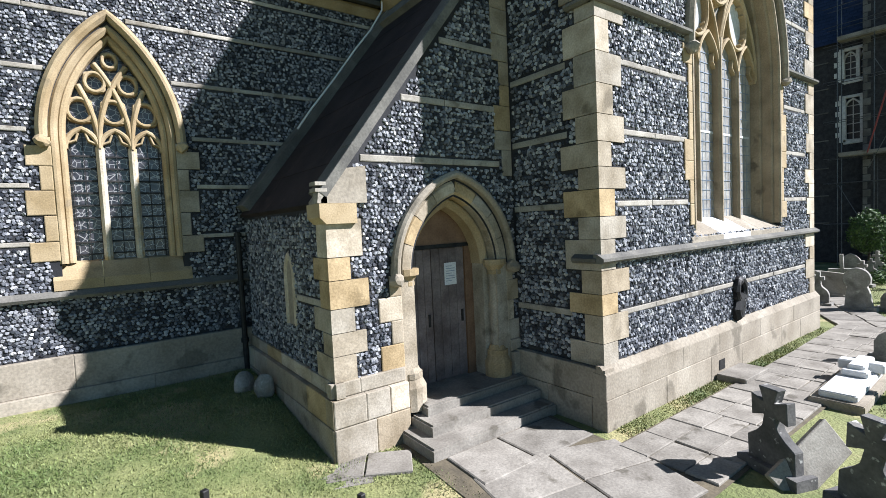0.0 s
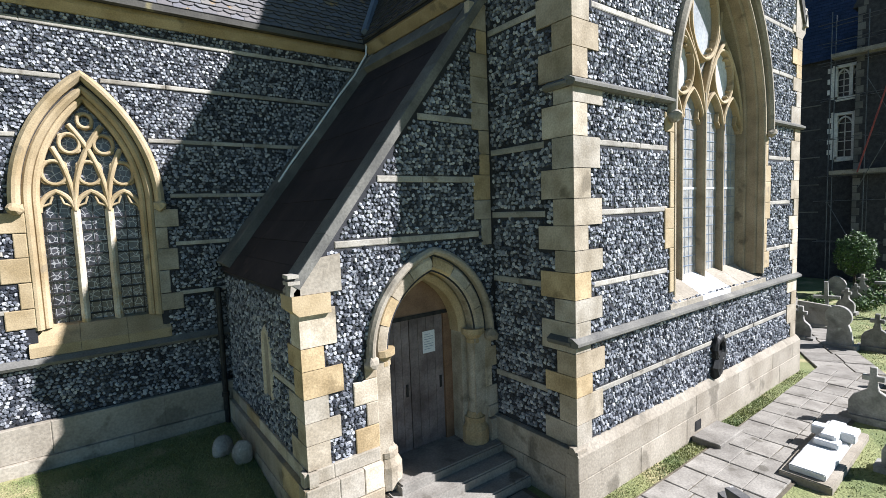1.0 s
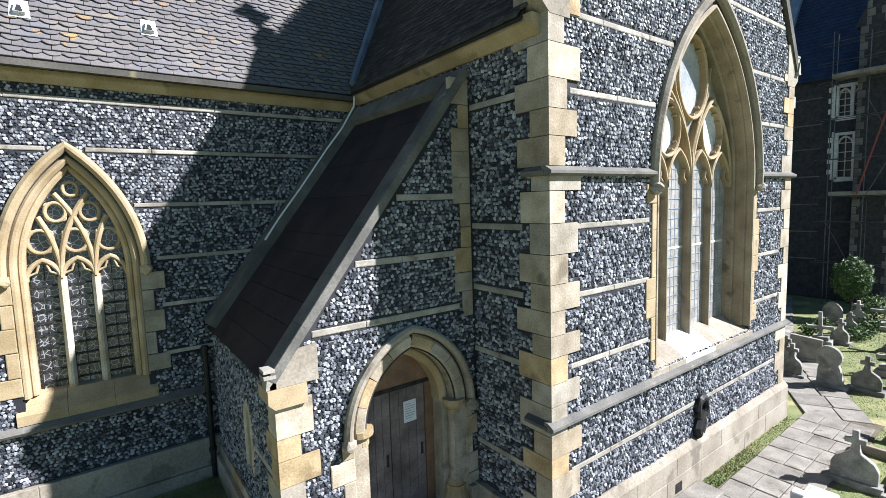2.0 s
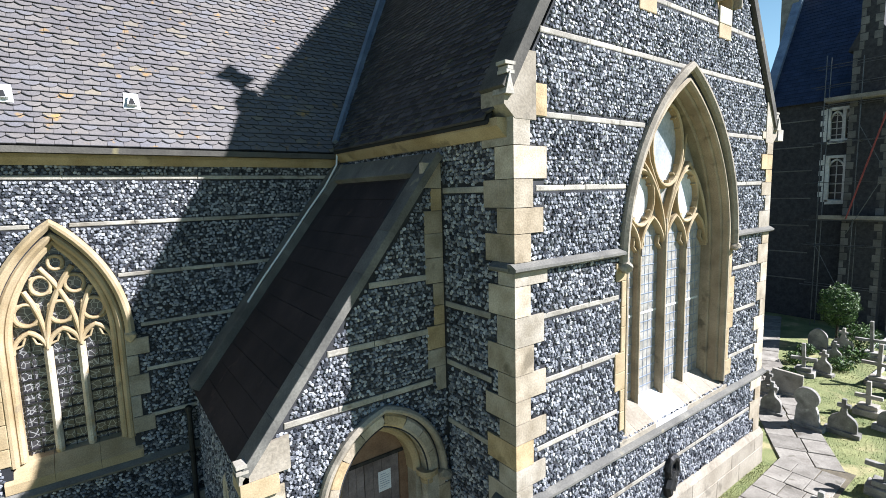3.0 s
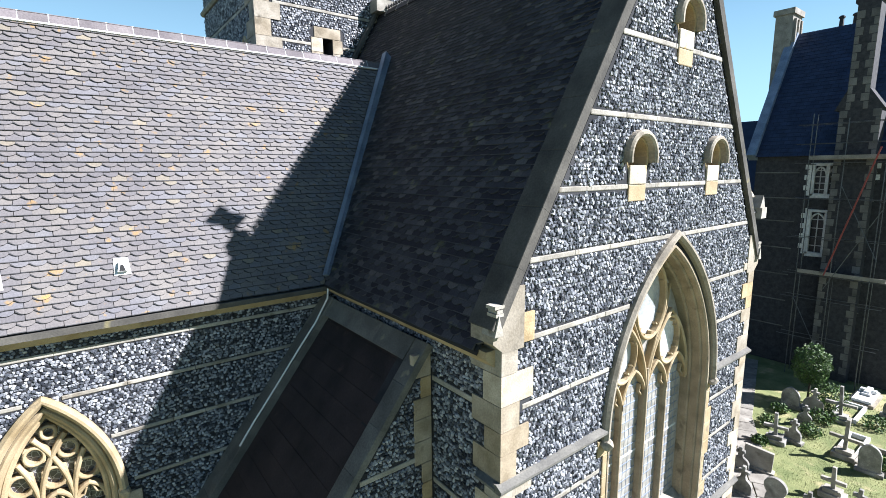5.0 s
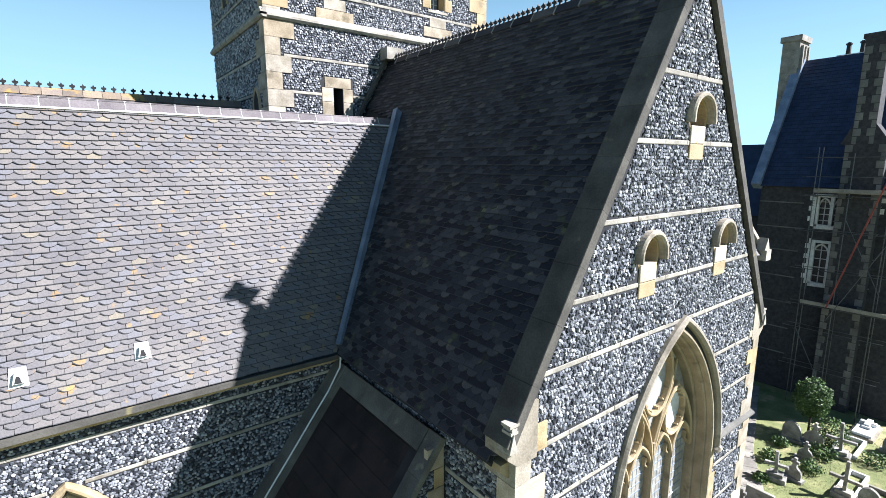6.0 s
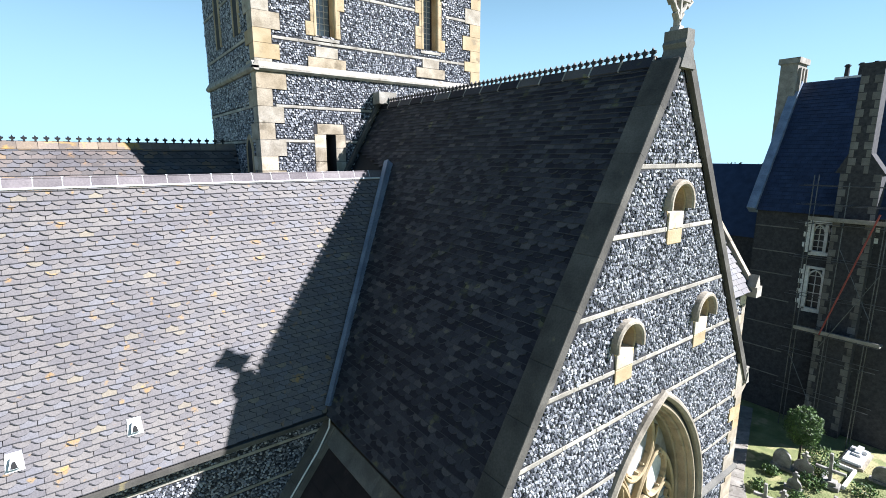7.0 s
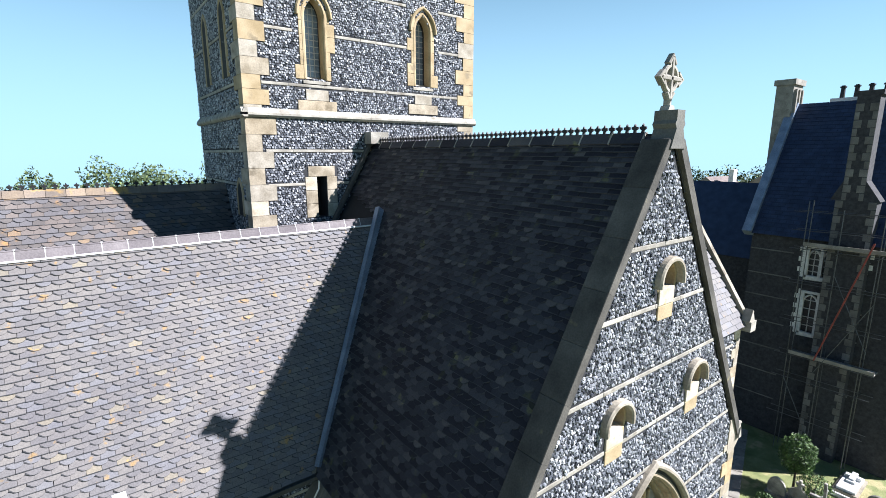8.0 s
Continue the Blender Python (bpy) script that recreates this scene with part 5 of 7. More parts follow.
# ---- tower ----
def build_tower():
    w = thing("tower", (4.3, 13.1, 0), "square flint church tower with ochre stone dressings", "tower", kind="structure")
    X, Y, TOP = 8.3, 6.0, 27.0
    lights = [(2.15, 17.35, 0.30, 1.75), (6.05, 17.45, 0.30, 1.75)]
    holes = []
    for u, v, h, ht in lights:
        holes.append([(u - h, v)] + pointed(u, v + ht, h, 0.55, 8) + [(u + h, v)])
    slit = [(2.0, 13.2), (2.32, 13.2), (2.32, 14.45), (2.0, 14.45)]
    slab("wall_body", TOWER, [(0.05, 6), (X, 6), (X, TOP), (0.05, TOP)], holes + [slit], -0.8, 0, M_MORTAR, w)
    slab("wall_body", TOWERSIDE, [(-Y, 6), (-0.8, 6), (-0.8, TOP), (-Y, TOP)], [], -0.8, 0, M_MORTAR, w)
    slab("wall_body", TOWERSIDE, [(-0.8, 6), (0, 6), (0, TOP), (-0.8, TOP)], [], -0.05, 0, M_MORTAR, w)
    slab("wall_body", Face((0.15 + X, 10.15, 0), (0, 1, 0), (1, 0, 0)), [(0.8, 6), (Y, 6), (Y, TOP), (0.8, TOP)], [], -0.8, 0, M_MORTAR, w)
    slab("wall_body", Face((0.15, 10.15 + Y, 0), (1, 0, 0), (0, 1, 0)), [(0.8, 6), (X - 0.8, 6), (X - 0.8, TOP), (0.8, TOP)], [], -0.8, 0, M_MORTAR, w)
    raw("tower_top", [(0.15, 10.15, TOP), (0.15 + X, 10.15, TOP), (0.15 + X, 10.15 + Y, TOP), (0.15, 10.15 + Y, TOP), (4.3, 13.15, TOP + 3)], [(0, 1, 4), (1, 2, 4), (2, 3, 4), (3, 0, 4), (3, 2, 1, 0)], M_TILE, w)
    rects, rects2 = [], []
    a, b = corner(w, TOWER, TOWERSIDE, 12.5, 21.6, 0.75, 0.42, 0.42, 0.03, 6, above=16.3)
    rects += a
    rects2 += b
    east = Face((0.15 + X, 10.15, 0), (0, 1, 0), (1, 0, 0))
    a, b = corner(w, TOWER, east, 12.5, 21.6, 0.75, 0.42, 0.42, 0.03, 7, at1=X, sign1=-1, at2=0.0, sign2=1, above=16.3)
    rects += a
    r = random.Random(5)
    for u, v, h, ht in lights:
        vv = v - 0.02
        while vv < v + ht + 0.2:
            hh = r.uniform(0.3, 0.45)
            for s in (-1, 1):
                ln = r.choice((0.18, 0.34))
                e0, e1 = sorted((u + s * h, u + s * (h + ln)))
                block("jamb_stone", w, M_DRESS, TOWER, e0, e1, vv, vv + hh, -0.2, 0.02)
                rects.append((e0, e1, vv, vv + hh))
            vv += hh
        for q, (ww, z0, z1) in enumerate(((0.62, v - 0.95, v - 0.62), (0.36, v - 0.62, v - 0.3))):
            block("panel_stone", w, M_ASHLAR, TOWER, u - ww, u + ww, z0, z1, -0.1, 0.03)
            rects.append((u - ww, u + ww, z0, z1))
        bm = bmesh.new()
        sweep(bm, TOWER, [(u - h - 0.05, v)] + pointed(u, v + ht, h + 0.05, 0.6, 8) + [(u + h + 0.05, v)], 0.16, -0.3, 0.03, 0.35)
        part("window_arch", bm, M_DRESS, w)
        bm = bmesh.new()
        sweep(bm, TOWER, pointed(u, v + ht, h + 0.22, 0.78, 8), 0.10, -0.05, 0.10, 0.35)
        part("hood_mould", bm, M_DRESS, w)
        slab("glazing", TOWER, [(u - h, v)] + pointed(u, v + ht, h, 0.55, 8) + [(u + h, v)], [], -0.46, -0.44, M_GLASS_TOWER, w)
        bm = bmesh.new()
        for k in range(12):
            box(bm, (u - h, -0.44, v + 0.1 + k * 0.18), (u + h, -0.43, v + 0.12 + k * 0.18), TOWER.m())
        for k in (-1, 0, 1):
            box(bm, (u + k * 0.15 - 0.01, -0.44, v), (u + k * 0.15 + 0.01, -0.43, v + ht + 0.4), TOWER.m())
        part("lead_cames", bm, M_HOUSE, w, "white-painted glazing bars")
        bm = bmesh.new()
        rows = [[bm.verts.new(TOWER.p(x, z, d)) for d, z in ((0.04, v - 0.14), (0.04, v - 0.06), (-0.42, v + 0.12), (-0.42, v - 0.14))] for x in (u - h - 0.12, u + h + 0.12)]
        for j in range(4):
            bm.faces.new((rows[0][j], rows[0][(j + 1) % 4], rows[1][(j + 1) % 4], rows[1][j]))
        bm.faces.new(rows[0])
        bm.faces.new(list(reversed(rows[1])))
        part("window_sill", bm, M_PALE, w)
    for u0, u1 in ((1.62, 2.0), (2.32, 2.66)):
        for z in (13.2, 13.62, 14.04):
            block("jamb_stone", w, M_ASHLAR, TOWER, u0, u1, z, z + 0.42, -0.15, 0.02)
    block("lintel", w, M_ASHLAR, TOWER, 1.72, 2.6, 14.46, 14.78, -0.15, 0.02)
    rects += [(1.62, 2.66, 13.2, 14.78)]
    slab("slit_back", TOWER, [(1.95, 13.1), (2.37, 13.1), (2.37, 14.5), (1.95, 14.5)], [], -0.65, -0.6, M_DARK, w)
    bands = (14.2, 15.2, 17.1, 18.6, 19.9, 21.0)
    for v in bands:
        avoid = [(u - h - 0.36, u + h + 0.36) for u, q, h, ht in lights if q - 0.1 < v < q + ht + 0.8]
        if v < 15:
            avoid.append((1.62, 2.66))
        rects += band(w, TOWER, 0.5, X - 0.5, v, 0.09, 0.02, M_PALE, 51, avoid)
        rects2 += band(w, TOWERSIDE, -Y, -0.5, v, 0.09, 0.02, M_PALE, 52)
    flints(w, TOWER, [(0.02, 12.5), (X - 0.02, 12.5), (X - 0.02, 21.8), (0.02, 21.8)], holes, rects, 0.075, 0.026)
    flints(w, TOWERSIDE, [(-Y, 12.0), (-0.02, 12.0), (-0.02, 21.8), (-Y, 21.8)], [], rects2, 0.08, 0.026)
    for fc, a, b in ((TOWER, -0.12, X + 0.12), (TOWERSIDE, -Y - 0.1, 0.12)):
        bm = bmesh.new()
        rows = [[bm.verts.new(fc.p(u, 16.18 + v, d)) for d, v in ((-0.05, 0.0), (0.06, 0.0), (0.12, 0.06), (0.12, 0.12), (0.03, 0.26), (-0.05, 0.26))] for u in (a, b)]
        for j in range(6):
            bm.faces.new((rows[0][j], rows[0][(j + 1) % 6], rows[1][(j + 1) % 6], rows[1][j]))
        bm.faces.new(rows[0])
        bm.faces.new(list(reversed(rows[1])))
        part("string_course", bm, M_PALE, w, "pale moulded string course")
    for u, v in ((-1.6, 17.4), (-3.9, 17.4), (-1.1, 13.3)):
        bm = bmesh.new()
        sweep(bm, TOWERSIDE, [(u - 0.3, v)] + pointed(u, v + (1.7 if v > 15 else 0.6), 0.3, 0.5, 6) + [(u + 0.3, v)], 0.2, -0.02, 0.05, 0.3)
        part("window_arch", bm, M_DRESS, w)
        # flat near-black slab paints the lancet's shaded recess
        slab("glazing", TOWERSIDE, [(u - 0.25, v)] + pointed(u, v + (1.7 if v > 15 else 0.6), 0.25, 0.45, 6) + [(u + 0.25, v)], [], 0.0, 0.032, M_DARK, w)
    # flashing of the roof against the tower
    rf = thing("abutment_flashing", (1, 10.1, 12), "pale stone flashing where the roof meets the tower", "flashing", kind="structure")
    bm = bmesh.new()
    f = Face((0, 10.15, 0), (1, 0, 0), (0, -1, 0))
    sweep(bm, f, [(1.2, rake(1.2) + 0.16), (XC - 0.1, rake(XC) + 0.22)], 0.14, 0.0, 0.16, 0.2)
    part("coping_strip", bm, M_COPING, rf)
    bm = bmesh.new()
    box(bm, (XC - 0.35, 9.7, ZR + 0.05), (XC + 0.3, 10.15, ZR + 0.42))
    part("saddle_stone", bm, M_PALE, rf)


build_tower()


# ---- nave roof behind, chancel beyond ----
def build_nave():
    w = thing("roof_nave", (-6, 13.1, 9), "slate nave roof with a row of crest tiles", "roof", kind="structure")
    y0, z0, y1, z1 = 9.1, 7.6, 13.1, 14.10
    f = slope_face((0, y0, z0), (1, 0, 0), (0, y1 - y0, z1 - z0))
    L = math.hypot(y1 - y0, z1 - z0)
    raw("roof_deck", [(-24, y0, z0), (0.15, y0, z0), (0.15, y1, z1), (-24, y1, z1), (-24, 2 * y1 - y0, z0), (0.15, 2 * y1 - y0, z0)], [(0, 1, 2, 3), (3, 2, 5, 4)], M_DARK, w)
    slates("slate", f, [(-14, 3.0), (0.15, 3.0), (0.15, L), (-14, L)], (0.26, 0.13), M_NAVE, lambda j: "club" if j % 2 else "square", w, 15)
    x = -14.0
    while x < 0.0:
        bm = bmesh.new()
        for sgn in (-1, 1):
            box(bm, (x, -0.015, -0.24), (x + 0.44, 0.015, 0.0), Matrix.Translation((0, y1, z1 + 0.09)) @ Matrix.Rotation(radians(32 * sgn), 4, 'X'))
        part("ridge_tile", bm, M_NAVERIDGE, w)
        x += 0.45
    x = -12.0
    while x < 0.0:
        bm = bmesh.new()
        prism(bm, [(-0.03, 0), (0.03, 0), (0.02, 0.06), (0.065, 0.09), (0.065, 0.13), (0.025, 0.135), (0, 0.19), (-0.025, 0.135), (-0.065, 0.13), (-0.065, 0.09), (-0.02, 0.06)], Matrix.Translation((x, y1, z1 + 0.08)), -0.02, 0.02)
        part("crest_finial", bm, M_IRON, w)
        x += 0.24
    # chancel aisle past the transept
    c = thing("chancel_aisle", (12, 3, 0), "flint chancel aisle with a tiled roof and end coping", "building", kind="structure")
    F2 = Face((8.9, 2.75, 0), (1, 0, 0), (0, -1, 0))
    X2 = 6.8
    slab("wall_body", F2, [(0, 0), (X2 - 0.02, 0), (X2 - 0.02, 8.95), (0, 8.95)], [], -0.6, 0, M_MORTAR, c)
    FE = Face((8.9 + X2, 2.75, 0), (0, 1, 0), (1, 0, 0))
    slab("wall_body", FE, [(0.6, 0), (8.0, 0), (8.0, 9), (4.0, 15.0), (0.6, 9.6)], [], -0.6, 0, M_MORTAR, c)
    g1, g2 = corner(c, F2, FE, 0.0, 8.9, 0.5, 0.28, 0.38, 0.03, 77, at1=X2, sign1=-1, at2=0.0, sign2=1)
    rr = list(g1)
    for v in (3.1, 4.1, 5.1, 7.0, 8.0):
        rr += band(c, F2, 0.2, X2 - 0.5, v, 0.1, 0.02, M_PALE, 8)
    flints(c, F2, [(0, 0.8), (X2 - 0.02, 0.8), (X2 - 0.02, 8.9), (0, 8.9)], [], rr, 0.13, 0.03)
    up = Vector((0, 4.0, 6.3))
    f = slope_face((8.9, 2.55, 8.75), (1, 0, 0), up)
    raw("roof_deck", [f.p(0, 0, -0.02), f.p(X2, 0, -0.02), f.p(X2, up.length, -0.02), f.p(0, up.length, -0.02), (8.9, 10.5, 8.7), (8.9 + X2, 10.5, 8.7)], [(0, 1, 2, 3), (3, 2, 5, 4)], M_DARK, c)
    slates("slate", f, [(0, 0), (X2, 0), (X2, up.length), (0, up.length)], (0.4, 0.2), M_SLATE, lambda j: "square", c, 25)
    for i in range(7):
        block("coping_stone", c, M_PLINTH, f, X2 - 0.02, X2 + 0.22, i * up.length / 7 - 0.1, (i + 1) * up.length / 7 - 0.1, -0.2, 0.16)
    bm = bmesh.new()
    box(bm, (8.9 + X2 - 0.1, 2.35, 8.55), (8.9 + X2 + 0.35, 2.9, 8.95))
    prism(bm, [(-0.15, 8.95), (0.3, 8.95), (0.08, 9.4)], Matrix.Translation((8.9 + X2, 2.4, 0)), 0, 0.3)
    part("kneeler_stone", bm, M_PALE, c)


build_nave()


# ---- paving ----
def flag(parent, corners, h=0.05, z=0.0, r=random.Random(17)):
    """One paving slab from its four corners, slightly uneven."""
    c = sum((Vector(p) for p in corners), Vector((0, 0))) / 4
    tilt = (r.uniform(-0.01, 0.01), r.uniform(-0.01, 0.01), r.uniform(-0.006, 0.008))
    pts = [c + (Vector(p) - c) * (1 - 0.03) + Vector((r.uniform(-0.008, 0.008), r.uniform(-0.008, 0.008))) for p in corners]
    inn = [c + (p - c) * 0.965 for p in pts]

    def at(p, up):
        return (p.x, p.y, z + tilt[2] + tilt[0] * (p.x - c.x) + tilt[1] * (p.y - c.y) + up)
    v = [at(p, -h) for p in pts] + [at(p, 0.012) for p in pts] + [at(p, 0.022) for p in inn]
    f = [(0, 1, 5, 4), (1, 2, 6, 5), (2, 3, 7, 6), (3, 0, 4, 7), (4, 5, 9, 8), (5, 6, 10, 9), (6, 7, 11, 10), (7, 4, 8, 11), (8, 9, 10, 11)]
    raw("paving_slab", v, f, M_PAVE, parent)


def lane(parent, line, widths, rows, length, seed):
    """Slabs along a centre line of points with half widths."""
    r = random.Random(seed)
    pts = [Vector(p) for p in line]
    seg = []
    for i in range(len(pts) - 1):
        n = max(1, round((pts[i + 1] - pts[i]).length / length))
        seg += [(pts[i].lerp(pts[i + 1], k / n), widths[i] + (widths[i + 1] - widths[i]) * k / n) for k in range(n)]
    seg.append((pts[-1], widths[-1]))
    nrm = []
    for i in range(len(seg)):
        d = seg[min(i + 1, len(seg) - 1)][0] - seg[max(i - 1, 0)][0]
        nrm.append(Vector((-d.y, d.x)).normalized())
    for i in range(len(seg) - 1):
        cuts = [0.0] + sorted((k + r.uniform(-0.16, 0.16)) / rows for k in range(1, rows)) + [1.0]
        for a, b in zip(cuts, cuts[1:]):
            q = []
            for j, t in ((i, a), (i + 1, a), (i + 1, b), (i, b)):
                q.append(seg[j][0] + nrm[j] * seg[j][1] * (2 * t - 1))
            flag(parent, q)


def build_paths():
    pv = thing("path", (3, -1, 0), "worn grey stone paving along the church wall", "path", kind="structure")
    verts = [(-2.7, -1.75, 0.0), (9.6, -1.75, 0.0), (9.6, -0.42, 0.0), (-0.35, -0.42, 0.0), (-0.2, 1.5, 0.0), (-2.5, 1.5, 0.0)]
    raw("path_bed", verts, [(0, 1, 2, 3, 4, 5)], M_EARTH, pv)
    lane(pv, [(-0.4, -1.08), (4, -1.08), (9.2, -1.0)], [0.62, 0.62, 0.66], 3, 0.62, 3)
    lane(pv, [(9.2, -1.0), (12.5, 0.9), (17.0, 3.3), (24, 5.6)], [0.66, 0.75, 0.85, 0.9], 2, 0.75, 4)
    lane(pv, [(-2.45, -0.55), (-1.4, -0.75), (-0.4, -1.0)], [0.75, 0.85, 0.7], 2, 0.75, 5)
    lane(pv, [(-1.3, -0.05), (-1.3, 0.76)], [1.0, 0.95], 2, 0.8, 6)
    lane(pv, [(-2.6, 1.0), (-3.6, 1.6)], [0.28, 0.28], 1, 0.6, 9)
    dc = thing("drain_cover", (-3.35, 1.25, 0.1), "square stone drain surround with a grey metal cover", "drain cover")
    bm = bmesh.new()
    m = Matrix.Translation((-3.42, 1.30, -0.03)) @ Matrix.Rotation(radians(-20), 4, 'Z')
    box(bm, (-0.34, -0.3, -0.12), (0.34, 0.3, 0.03), m)
    part("surround", bm, M_PAVE, dc)
    bm = bmesh.new()
    box(bm, (-0.2, -0.16, 0.03), (0.2, 0.16, 0.042), m)
    bmesh.ops.bevel(bm, geom=list(bm.edges), offset=0.006, segments=1, affect='EDGES')
    part("cover", bm, M_PAVE, dc)
    # stone over the wall vent
    vt = thing("wall_vent", (3.2, -0.15, 0), "low stone-covered vent pit at the foot of the wall", "vent")
    bm = bmesh.new()
    box(bm, (3.05, -0.62, -0.1), (4.0, -0.14, 0.10))
    bmesh.ops.bevel(bm, geom=list(bm.edges), offset=0.012, segments=1, affect='EDGES')
    part("cover_stone", bm, M_PAVE, vt)
    bm = bmesh.new()
    box(bm, (3.2, -0.128, 0.12), (3.42, -0.119, 0.30))
    part("grille", bm, M_IRON, vt, "dark iron grille")


build_paths()


# ---- gravestones ----
def stone(kind, at, height, width=0.55, thick=0.13, turn=0.0, lean=(0, 0), material=None, label="", base=True):
    g = thing("gravestone", (at[0], at[1], 0), label, "gravestone", "churchyard graves")
    m = Matrix.Translation((at[0], at[1], 0)) @ Matrix.Rotation(radians(90 + turn), 4, 'Z') @ Matrix.Rotation(radians(lean[0]), 4, 'X') @ Matrix.Rotation(radians(lean[1]), 4, 'Y')
    h, w = height, width / 2
    t = thick / 2
    mat = material or M_GRAVE

    def cross(z0, size, arm):
        s = size
        return [(arm, z0), (arm, z0 + 0.42 * s), (0.36 * s, z0 + 0.42 * s), (0.36 * s, z0 + 0.42 * s + 2 * arm), (arm, z0 + 0.42 * s + 2 * arm), (arm, z0 + s),
                (-arm, z0 + s), (-arm, z0 + 0.42 * s + 2 * arm), (-0.36 * s, z0 + 0.42 * s + 2 * arm), (-0.36 * s, z0 + 0.42 * s), (-arm, z0 + 0.42 * s), (-arm, z0)]
    bm = bmesh.new()
    z = 0.0
    if base:
        b2 = bmesh.new()
        box(b2, (-w - 0.08, -t - 0.08, -0.2), (w + 0.08, t + 0.08, 0.10), m)
        part("plinth", b2, mat, g)
        z = 0.10
    if kind == "shoulder":
        body = h * 0.58
        k = cross(body, h * 0.42, 0.05)
        out = [(w, z - 0.1), (w, z + body * 0.42), (w * 0.82, z + body * 0.62), (w * 0.42, z + body * 0.78), (0.09, body)] + k[1:-1] + [(-0.09, body), (-w * 0.42, z + body * 0.78), (-w * 0.82, z + body * 0.62), (-w, z + body * 0.42), (-w, z - 0.1)]
    elif kind == "pattee":
        c = h - 0.24
        half = [(w, z - 0.1), (w, 0.36 * h), (w * 0.62, 0.44 * h), (w * 0.36, 0.52 * h), (0.09, c - 0.20), (0.065, c - 0.075), (0.22, c - 0.13), (0.22, c + 0.13), (0.065, c + 0.075), (0.12, c + 0.24)]
        out = half + [(-u, v) for u, v in reversed(half)]
    elif kind == "round":
        out = [(w, z - 0.1), (w, h - w)] + [(w * math.cos(a * math.pi / 10), h - w + w * math.sin(a * math.pi / 10)) for a in range(1, 10)] + [(-w, h - w), (-w, z - 0.1)]
    elif kind == "gothic":
        out = [(w, z - 0.1), (w, h - w * 1.3)] + [(u, v) for u, v in reversed(pointed(0, h - w * 1.3, w, w * 1.3, 6))][1:-1] + [(-w, h - w * 1.3), (-w, z - 0.1)]
    elif kind == "keyhole":
        r = w * 0.95
        out = [(w, z - 0.1), (w * 0.8, h - 2.1 * r)] + [(r * math.cos(radians(a)), h - r + r * math.sin(radians(a))) for a in range(-45, 226, 15)] + [(-w * 0.8, h - 2.1 * r), (-w, z - 0.1)]
    elif kind == "slab":
        out = [(w, z - 0.1), (w, h), (-w, h * 0.93), (-w, z - 0.1)]
    else:
        out = [(0.06, z - 0.1)] + cross(z, h - z, 0.055)[1:-1] + [(-0.06, z - 0.1)]
    prism(bm, out, m, -t, t)
    bmesh.ops.recalc_face_normals(bm, faces=bm.faces)
    bmesh.ops.bevel(bm, geom=list(bm.edges), offset=0.010, segments=1, affect='EDGES')
    part("headstone" if kind != "latin" else "cross", bm, mat, g)
    if kind == "keyhole":
        bm = bmesh.new()
        F = Face(m @ Vector((0, -t, 0)), (m.to_3x3() @ Vector((1, 0, 0))), (m.to_3x3() @ Vector((0, -1, 0))))
        sweep(bm, F, ring(0, h - w * 0.95, w * 0.6, 16), 0.05, -0.01, 0.025, closed=True)
        sweep(bm, F, [(-w * 0.6, h - w * 0.95), (w * 0.6, h - w * 0.95)], 0.05, -0.01, 0.02)
        sweep(bm, F, [(0, h - w * 1.6), (0, h - w * 0.4)], 0.05, -0.01, 0.02)
        part("carving", bm, mat, g)
    if kind == "latin":
        for i, (e, z0, z1) in enumerate(((0.34, -0.15, 0.16), (0.24, 0.16, 0.30))):
            bm = bmesh.new()
            box(bm, (-e, -e * 0.75, z0), (e, e * 0.75, z1), m)
            bmesh.ops.bevel(bm, geom=list(bm.edges), offset=0.015, segments=1, affect='EDGES')
            part("step", bm, mat, g)
    return g


def kerb(x0, x1, y0, y1, material, label, h=0.16):
    k = thing("grave_kerb", (x0, y0, 0), label, "grave kerb", "grave kerbs")
    for lo, hi in (((x0, y0), (x1, y0 + 0.11)), ((x0, y1 - 0.11), (x1, y1)), ((x1 - 0.11, y0 + 0.11), (x1, y1 - 0.11))):
        bm = bmesh.new()
        box(bm, (*lo, -0.1), (*hi, h))
        bmesh.ops.bevel(bm, geom=list(bm.edges), offset=0.012, segments=1, affect='EDGES')
        part("kerb_stone", bm, material, k)


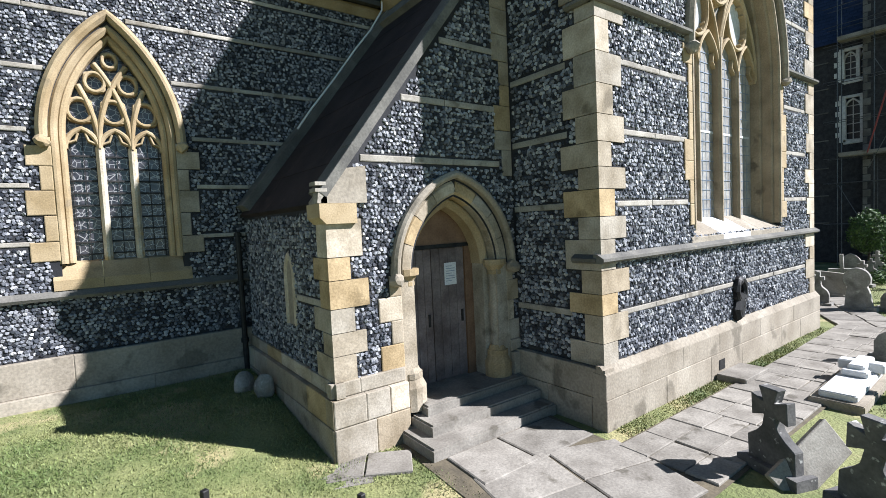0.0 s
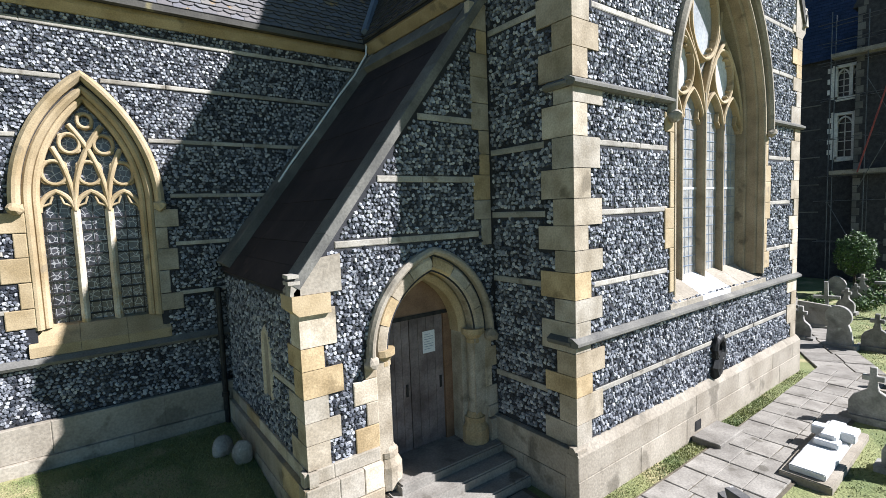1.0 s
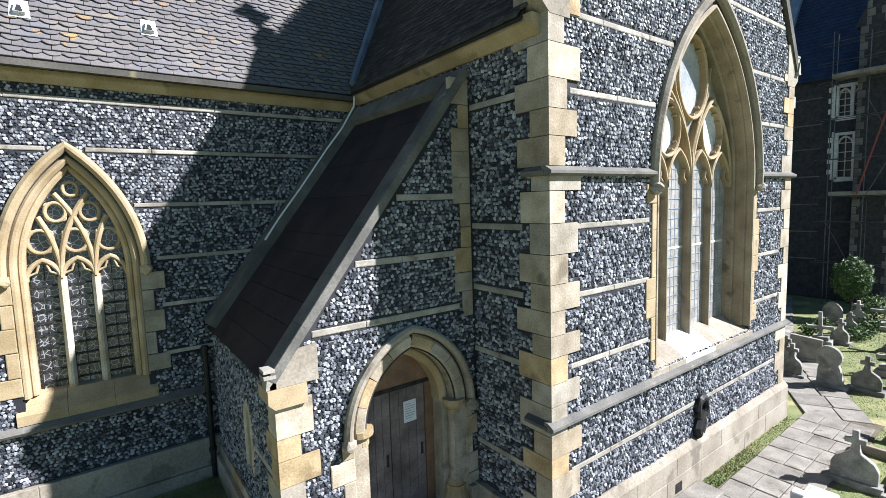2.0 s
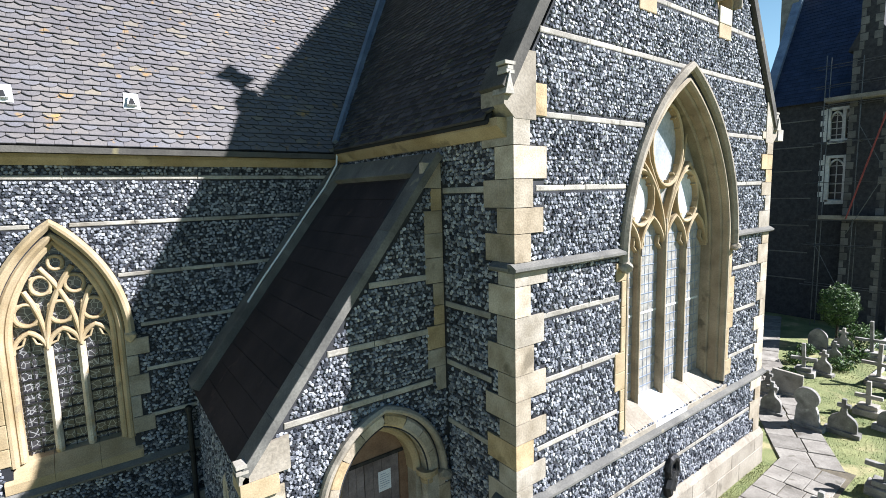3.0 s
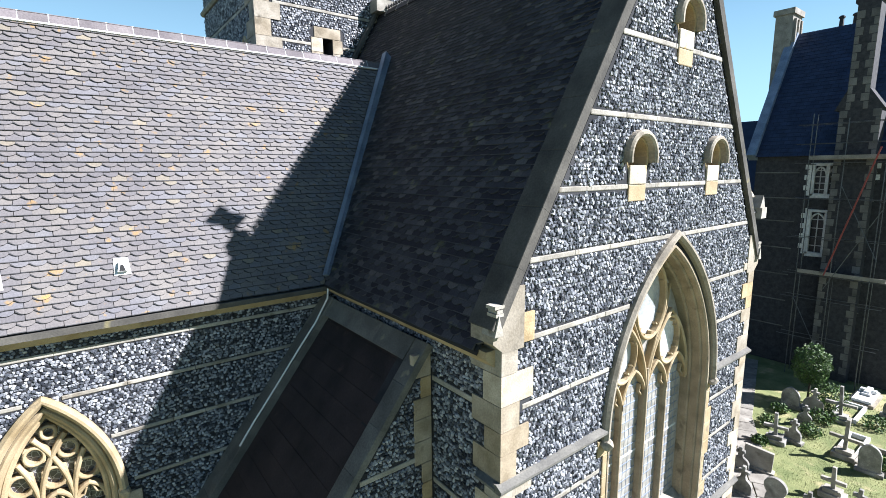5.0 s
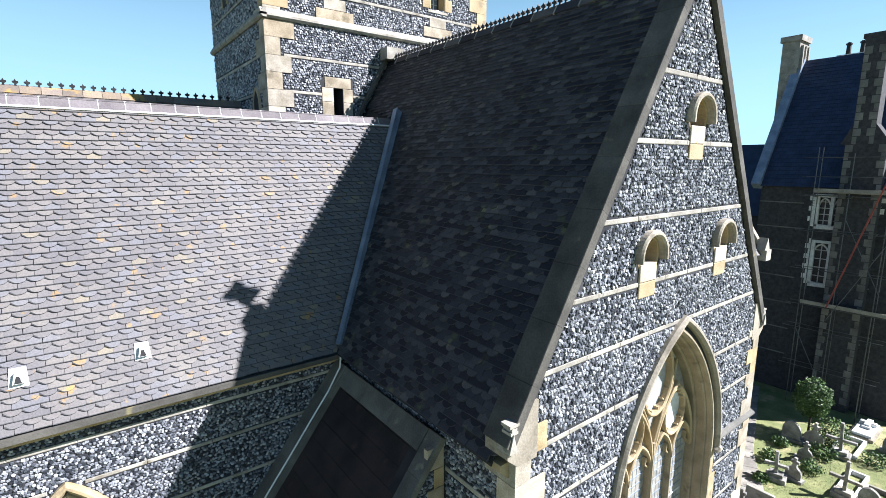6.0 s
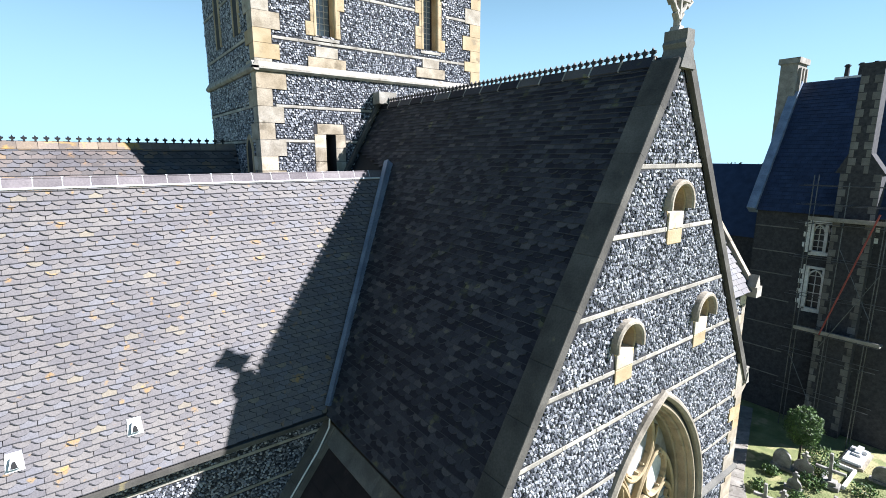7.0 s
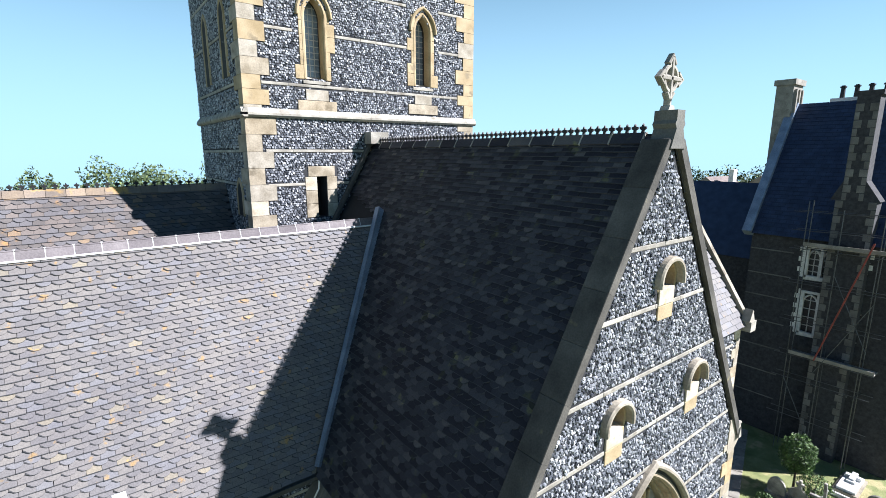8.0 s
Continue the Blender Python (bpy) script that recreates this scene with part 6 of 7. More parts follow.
DARKG = "weathered dark gravestone with a cross head in the grass"
for kind, at, h, wd, turn, mat, label in (
        ("gothic", (19.6, 1.85), 1.05, 0.75, 4, M_GRAVE, "brown pointed gravestone by the path"),
        ("shoulder", (20.0, 1.15), 1.15, 0.8, -3, M_PALE, "pale lichen-blotched gravestone with a wheel head"),
        ("latin", (19.8, 0.15), 1.75, 0.5, 2, M_GRAVE, "tall grey stone cross on a stepped base"),
        ("latin", (16.8, -0.65), 1.65, 0.5, 0, M_PALE, "tall pale stone cross on a stepped base"),
        ("latin", (16.0, 1.25), 1.35, 0.5, 8, M_GRAVE, "grey stone cross crowded among graves"),
        ("shoulder", (16.5, 0.85), 1.05, 0.6, -6, M_GRAVE, DARKG),
        ("slab", (13.5, 1.0), 0.95, 0.95, 10, M_PALE, "leaning pale slab gravestone"),
        ("shoulder", (13.0, 1.35), 1.0, 0.6, 5, M_GRAVE, DARKG),
        ("shoulder", (11.7, 0.80), 1.15, 0.6, 3, M_GRAVE, "dark gravestone with a cross head beside the path"),
        ("keyhole", (11.5, -0.20), 1.35, 0.72, -2, M_GRAVE, "grey round-headed gravestone with a carved cross"),
        ("shoulder", (11.8, -0.92), 1.15, 0.72, 2, M_GRAVE, "grey shouldered gravestone topped by a cross"),
        ("shoulder", (12.9, -1.80), 1.25, 0.85, -4, M_GRAVE, "grey shouldered gravestone topped by a cross"),
        ("latin", (13.8, -1.05), 1.15, 0.5, 0, M_PALE, "small pale cross on steps"),
        ("gothic", (16.3, -1.45), 1.2, 0.68, 3, M_GRAVE, "broad grey headstone with a kerbed plot"),
        ("round", (21.8, -1.2), 0.9, 0.9, 0, M_GRAVE, "squat dark headstone on the grass"),
        ("shoulder", (6.25, -1.95), 1.05, 0.7, 4, M_GRAVE, "dark shouldered gravestone with a cross head and stone kerb"),
        ("shoulder", (4.35, -2.75), 0.95, 0.6, 0, M_GRAVE, DARKG),
        ("pattee", (0.36, -1.96), 0.98, 0.58, -22, M_GRAVESHADE, "mottled gravestone with its shade in the colour, leaning beside the paving"),
        ("pattee", (0.12, -2.84), 0.98, 0.54, -18, M_GRAVESHADE, "mottled gravestone with its shade in the colour and a cross head"),
        ("latin", (9.2, -2.35), 1.2, 0.5, 3, M_GRAVE, "grey stone cross on steps"),
        ("shoulder", (14.6, -2.7), 1.1, 0.7, 3, M_GRAVE, DARKG),
        ("gothic", (18.2, -2.3), 1.1, 0.7, -3, M_GRAVE, "grey pointed headstone on the grass"),
        ("shoulder", (18.3, 1.0), 0.95, 0.55, 10, M_GRAVE, DARKG)):
    stone(kind, at, h * (0.88 if at[0] > 10 else 1.0), wd * (0.9 if at[0] > 10 else 1.0), 0.13, turn, (random.Random(int(at[0] * 100)).uniform(-3, 3), random.Random(int(at[1] * 100)).uniform(-3, 3)), mat, label)
stone("slab", (0.16, -2.14), 0.85, 0.40, 0.09, 52, (24, -54), M_PALE, "broken pale slab leaning against a gravestone", base=False)
kerb(6.3, 7.9, -2.5, -1.6, M_PLINTH, "pale stone kerb round a grassy grave")
kerb(16.4, 18.2, -1.95, -1.0, M_PALE, "white stone kerb round a grave")
kerb(20.0, 21.8, -0.3, 0.55, M_MARBLE, "white stone kerb round a grave")
kerb(17.0, 18.8, -1.0, -0.35, M_MARBLE, "white stone kerb round a grave")


def build_ledgers():
    for x, y, l, w, h, turn in ((4.15, -1.80, 2.2, 0.46, 0.2, 2), (23.0, 0.0, 1.6, 0.7, 0.22, 0)):
        g = thing("ledger_grave", (x, y, 0), "white marble ledger grave with a raised cross on top", "grave", "churchyard graves")
        m = Matrix.Translation((x, y, 0)) @ Matrix.Rotation(radians(turn), 4, 'Z')
        for name, d, z0, z1 in (("base", 0.1, -0.1, h * 0.5), ("slab", 0.0, h * 0.5, h)):
            bm = bmesh.new()
            box(bm, (-l / 2 - d, -w / 2 - d, z0), (l / 2 + d, w / 2 + d, z1), m)
            bmesh.ops.bevel(bm, geom=list(bm.edges), offset=0.015, segments=2, affect='EDGES')
            part(name, bm, M_MARBLE if name == "slab" else M_PLINTH, g)
        bm = bmesh.new()
        for lo, hi in (((0.0, -0.11, h), (0.75, 0.11, h + 0.17)), ((0.30, -0.30, h), (0.52, 0.30, h + 0.16)), ((-0.12, -0.17, h), (0.12, 0.17, h + 0.10))):
            box(bm, lo, hi, m)
        bmesh.ops.bevel(bm, geom=list(bm.edges), offset=0.02, segments=1, affect='EDGES')
        part("cross", bm, M_MARBLE, g)


build_ledgers()


# ---- small things round the church ----
def build_small():
    pq = thing("wall_bracket", (4.2, -0.03, 1.1), "dark weathered carved bracket fixed on the gable wall", "bracket")
    bm = bmesh.new()
    sweep(bm, GABLE, ring(4.28, 1.42, 0.17, 12, 1.3), 0.13, 0.0, 0.12, 0.3, closed=True)
    sweep(bm, GABLE, [(4.28, 1.35), (4.10, 1.08), (4.16, 0.92)], 0.22, 0.0, 0.14, 0.3)
    sweep(bm, GABLE, [(4.28, 1.35), (4.40, 1.1), (4.30, 0.92)], 0.15, 0.0, 0.10, 0.3)
    for v in bm.verts:
        v.co += Vector(noise.noise_vector(v.co * 11)) * 0.03
    part("carving", bm, M_IRON, pq)
    cb = thing("cable", (-1.5, 5.2, 5), "thin pale cable hanging down beside the porch coping", "cable")
    cu = bpy.data.curves.new("cable", 'CURVE')
    cu.dimensions, cu.bevel_depth = '3D', 0.020
    sp = cu.splines.new('POLY')
    pts = [(-0.17, 5.28, 7.98), (-0.24, 5.2, 7.66), (-0.55, 5.18, 7.18), (-0.95, 5.15, 6.70), (-1.5, 5.16, 5.97), (-2.0, 5.14, 5.35), (-2.3, 5.14, 4.94)]
    sp.points.add(len(pts) - 1)
    for p, q in zip(sp.points, pts):
        p.co = (*q, 1)
    cu.materials.append(M_ROPE)
    join(new("wire", cu), cb)
    dp = thing("downpipe", (-3.45, 5.45, 0.4), "dark iron downpipe in the corner by the porch", "downpipe")
    bm = bmesh.new()
    bar(bm, (-3.45, 5.5, 0.3), (-3.45, 5.5, 3.0), 0.05, 10)
    part("pipe", bm, M_IRON, dp)
    for z in (0.9, 2.0, 2.9):
        bm = bmesh.new()
        bar(bm, (-3.45, 5.5, z), (-3.45, 5.5, z + 0.08), 0.07, 10)
        part("collar", bm, M_IRON, dp)
    for x, y, s in ((-3.82, 4.25, 0.2), (-3.58, 3.85, 0.22)):
        st = thing("stone_lump", (x, y, ground_z(x, y)), "rounded weathered stone lying in the shade by the wall", "stone", "loose stones")
        bm = bmesh.new()
        bmesh.ops.create_icosphere(bm, subdivisions=3, radius=s, matrix=Matrix.Translation((x, y, ground_z(x, y) + s * 0.45)) @ Matrix.Diagonal((0.8, 0.55, 1.0, 1)))
        for v in bm.verts:
            v.co += Vector(noise.noise_vector(v.co * 5)) * 0.05
        part("body", bm, M_GRAVE, st)
    for x, y, h in ((-4.92, 1.28, 0.36), (-3.55, 0.52, 0.16)):
        ps = thing("marker_post", (x, y, ground_z(x, y)), "short dark wooden marker post in the lawn", "post", "marker posts")
        bm = bmesh.new()
        z = ground_z(x, y)
        box(bm, (-0.035, -0.035, z - 0.1), (0.035, 0.035, z + h), Matrix.Translation((x, y, 0)) @ Matrix.Rotation(radians(20), 4, 'Z'))
        bmesh.ops.bevel(bm, geom=list(bm.edges), offset=0.008, segments=1, affect='EDGES')
        part("stake", bm, M_IRON, ps)


build_small()


# ---- plants ----
def leaves(name, parent, centre, radii, n, size, seed, material, shell=0.55, lumps=3.0, depth=0.35):
    """A crown of many small leaves with an uneven outline."""
    g = np.random.default_rng(seed)
    d = g.normal(size=(n, 3))
    d /= np.linalg.norm(d, axis=1)[:, None]
    rad = shell + (1 - shell) * g.random(n) ** 0.5
    lump = np.array([1 + depth * noise.noise((v[0] * lumps, v[1] * lumps, v[2] * lumps + seed)) for v in d])
    c = d * (rad * lump)[:, None] * np.array(radii) + np.array(centre)
    a = g.normal(size=(n, 3))
    a /= np.linalg.norm(a, axis=1)[:, None]
    b = np.cross(a, d + 0.6 * g.normal(size=(n, 3)))
    b /= np.linalg.norm(b, axis=1)[:, None]
    s = size * g.uniform(0.6, 1.3, (n, 1))
    V = np.stack([c - a * s, c + b * s * 0.5, c + a * s, c - b * s * 0.5], 1).reshape(-1, 3)
    F = np.arange(4 * n).reshape(-1, 4)
    return raw(name, V.tolist(), F.tolist(), material, parent)


def build_shrubs():
    for x, y, z, r, n, nm in ((20.75, 1.55, 1.75, (0.70, 0.72, 0.92), 6500, "clipped green bush on a short trunk among the graves"), (20.6, 0.75, 0.55, (0.7, 0.7, 0.65), 1800, "low leafy shrub beside the bush")):
        s = thing("shrub", (x, y, 0), nm, "shrub", "churchyard shrubs")
        bm = bmesh.new()
        bar(bm, (x, y, -0.1), (x, y, z), 0.06, 7, 0.03)
        for k in range(5):
            a = k * 1.26
            bar(bm, (x, y, z * 0.5), (x + r[0] * 0.6 * math.cos(a), y + r[1] * 0.6 * math.sin(a), z + 0.2), 0.025, 5, 0.01)
        part("trunk", bm, M_BARK, s)
        leaves("crown", s, (x, y, z), r, n, 0.05, int(x * 10), M_LEAF, 0.55, 3.0, 0.25)
    for x, y, r in ((17.2, 1.9, 0.4), (17.6, 0.6, 0.45), (18.8, 2.0, 0.35), (19.2, 0.6, 0.5), (16.9, -1.9, 0.45), (20.2, -0.9, 0.5), (15.4, 1.6, 0.3)):
        s = thing("low_plant", (x, y, 0), "low leafy plants growing between gravestones", "plant", "grave plants")
        leaves("crown", s, (x, y, r * 0.45), (r, r, r * 0.6), 420, 0.06, int(x * 31), M_LEAF, 0.3)


build_shrubs()


def build_grass():
    g = np.random.default_rng(5)
    spots = []
    for x0, x1, y0, y1, n in ((-8.5, -2.5, 0.2, 5.4, 60000), (-3.2, -2.4, -1.5, 1.2, 2000), (0.0, 8.6, -0.42, -0.13, 9000), (3.0, 24, -4.0, -1.75, 26000), (10, 23, -1.8, 1.6, 20000)):
        spots.append(np.stack([g.uniform(x0, x1, n), g.uniform(y0, y1, n)], 1))
    p = np.concatenate(spots)
    dens = np.array([noise.noise((x * 1.3, y * 1.3, 3.0)) for x, y in p])
    p = p[dens > g.uniform(-0.75, 0.15, len(p))]
    n = len(p)
    z = np.array([ground_z(x, y) for x, y in p]) - 0.02
    a = g.uniform(0, math.tau, n)
    h = g.uniform(0.015, 0.048, n)
    w = g.uniform(0.005, 0.011, n)
    lean = g.normal(0, 0.02, (n, 2))
    dx, dy = np.cos(a) * w, np.sin(a) * w
    V = np.stack([np.stack([p[:, 0] - dx, p[:, 1] - dy, z], 1), np.stack([p[:, 0] + dx, p[:, 1] + dy, z], 1), np.stack([p[:, 0] + lean[:, 0], p[:, 1] + lean[:, 1], z + h], 1)], 1).reshape(-1, 3)
    F = np.arange(3 * n).reshape(-1, 3)
    tagged(raw("grass_tufts", V.tolist(), F.tolist(), M_BLADE), "short mown grass blades with dry tips", "grass", kind="stuff")


build_grass()


# ---- the dark building behind the churchyard ----
BX, BY0, BY1, BE, BR = 24.9, -0.9, 6.0, 11.05, 17.8
FB = Face((BX, 0, 0), (0, -1, 0), (-1, 0, 0))


def build_hall():
    b = thing("school_building", (28, 2.5, 0), "tall dark flint building with a blue slate roof and chimneys", "building")
    wins = [(-2.85, 9.0, 0.62, 1.55), (-2.7, 6.05, 0.72, 2.2), (-1.55, 9.55, 0.34, 1.2)]
    holes = [[(u - w, v), (u + w, v), (u + w, v + h), (u - w, v + h)] for u, v, w, h in wins]
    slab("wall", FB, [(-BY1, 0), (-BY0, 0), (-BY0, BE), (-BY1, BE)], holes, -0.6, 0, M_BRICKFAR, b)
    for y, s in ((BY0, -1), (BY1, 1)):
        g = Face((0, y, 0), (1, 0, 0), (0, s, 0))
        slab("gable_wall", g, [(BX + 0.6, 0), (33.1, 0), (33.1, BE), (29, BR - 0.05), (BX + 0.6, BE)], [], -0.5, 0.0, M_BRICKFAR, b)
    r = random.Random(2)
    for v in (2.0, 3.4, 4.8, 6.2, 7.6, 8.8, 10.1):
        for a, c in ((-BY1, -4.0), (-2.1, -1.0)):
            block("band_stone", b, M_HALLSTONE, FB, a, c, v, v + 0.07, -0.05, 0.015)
    roof = slope_face((BX - 0.25, BY0, BE - 0.1), (0, 1, 0), (29.0 - BX + 0.25, 0, BR - BE + 0.1))
    L = math.hypot(29.0 - BX + 0.25, BR - BE + 0.1)
    rr = raw("roof", [roof.p(0, 0), roof.p(BY1 - BY0, 0), roof.p(BY1 - BY0, L), roof.p(0, L), (33.3, BY1, BE), (33.3, BY0, BE)], [(0, 1, 2, 3), (3, 2, 4, 5)], M_DARK, b)
    V, F = [], []
    nrow = 34
    for i in range(nrow):
        n = 22
        for j in range(n):
            k = len(V)
            u0 = (BY1 - BY0) * (j + 0.5 * (i % 2)) / n
            u1 = min(BY1 - BY0, u0 + (BY1 - BY0) / n * 0.97)
            v0, v1 = L * i / nrow, L * (i + 1.15) / nrow
            V += [roof.p(u0, v0, 0.035), roof.p(u1, v0, 0.035), roof.p(u1, v1, 0.012), roof.p(u0, v1, 0.012), roof.p(u0, v0, 0.0), roof.p(u1, v0, 0.0)]
            F += [(k, k + 1, k + 2, k + 3), (k + 4, k + 5, k + 1, k)]
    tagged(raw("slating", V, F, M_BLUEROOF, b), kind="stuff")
    for i in range(8):
        block("parapet_coping", b, M_LEAD, roof, BY1 - BY0 - 0.05, BY1 - BY0 + 0.4, i * L / 8, (i + 1) * L / 8, -0.3, 0.22)
    # end chimney on the gable
    bm = bmesh.new()
    box(bm, (28.3, BY1 + 0.1, 14.5), (29.7, BY1 + 0.95, 19.0))
    box(bm, (28.2, BY1, 18.85), (29.8, BY1 + 1.05, 19.15))
    for k in range(3):
        box(bm, (28.45 + k * 0.45, BY1 - 0.04, 16.6), (28.6 + k * 0.45, BY1 + 0.1, 18.6))
    part("end_chimney", bm, M_PAVE, b, "weathered gable chimney stack")
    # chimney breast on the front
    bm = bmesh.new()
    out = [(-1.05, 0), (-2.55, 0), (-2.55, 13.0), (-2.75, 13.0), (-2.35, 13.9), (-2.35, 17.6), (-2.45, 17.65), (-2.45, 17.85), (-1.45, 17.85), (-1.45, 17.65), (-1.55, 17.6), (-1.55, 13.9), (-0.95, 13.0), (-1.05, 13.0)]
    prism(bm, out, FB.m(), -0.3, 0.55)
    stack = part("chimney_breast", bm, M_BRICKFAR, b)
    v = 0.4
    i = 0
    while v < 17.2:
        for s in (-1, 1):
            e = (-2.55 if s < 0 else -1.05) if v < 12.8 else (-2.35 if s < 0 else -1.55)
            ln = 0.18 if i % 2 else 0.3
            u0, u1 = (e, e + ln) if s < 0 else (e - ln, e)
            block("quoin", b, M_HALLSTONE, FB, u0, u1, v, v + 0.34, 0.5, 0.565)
        v += 0.36
        i += 1
    bm = bmesh.new()
    box(bm, (30.6, -1.0, 16.8), (31.6, 5.0, 18.15))
    bk = part("rear_chimney", bm, M_HOUSE, b, "long pale chimney stack behind the ridge")
    for k in range(7):
        bm = bmesh.new()
        y = 4.6 - k * 0.62
        bar(bm, (31.1, y, 18.15), (31.1, y, 18.85), 0.13, 8, 0.10)
        bar(bm, (31.1, y, 18.72), (31.1, y, 18.8), 0.16, 8)
        part("chimney_pot", bm, M_IRON, bk)
    # windows with stone surrounds
    for u, v, w, h in wins:
        bm = bmesh.new()
        sweep(bm, FB, [(u - w, v), (u - w, v + h), (u + w, v + h), (u + w, v), (u - w, v)], 0.26, -0.1, 0.03, 0.1)
        wn_ = part("window", bm, M_HOUSE, b, "stone-framed two-light window")
        v2, i = v, 0
        bm = bmesh.new()
        for k in range(-1, 2):
            if w < 0.5 and k:
                continue
            box(bm, (u + k * w * 0.98 - 0.07, -0.2, v), (u + k * w * 0.98 + 0.07, 0.02, v + h), FB.m())
        while v2 < v + h:
            for s in (-1, 1):
                ln = 0.30 if i % 2 else 0.16
                e0, e1 = sorted((u + s * (w + 0.05), u + s * (w + ln)))
                box(bm, (e0, -0.05, v2), (e1, 0.026, v2 + 0.24), FB.m())
            v2 += 0.26
            i += 1
        part("surround", bm, M_HOUSE, wn_)
        bm = bmesh.new()
        hw = w / 2
        for c in ((u - hw, u + hw) if w > 0.5 else (u,)):
            q = hw if w > 0.5 else w
            sweep(bm, FB, [(c - q + 0.05, v + h - 0.02)] + pointed(c, v + h - 0.55, q - 0.06, 0.42, 5) + [(c + q - 0.05, v + h - 0.02)], 0.08, -0.18, -0.04, 0.2)
            for k in range(1, 5):
                box(bm, (c - q, -0.17, v + h * k / 5 - 0.02), (c + q, -0.14, v + h * k / 5 + 0.02), FB.m())
            box(bm, (c - 0.02, -0.17, v), (c + 0.02, -0.14, v + h), FB.m())
        part("glazing_grid", bm, M_HOUSE, wn_)
        slab("pane", FB, [(u - w, v), (u + w, v), (u + w, v + h), (u - w, v + h)], [], -0.24, -0.22, M_GLASS_DARK, wn_)
    # lower wing to the rear
    c = thing("rear_wing", (30, 9, 0), "lower dark wing with a blue slate roof", "building")
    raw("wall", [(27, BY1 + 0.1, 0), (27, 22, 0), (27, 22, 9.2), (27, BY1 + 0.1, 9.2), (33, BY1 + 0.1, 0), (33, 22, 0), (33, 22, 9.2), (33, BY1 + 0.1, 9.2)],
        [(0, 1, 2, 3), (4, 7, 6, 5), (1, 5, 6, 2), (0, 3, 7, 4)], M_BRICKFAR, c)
    raw("roof", [(26.8, BY1 + 0.1, 9.1), (26.8, 22, 9.1), (30, 22, 13.3), (30, BY1 + 0.1, 13.3), (33.2, BY1 + 0.1, 9.1), (33.2, 22, 9.1)], [(0, 1, 2, 3), (3, 2, 5, 4), (0, 3, 4), (1, 5, 2)], M_BLUEROOF, c)


build_hall()


def build_scaffold():
    s = thing("scaffold", (24, 1.5, 0), "grey tube scaffold with boards before the building", "scaffold")
    ys = [3.35, 2.0, 0.55]
    tops = [12.9, 12.6, 12.9]
    for x in (23.7, 24.35):
        for y, top in zip(ys, tops):
            bm = bmesh.new()
            bar(bm, (x, y, -0.1), (x + 0.04, y, top), 0.02, 7)
            part("standard", bm, M_STEEL, s)
        for z in (2.0, 4.0, 5.2, 7.0, 8.9, 10.6, 11.5, 12.4):
            bm = bmesh.new()
            bar(bm, (x, 3.9, z), (x, 0.0, z + 0.02), 0.017, 6)
            part("ledger_tube", bm, M_STEEL, s)
    for z in (4.0, 8.9, 10.6):
        for y in ys:
            bm = bmesh.new()
            bar(bm, (23.5, y, z - 0.06), (24.8, y, z - 0.06), 0.017, 6)
            part("transom_tube", bm, M_STEEL, s)
    for z, y0, y1 in ((5.25, 3.3, 0.0), (10.75, 3.35, 0.0)):
        for k in range(3):
            bm = bmesh.new()
            box(bm, (23.72 + k * 0.22, y1, z), (23.92 + k * 0.22, y0, z + 0.04))
            part("board", bm, M_PAVE, s)
        bm = bmesh.new()
        box(bm, (23.66, y1, z + 0.04), (23.69, y0, z + 0.2))
        part("toe_board", bm, M_PAVE, s)
    for a, b in (((23.66, 3.35, 4.0), (23.66, 2.0, 1.2)), ((23.66, 2.0, 9.6), (23.66, 0.4, 6.2)), ((23.66, 2.2, 4.6), (23.66, 0.4, 8.6))):
        bm = bmesh.new()
        bar(bm, a, b, 0.016, 6)
        part("brace", bm, M_STEEL, s)
    h = thing("rubbish_chute", (23.4, 1.4, 5.4), "red chute slanting down the scaffold", "chute")
    n = 9
    for i in range(n):
        a = Vector((23.5, 2.2, 5.3)).lerp(Vector((23.5, 0.75, 11.2)), i / n)
        b = Vector((23.5, 2.2, 5.3)).lerp(Vector((23.5, 0.75, 11.2)), (i + 1.1) / n)
        bm = bmesh.new()
        bar(bm, a, b, 0.03, 8, 0.04)
        part("chute_section", bm, M_RED, h)


build_scaffold()


# ---- distance ----
def far_z(x, y):
    return -0.055 * max(0.0, math.hypot(x, y) - 70)


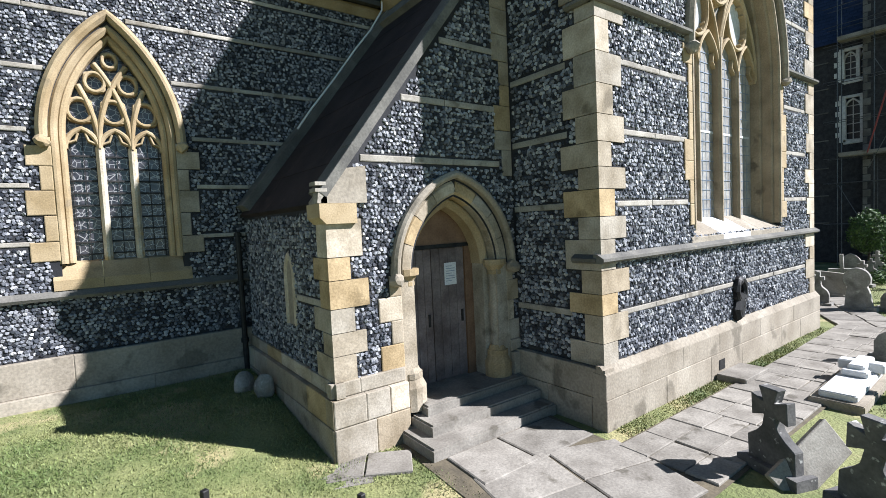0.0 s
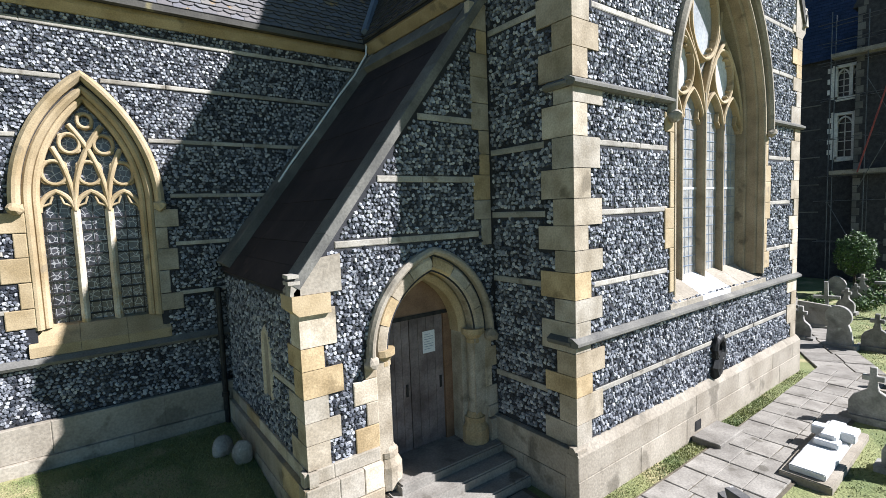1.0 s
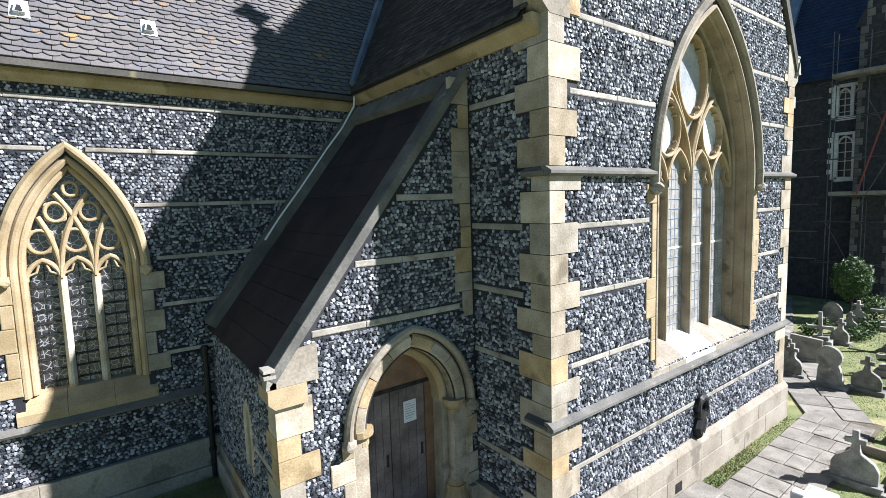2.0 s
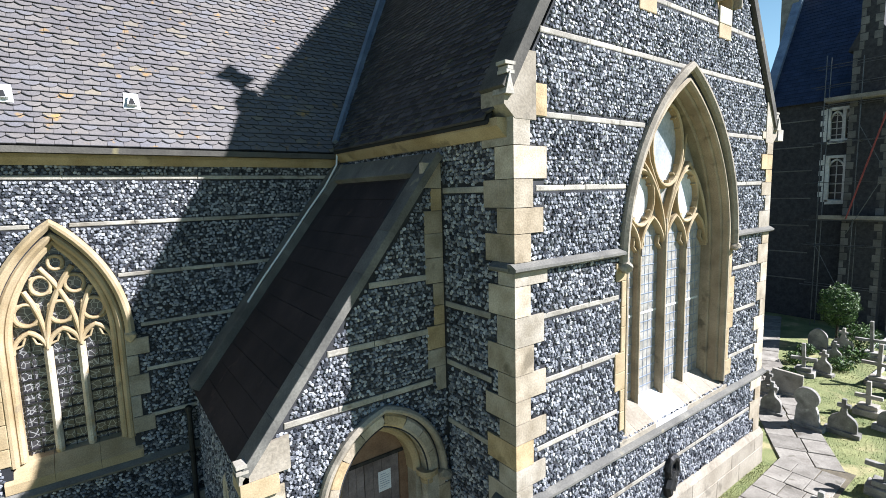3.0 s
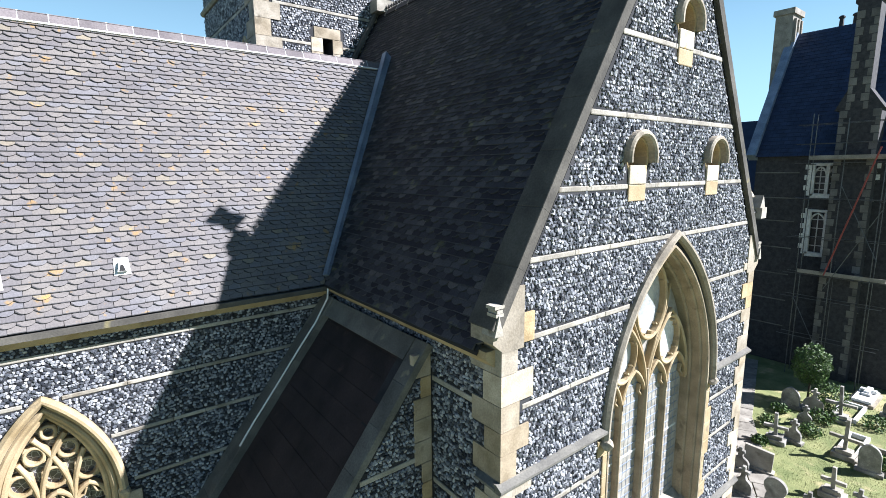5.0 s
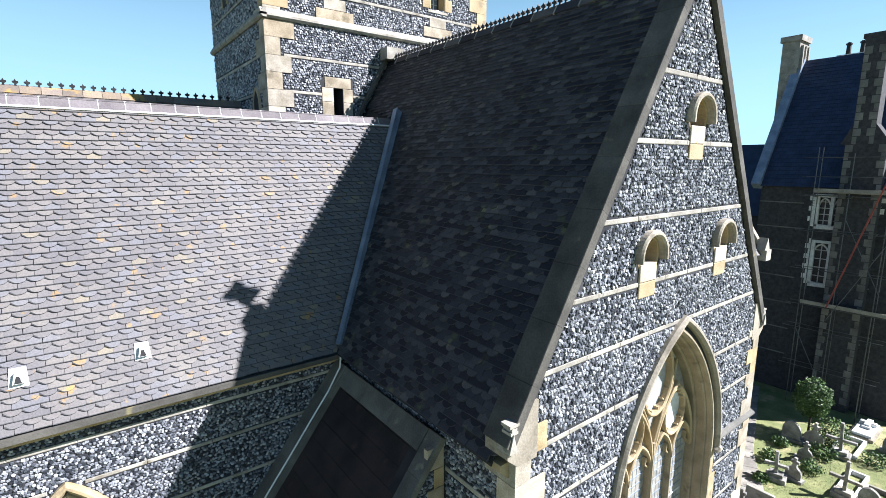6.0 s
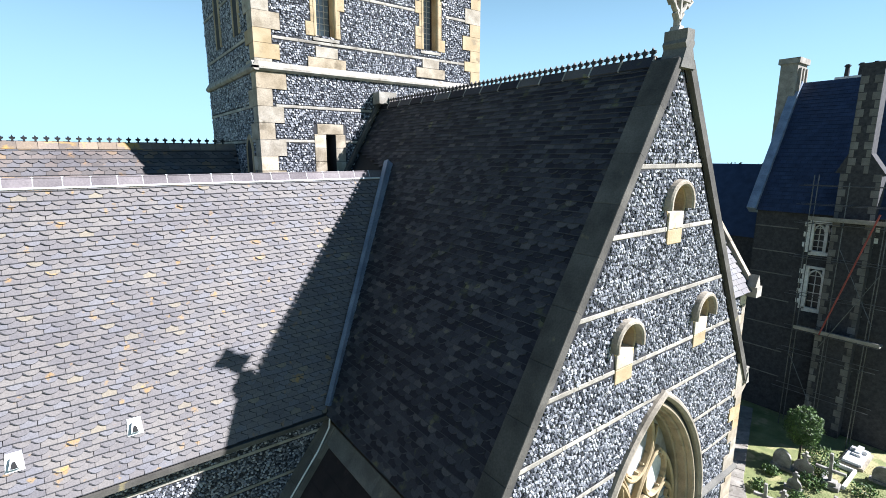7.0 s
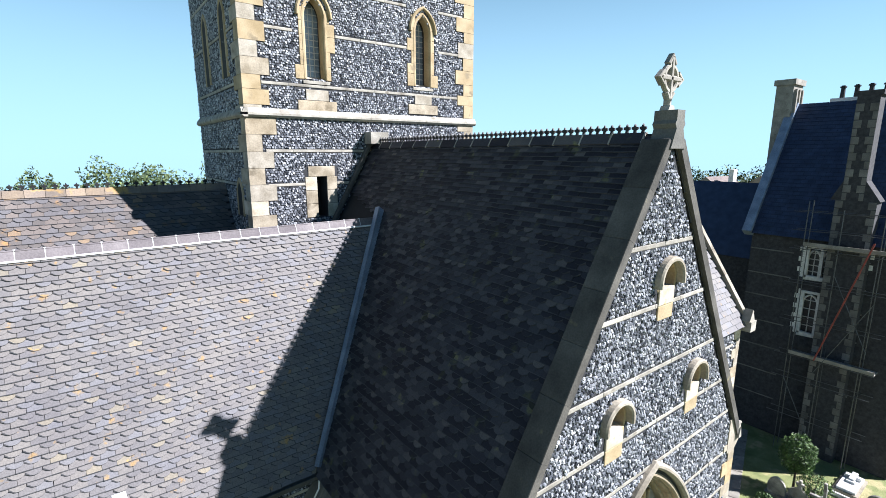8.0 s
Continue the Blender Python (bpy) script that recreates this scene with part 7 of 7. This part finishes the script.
def build_far():
    r = random.Random(12)
    spots = []
    for k in range(17):
        ang = radians(-11.5 + k * 1.75 + r.uniform(-0.8, 0.8))
        d = r.uniform(120, 175)
        spots.append((-4 + d * math.sin(ang), -4 + d * math.cos(ang), r.uniform(9, 15) + (3.5 if k in (8, 9, 10, 13, 14) else 0), r.uniform(4.5, 8.0)))
    for k in range(9):
        ang = radians(62 + k * 1.7)
        spots.append((-4 + 140 * math.sin(ang), -4 + 140 * math.cos(ang), r.uniform(13, 17), r.uniform(5, 8)))
    for i, (x, y, h, w) in enumerate(spots):
        t = thing("tree", (x, y, far_z(x, y)), "leafy broad tree on the far side of the town", "tree", "distant trees")
        z = far_z(x, y)
        bm = bmesh.new()
        bar(bm, (x, y, z - 0.5), (x, y, z + h * 0.55), 0.4, 7, 0.2)
        for k in range(5):
            a = k * 1.26 + i
            bar(bm, (x, y, z + h * 0.35), (x + w * 0.4 * math.cos(a), y + w * 0.4 * math.sin(a), z + h * 0.68), 0.16, 5, 0.05)
        part("trunk", bm, M_BARK, t)
        leaves("crown", t, (x, y, z + h * 0.62), (w, w, h * 0.42), 1500, 0.42, 100 + i, M_FARLEAF, 0.5, 2.2, 0.6)
    for i, (ang, d, w, dep, h) in enumerate(((-9.8, 150, 9, 8, 7.5), (-7.6, 165, 8, 8, 8.0), (-3.6, 170, 10, 8, 8.5), (-12.5, 150, 10, 8, 8.0), (67.0, 120, 12, 8, 12.0), (71.0, 118, 12, 8, 12.4))):
        x, y = -4 + d * math.sin(radians(ang)), -4 + d * math.cos(radians(ang))
        z = far_z(x, y)
        hs = thing("house", (x, y, z), "pale rendered house with a pitched roof in the distance", "house", "distant houses")
        m = Matrix.Translation((x, y, z)) @ Matrix.Rotation(radians(20 * i), 4, 'Z')
        bm = bmesh.new()
        box(bm, (-w / 2, -dep / 2, -1), (w / 2, dep / 2, h * 0.7), m)
        part("wall", bm, M_HOUSE, hs)
        bm = bmesh.new()
        prism(bm, [(-w / 2 - 0.3, h * 0.68), (w / 2 + 0.3, h * 0.68), (0, h * 1.05)], m, -dep / 2 - 0.3, dep / 2 + 0.3)
        roof = part("roof", bm, M_FARROOF, hs)
        bm = bmesh.new()
        box(bm, (-w * 0.3, -0.6, h * 0.8), (-w * 0.3 + 1.0, 0.6, h * 1.18), m)
        part("chimney", bm, M_HOUSE, roof)
        for k in (-1, 1):
            for lv in (0.15, 0.42):
                bm = bmesh.new()
                box(bm, (k * w * 0.25 - 0.5, -dep / 2 - 0.04, h * lv), (k * w * 0.25 + 0.5, -dep / 2 + 0.02, h * lv + 1.3), m)
                part("window", bm, M_GLASS_DARK, hs)


build_far()
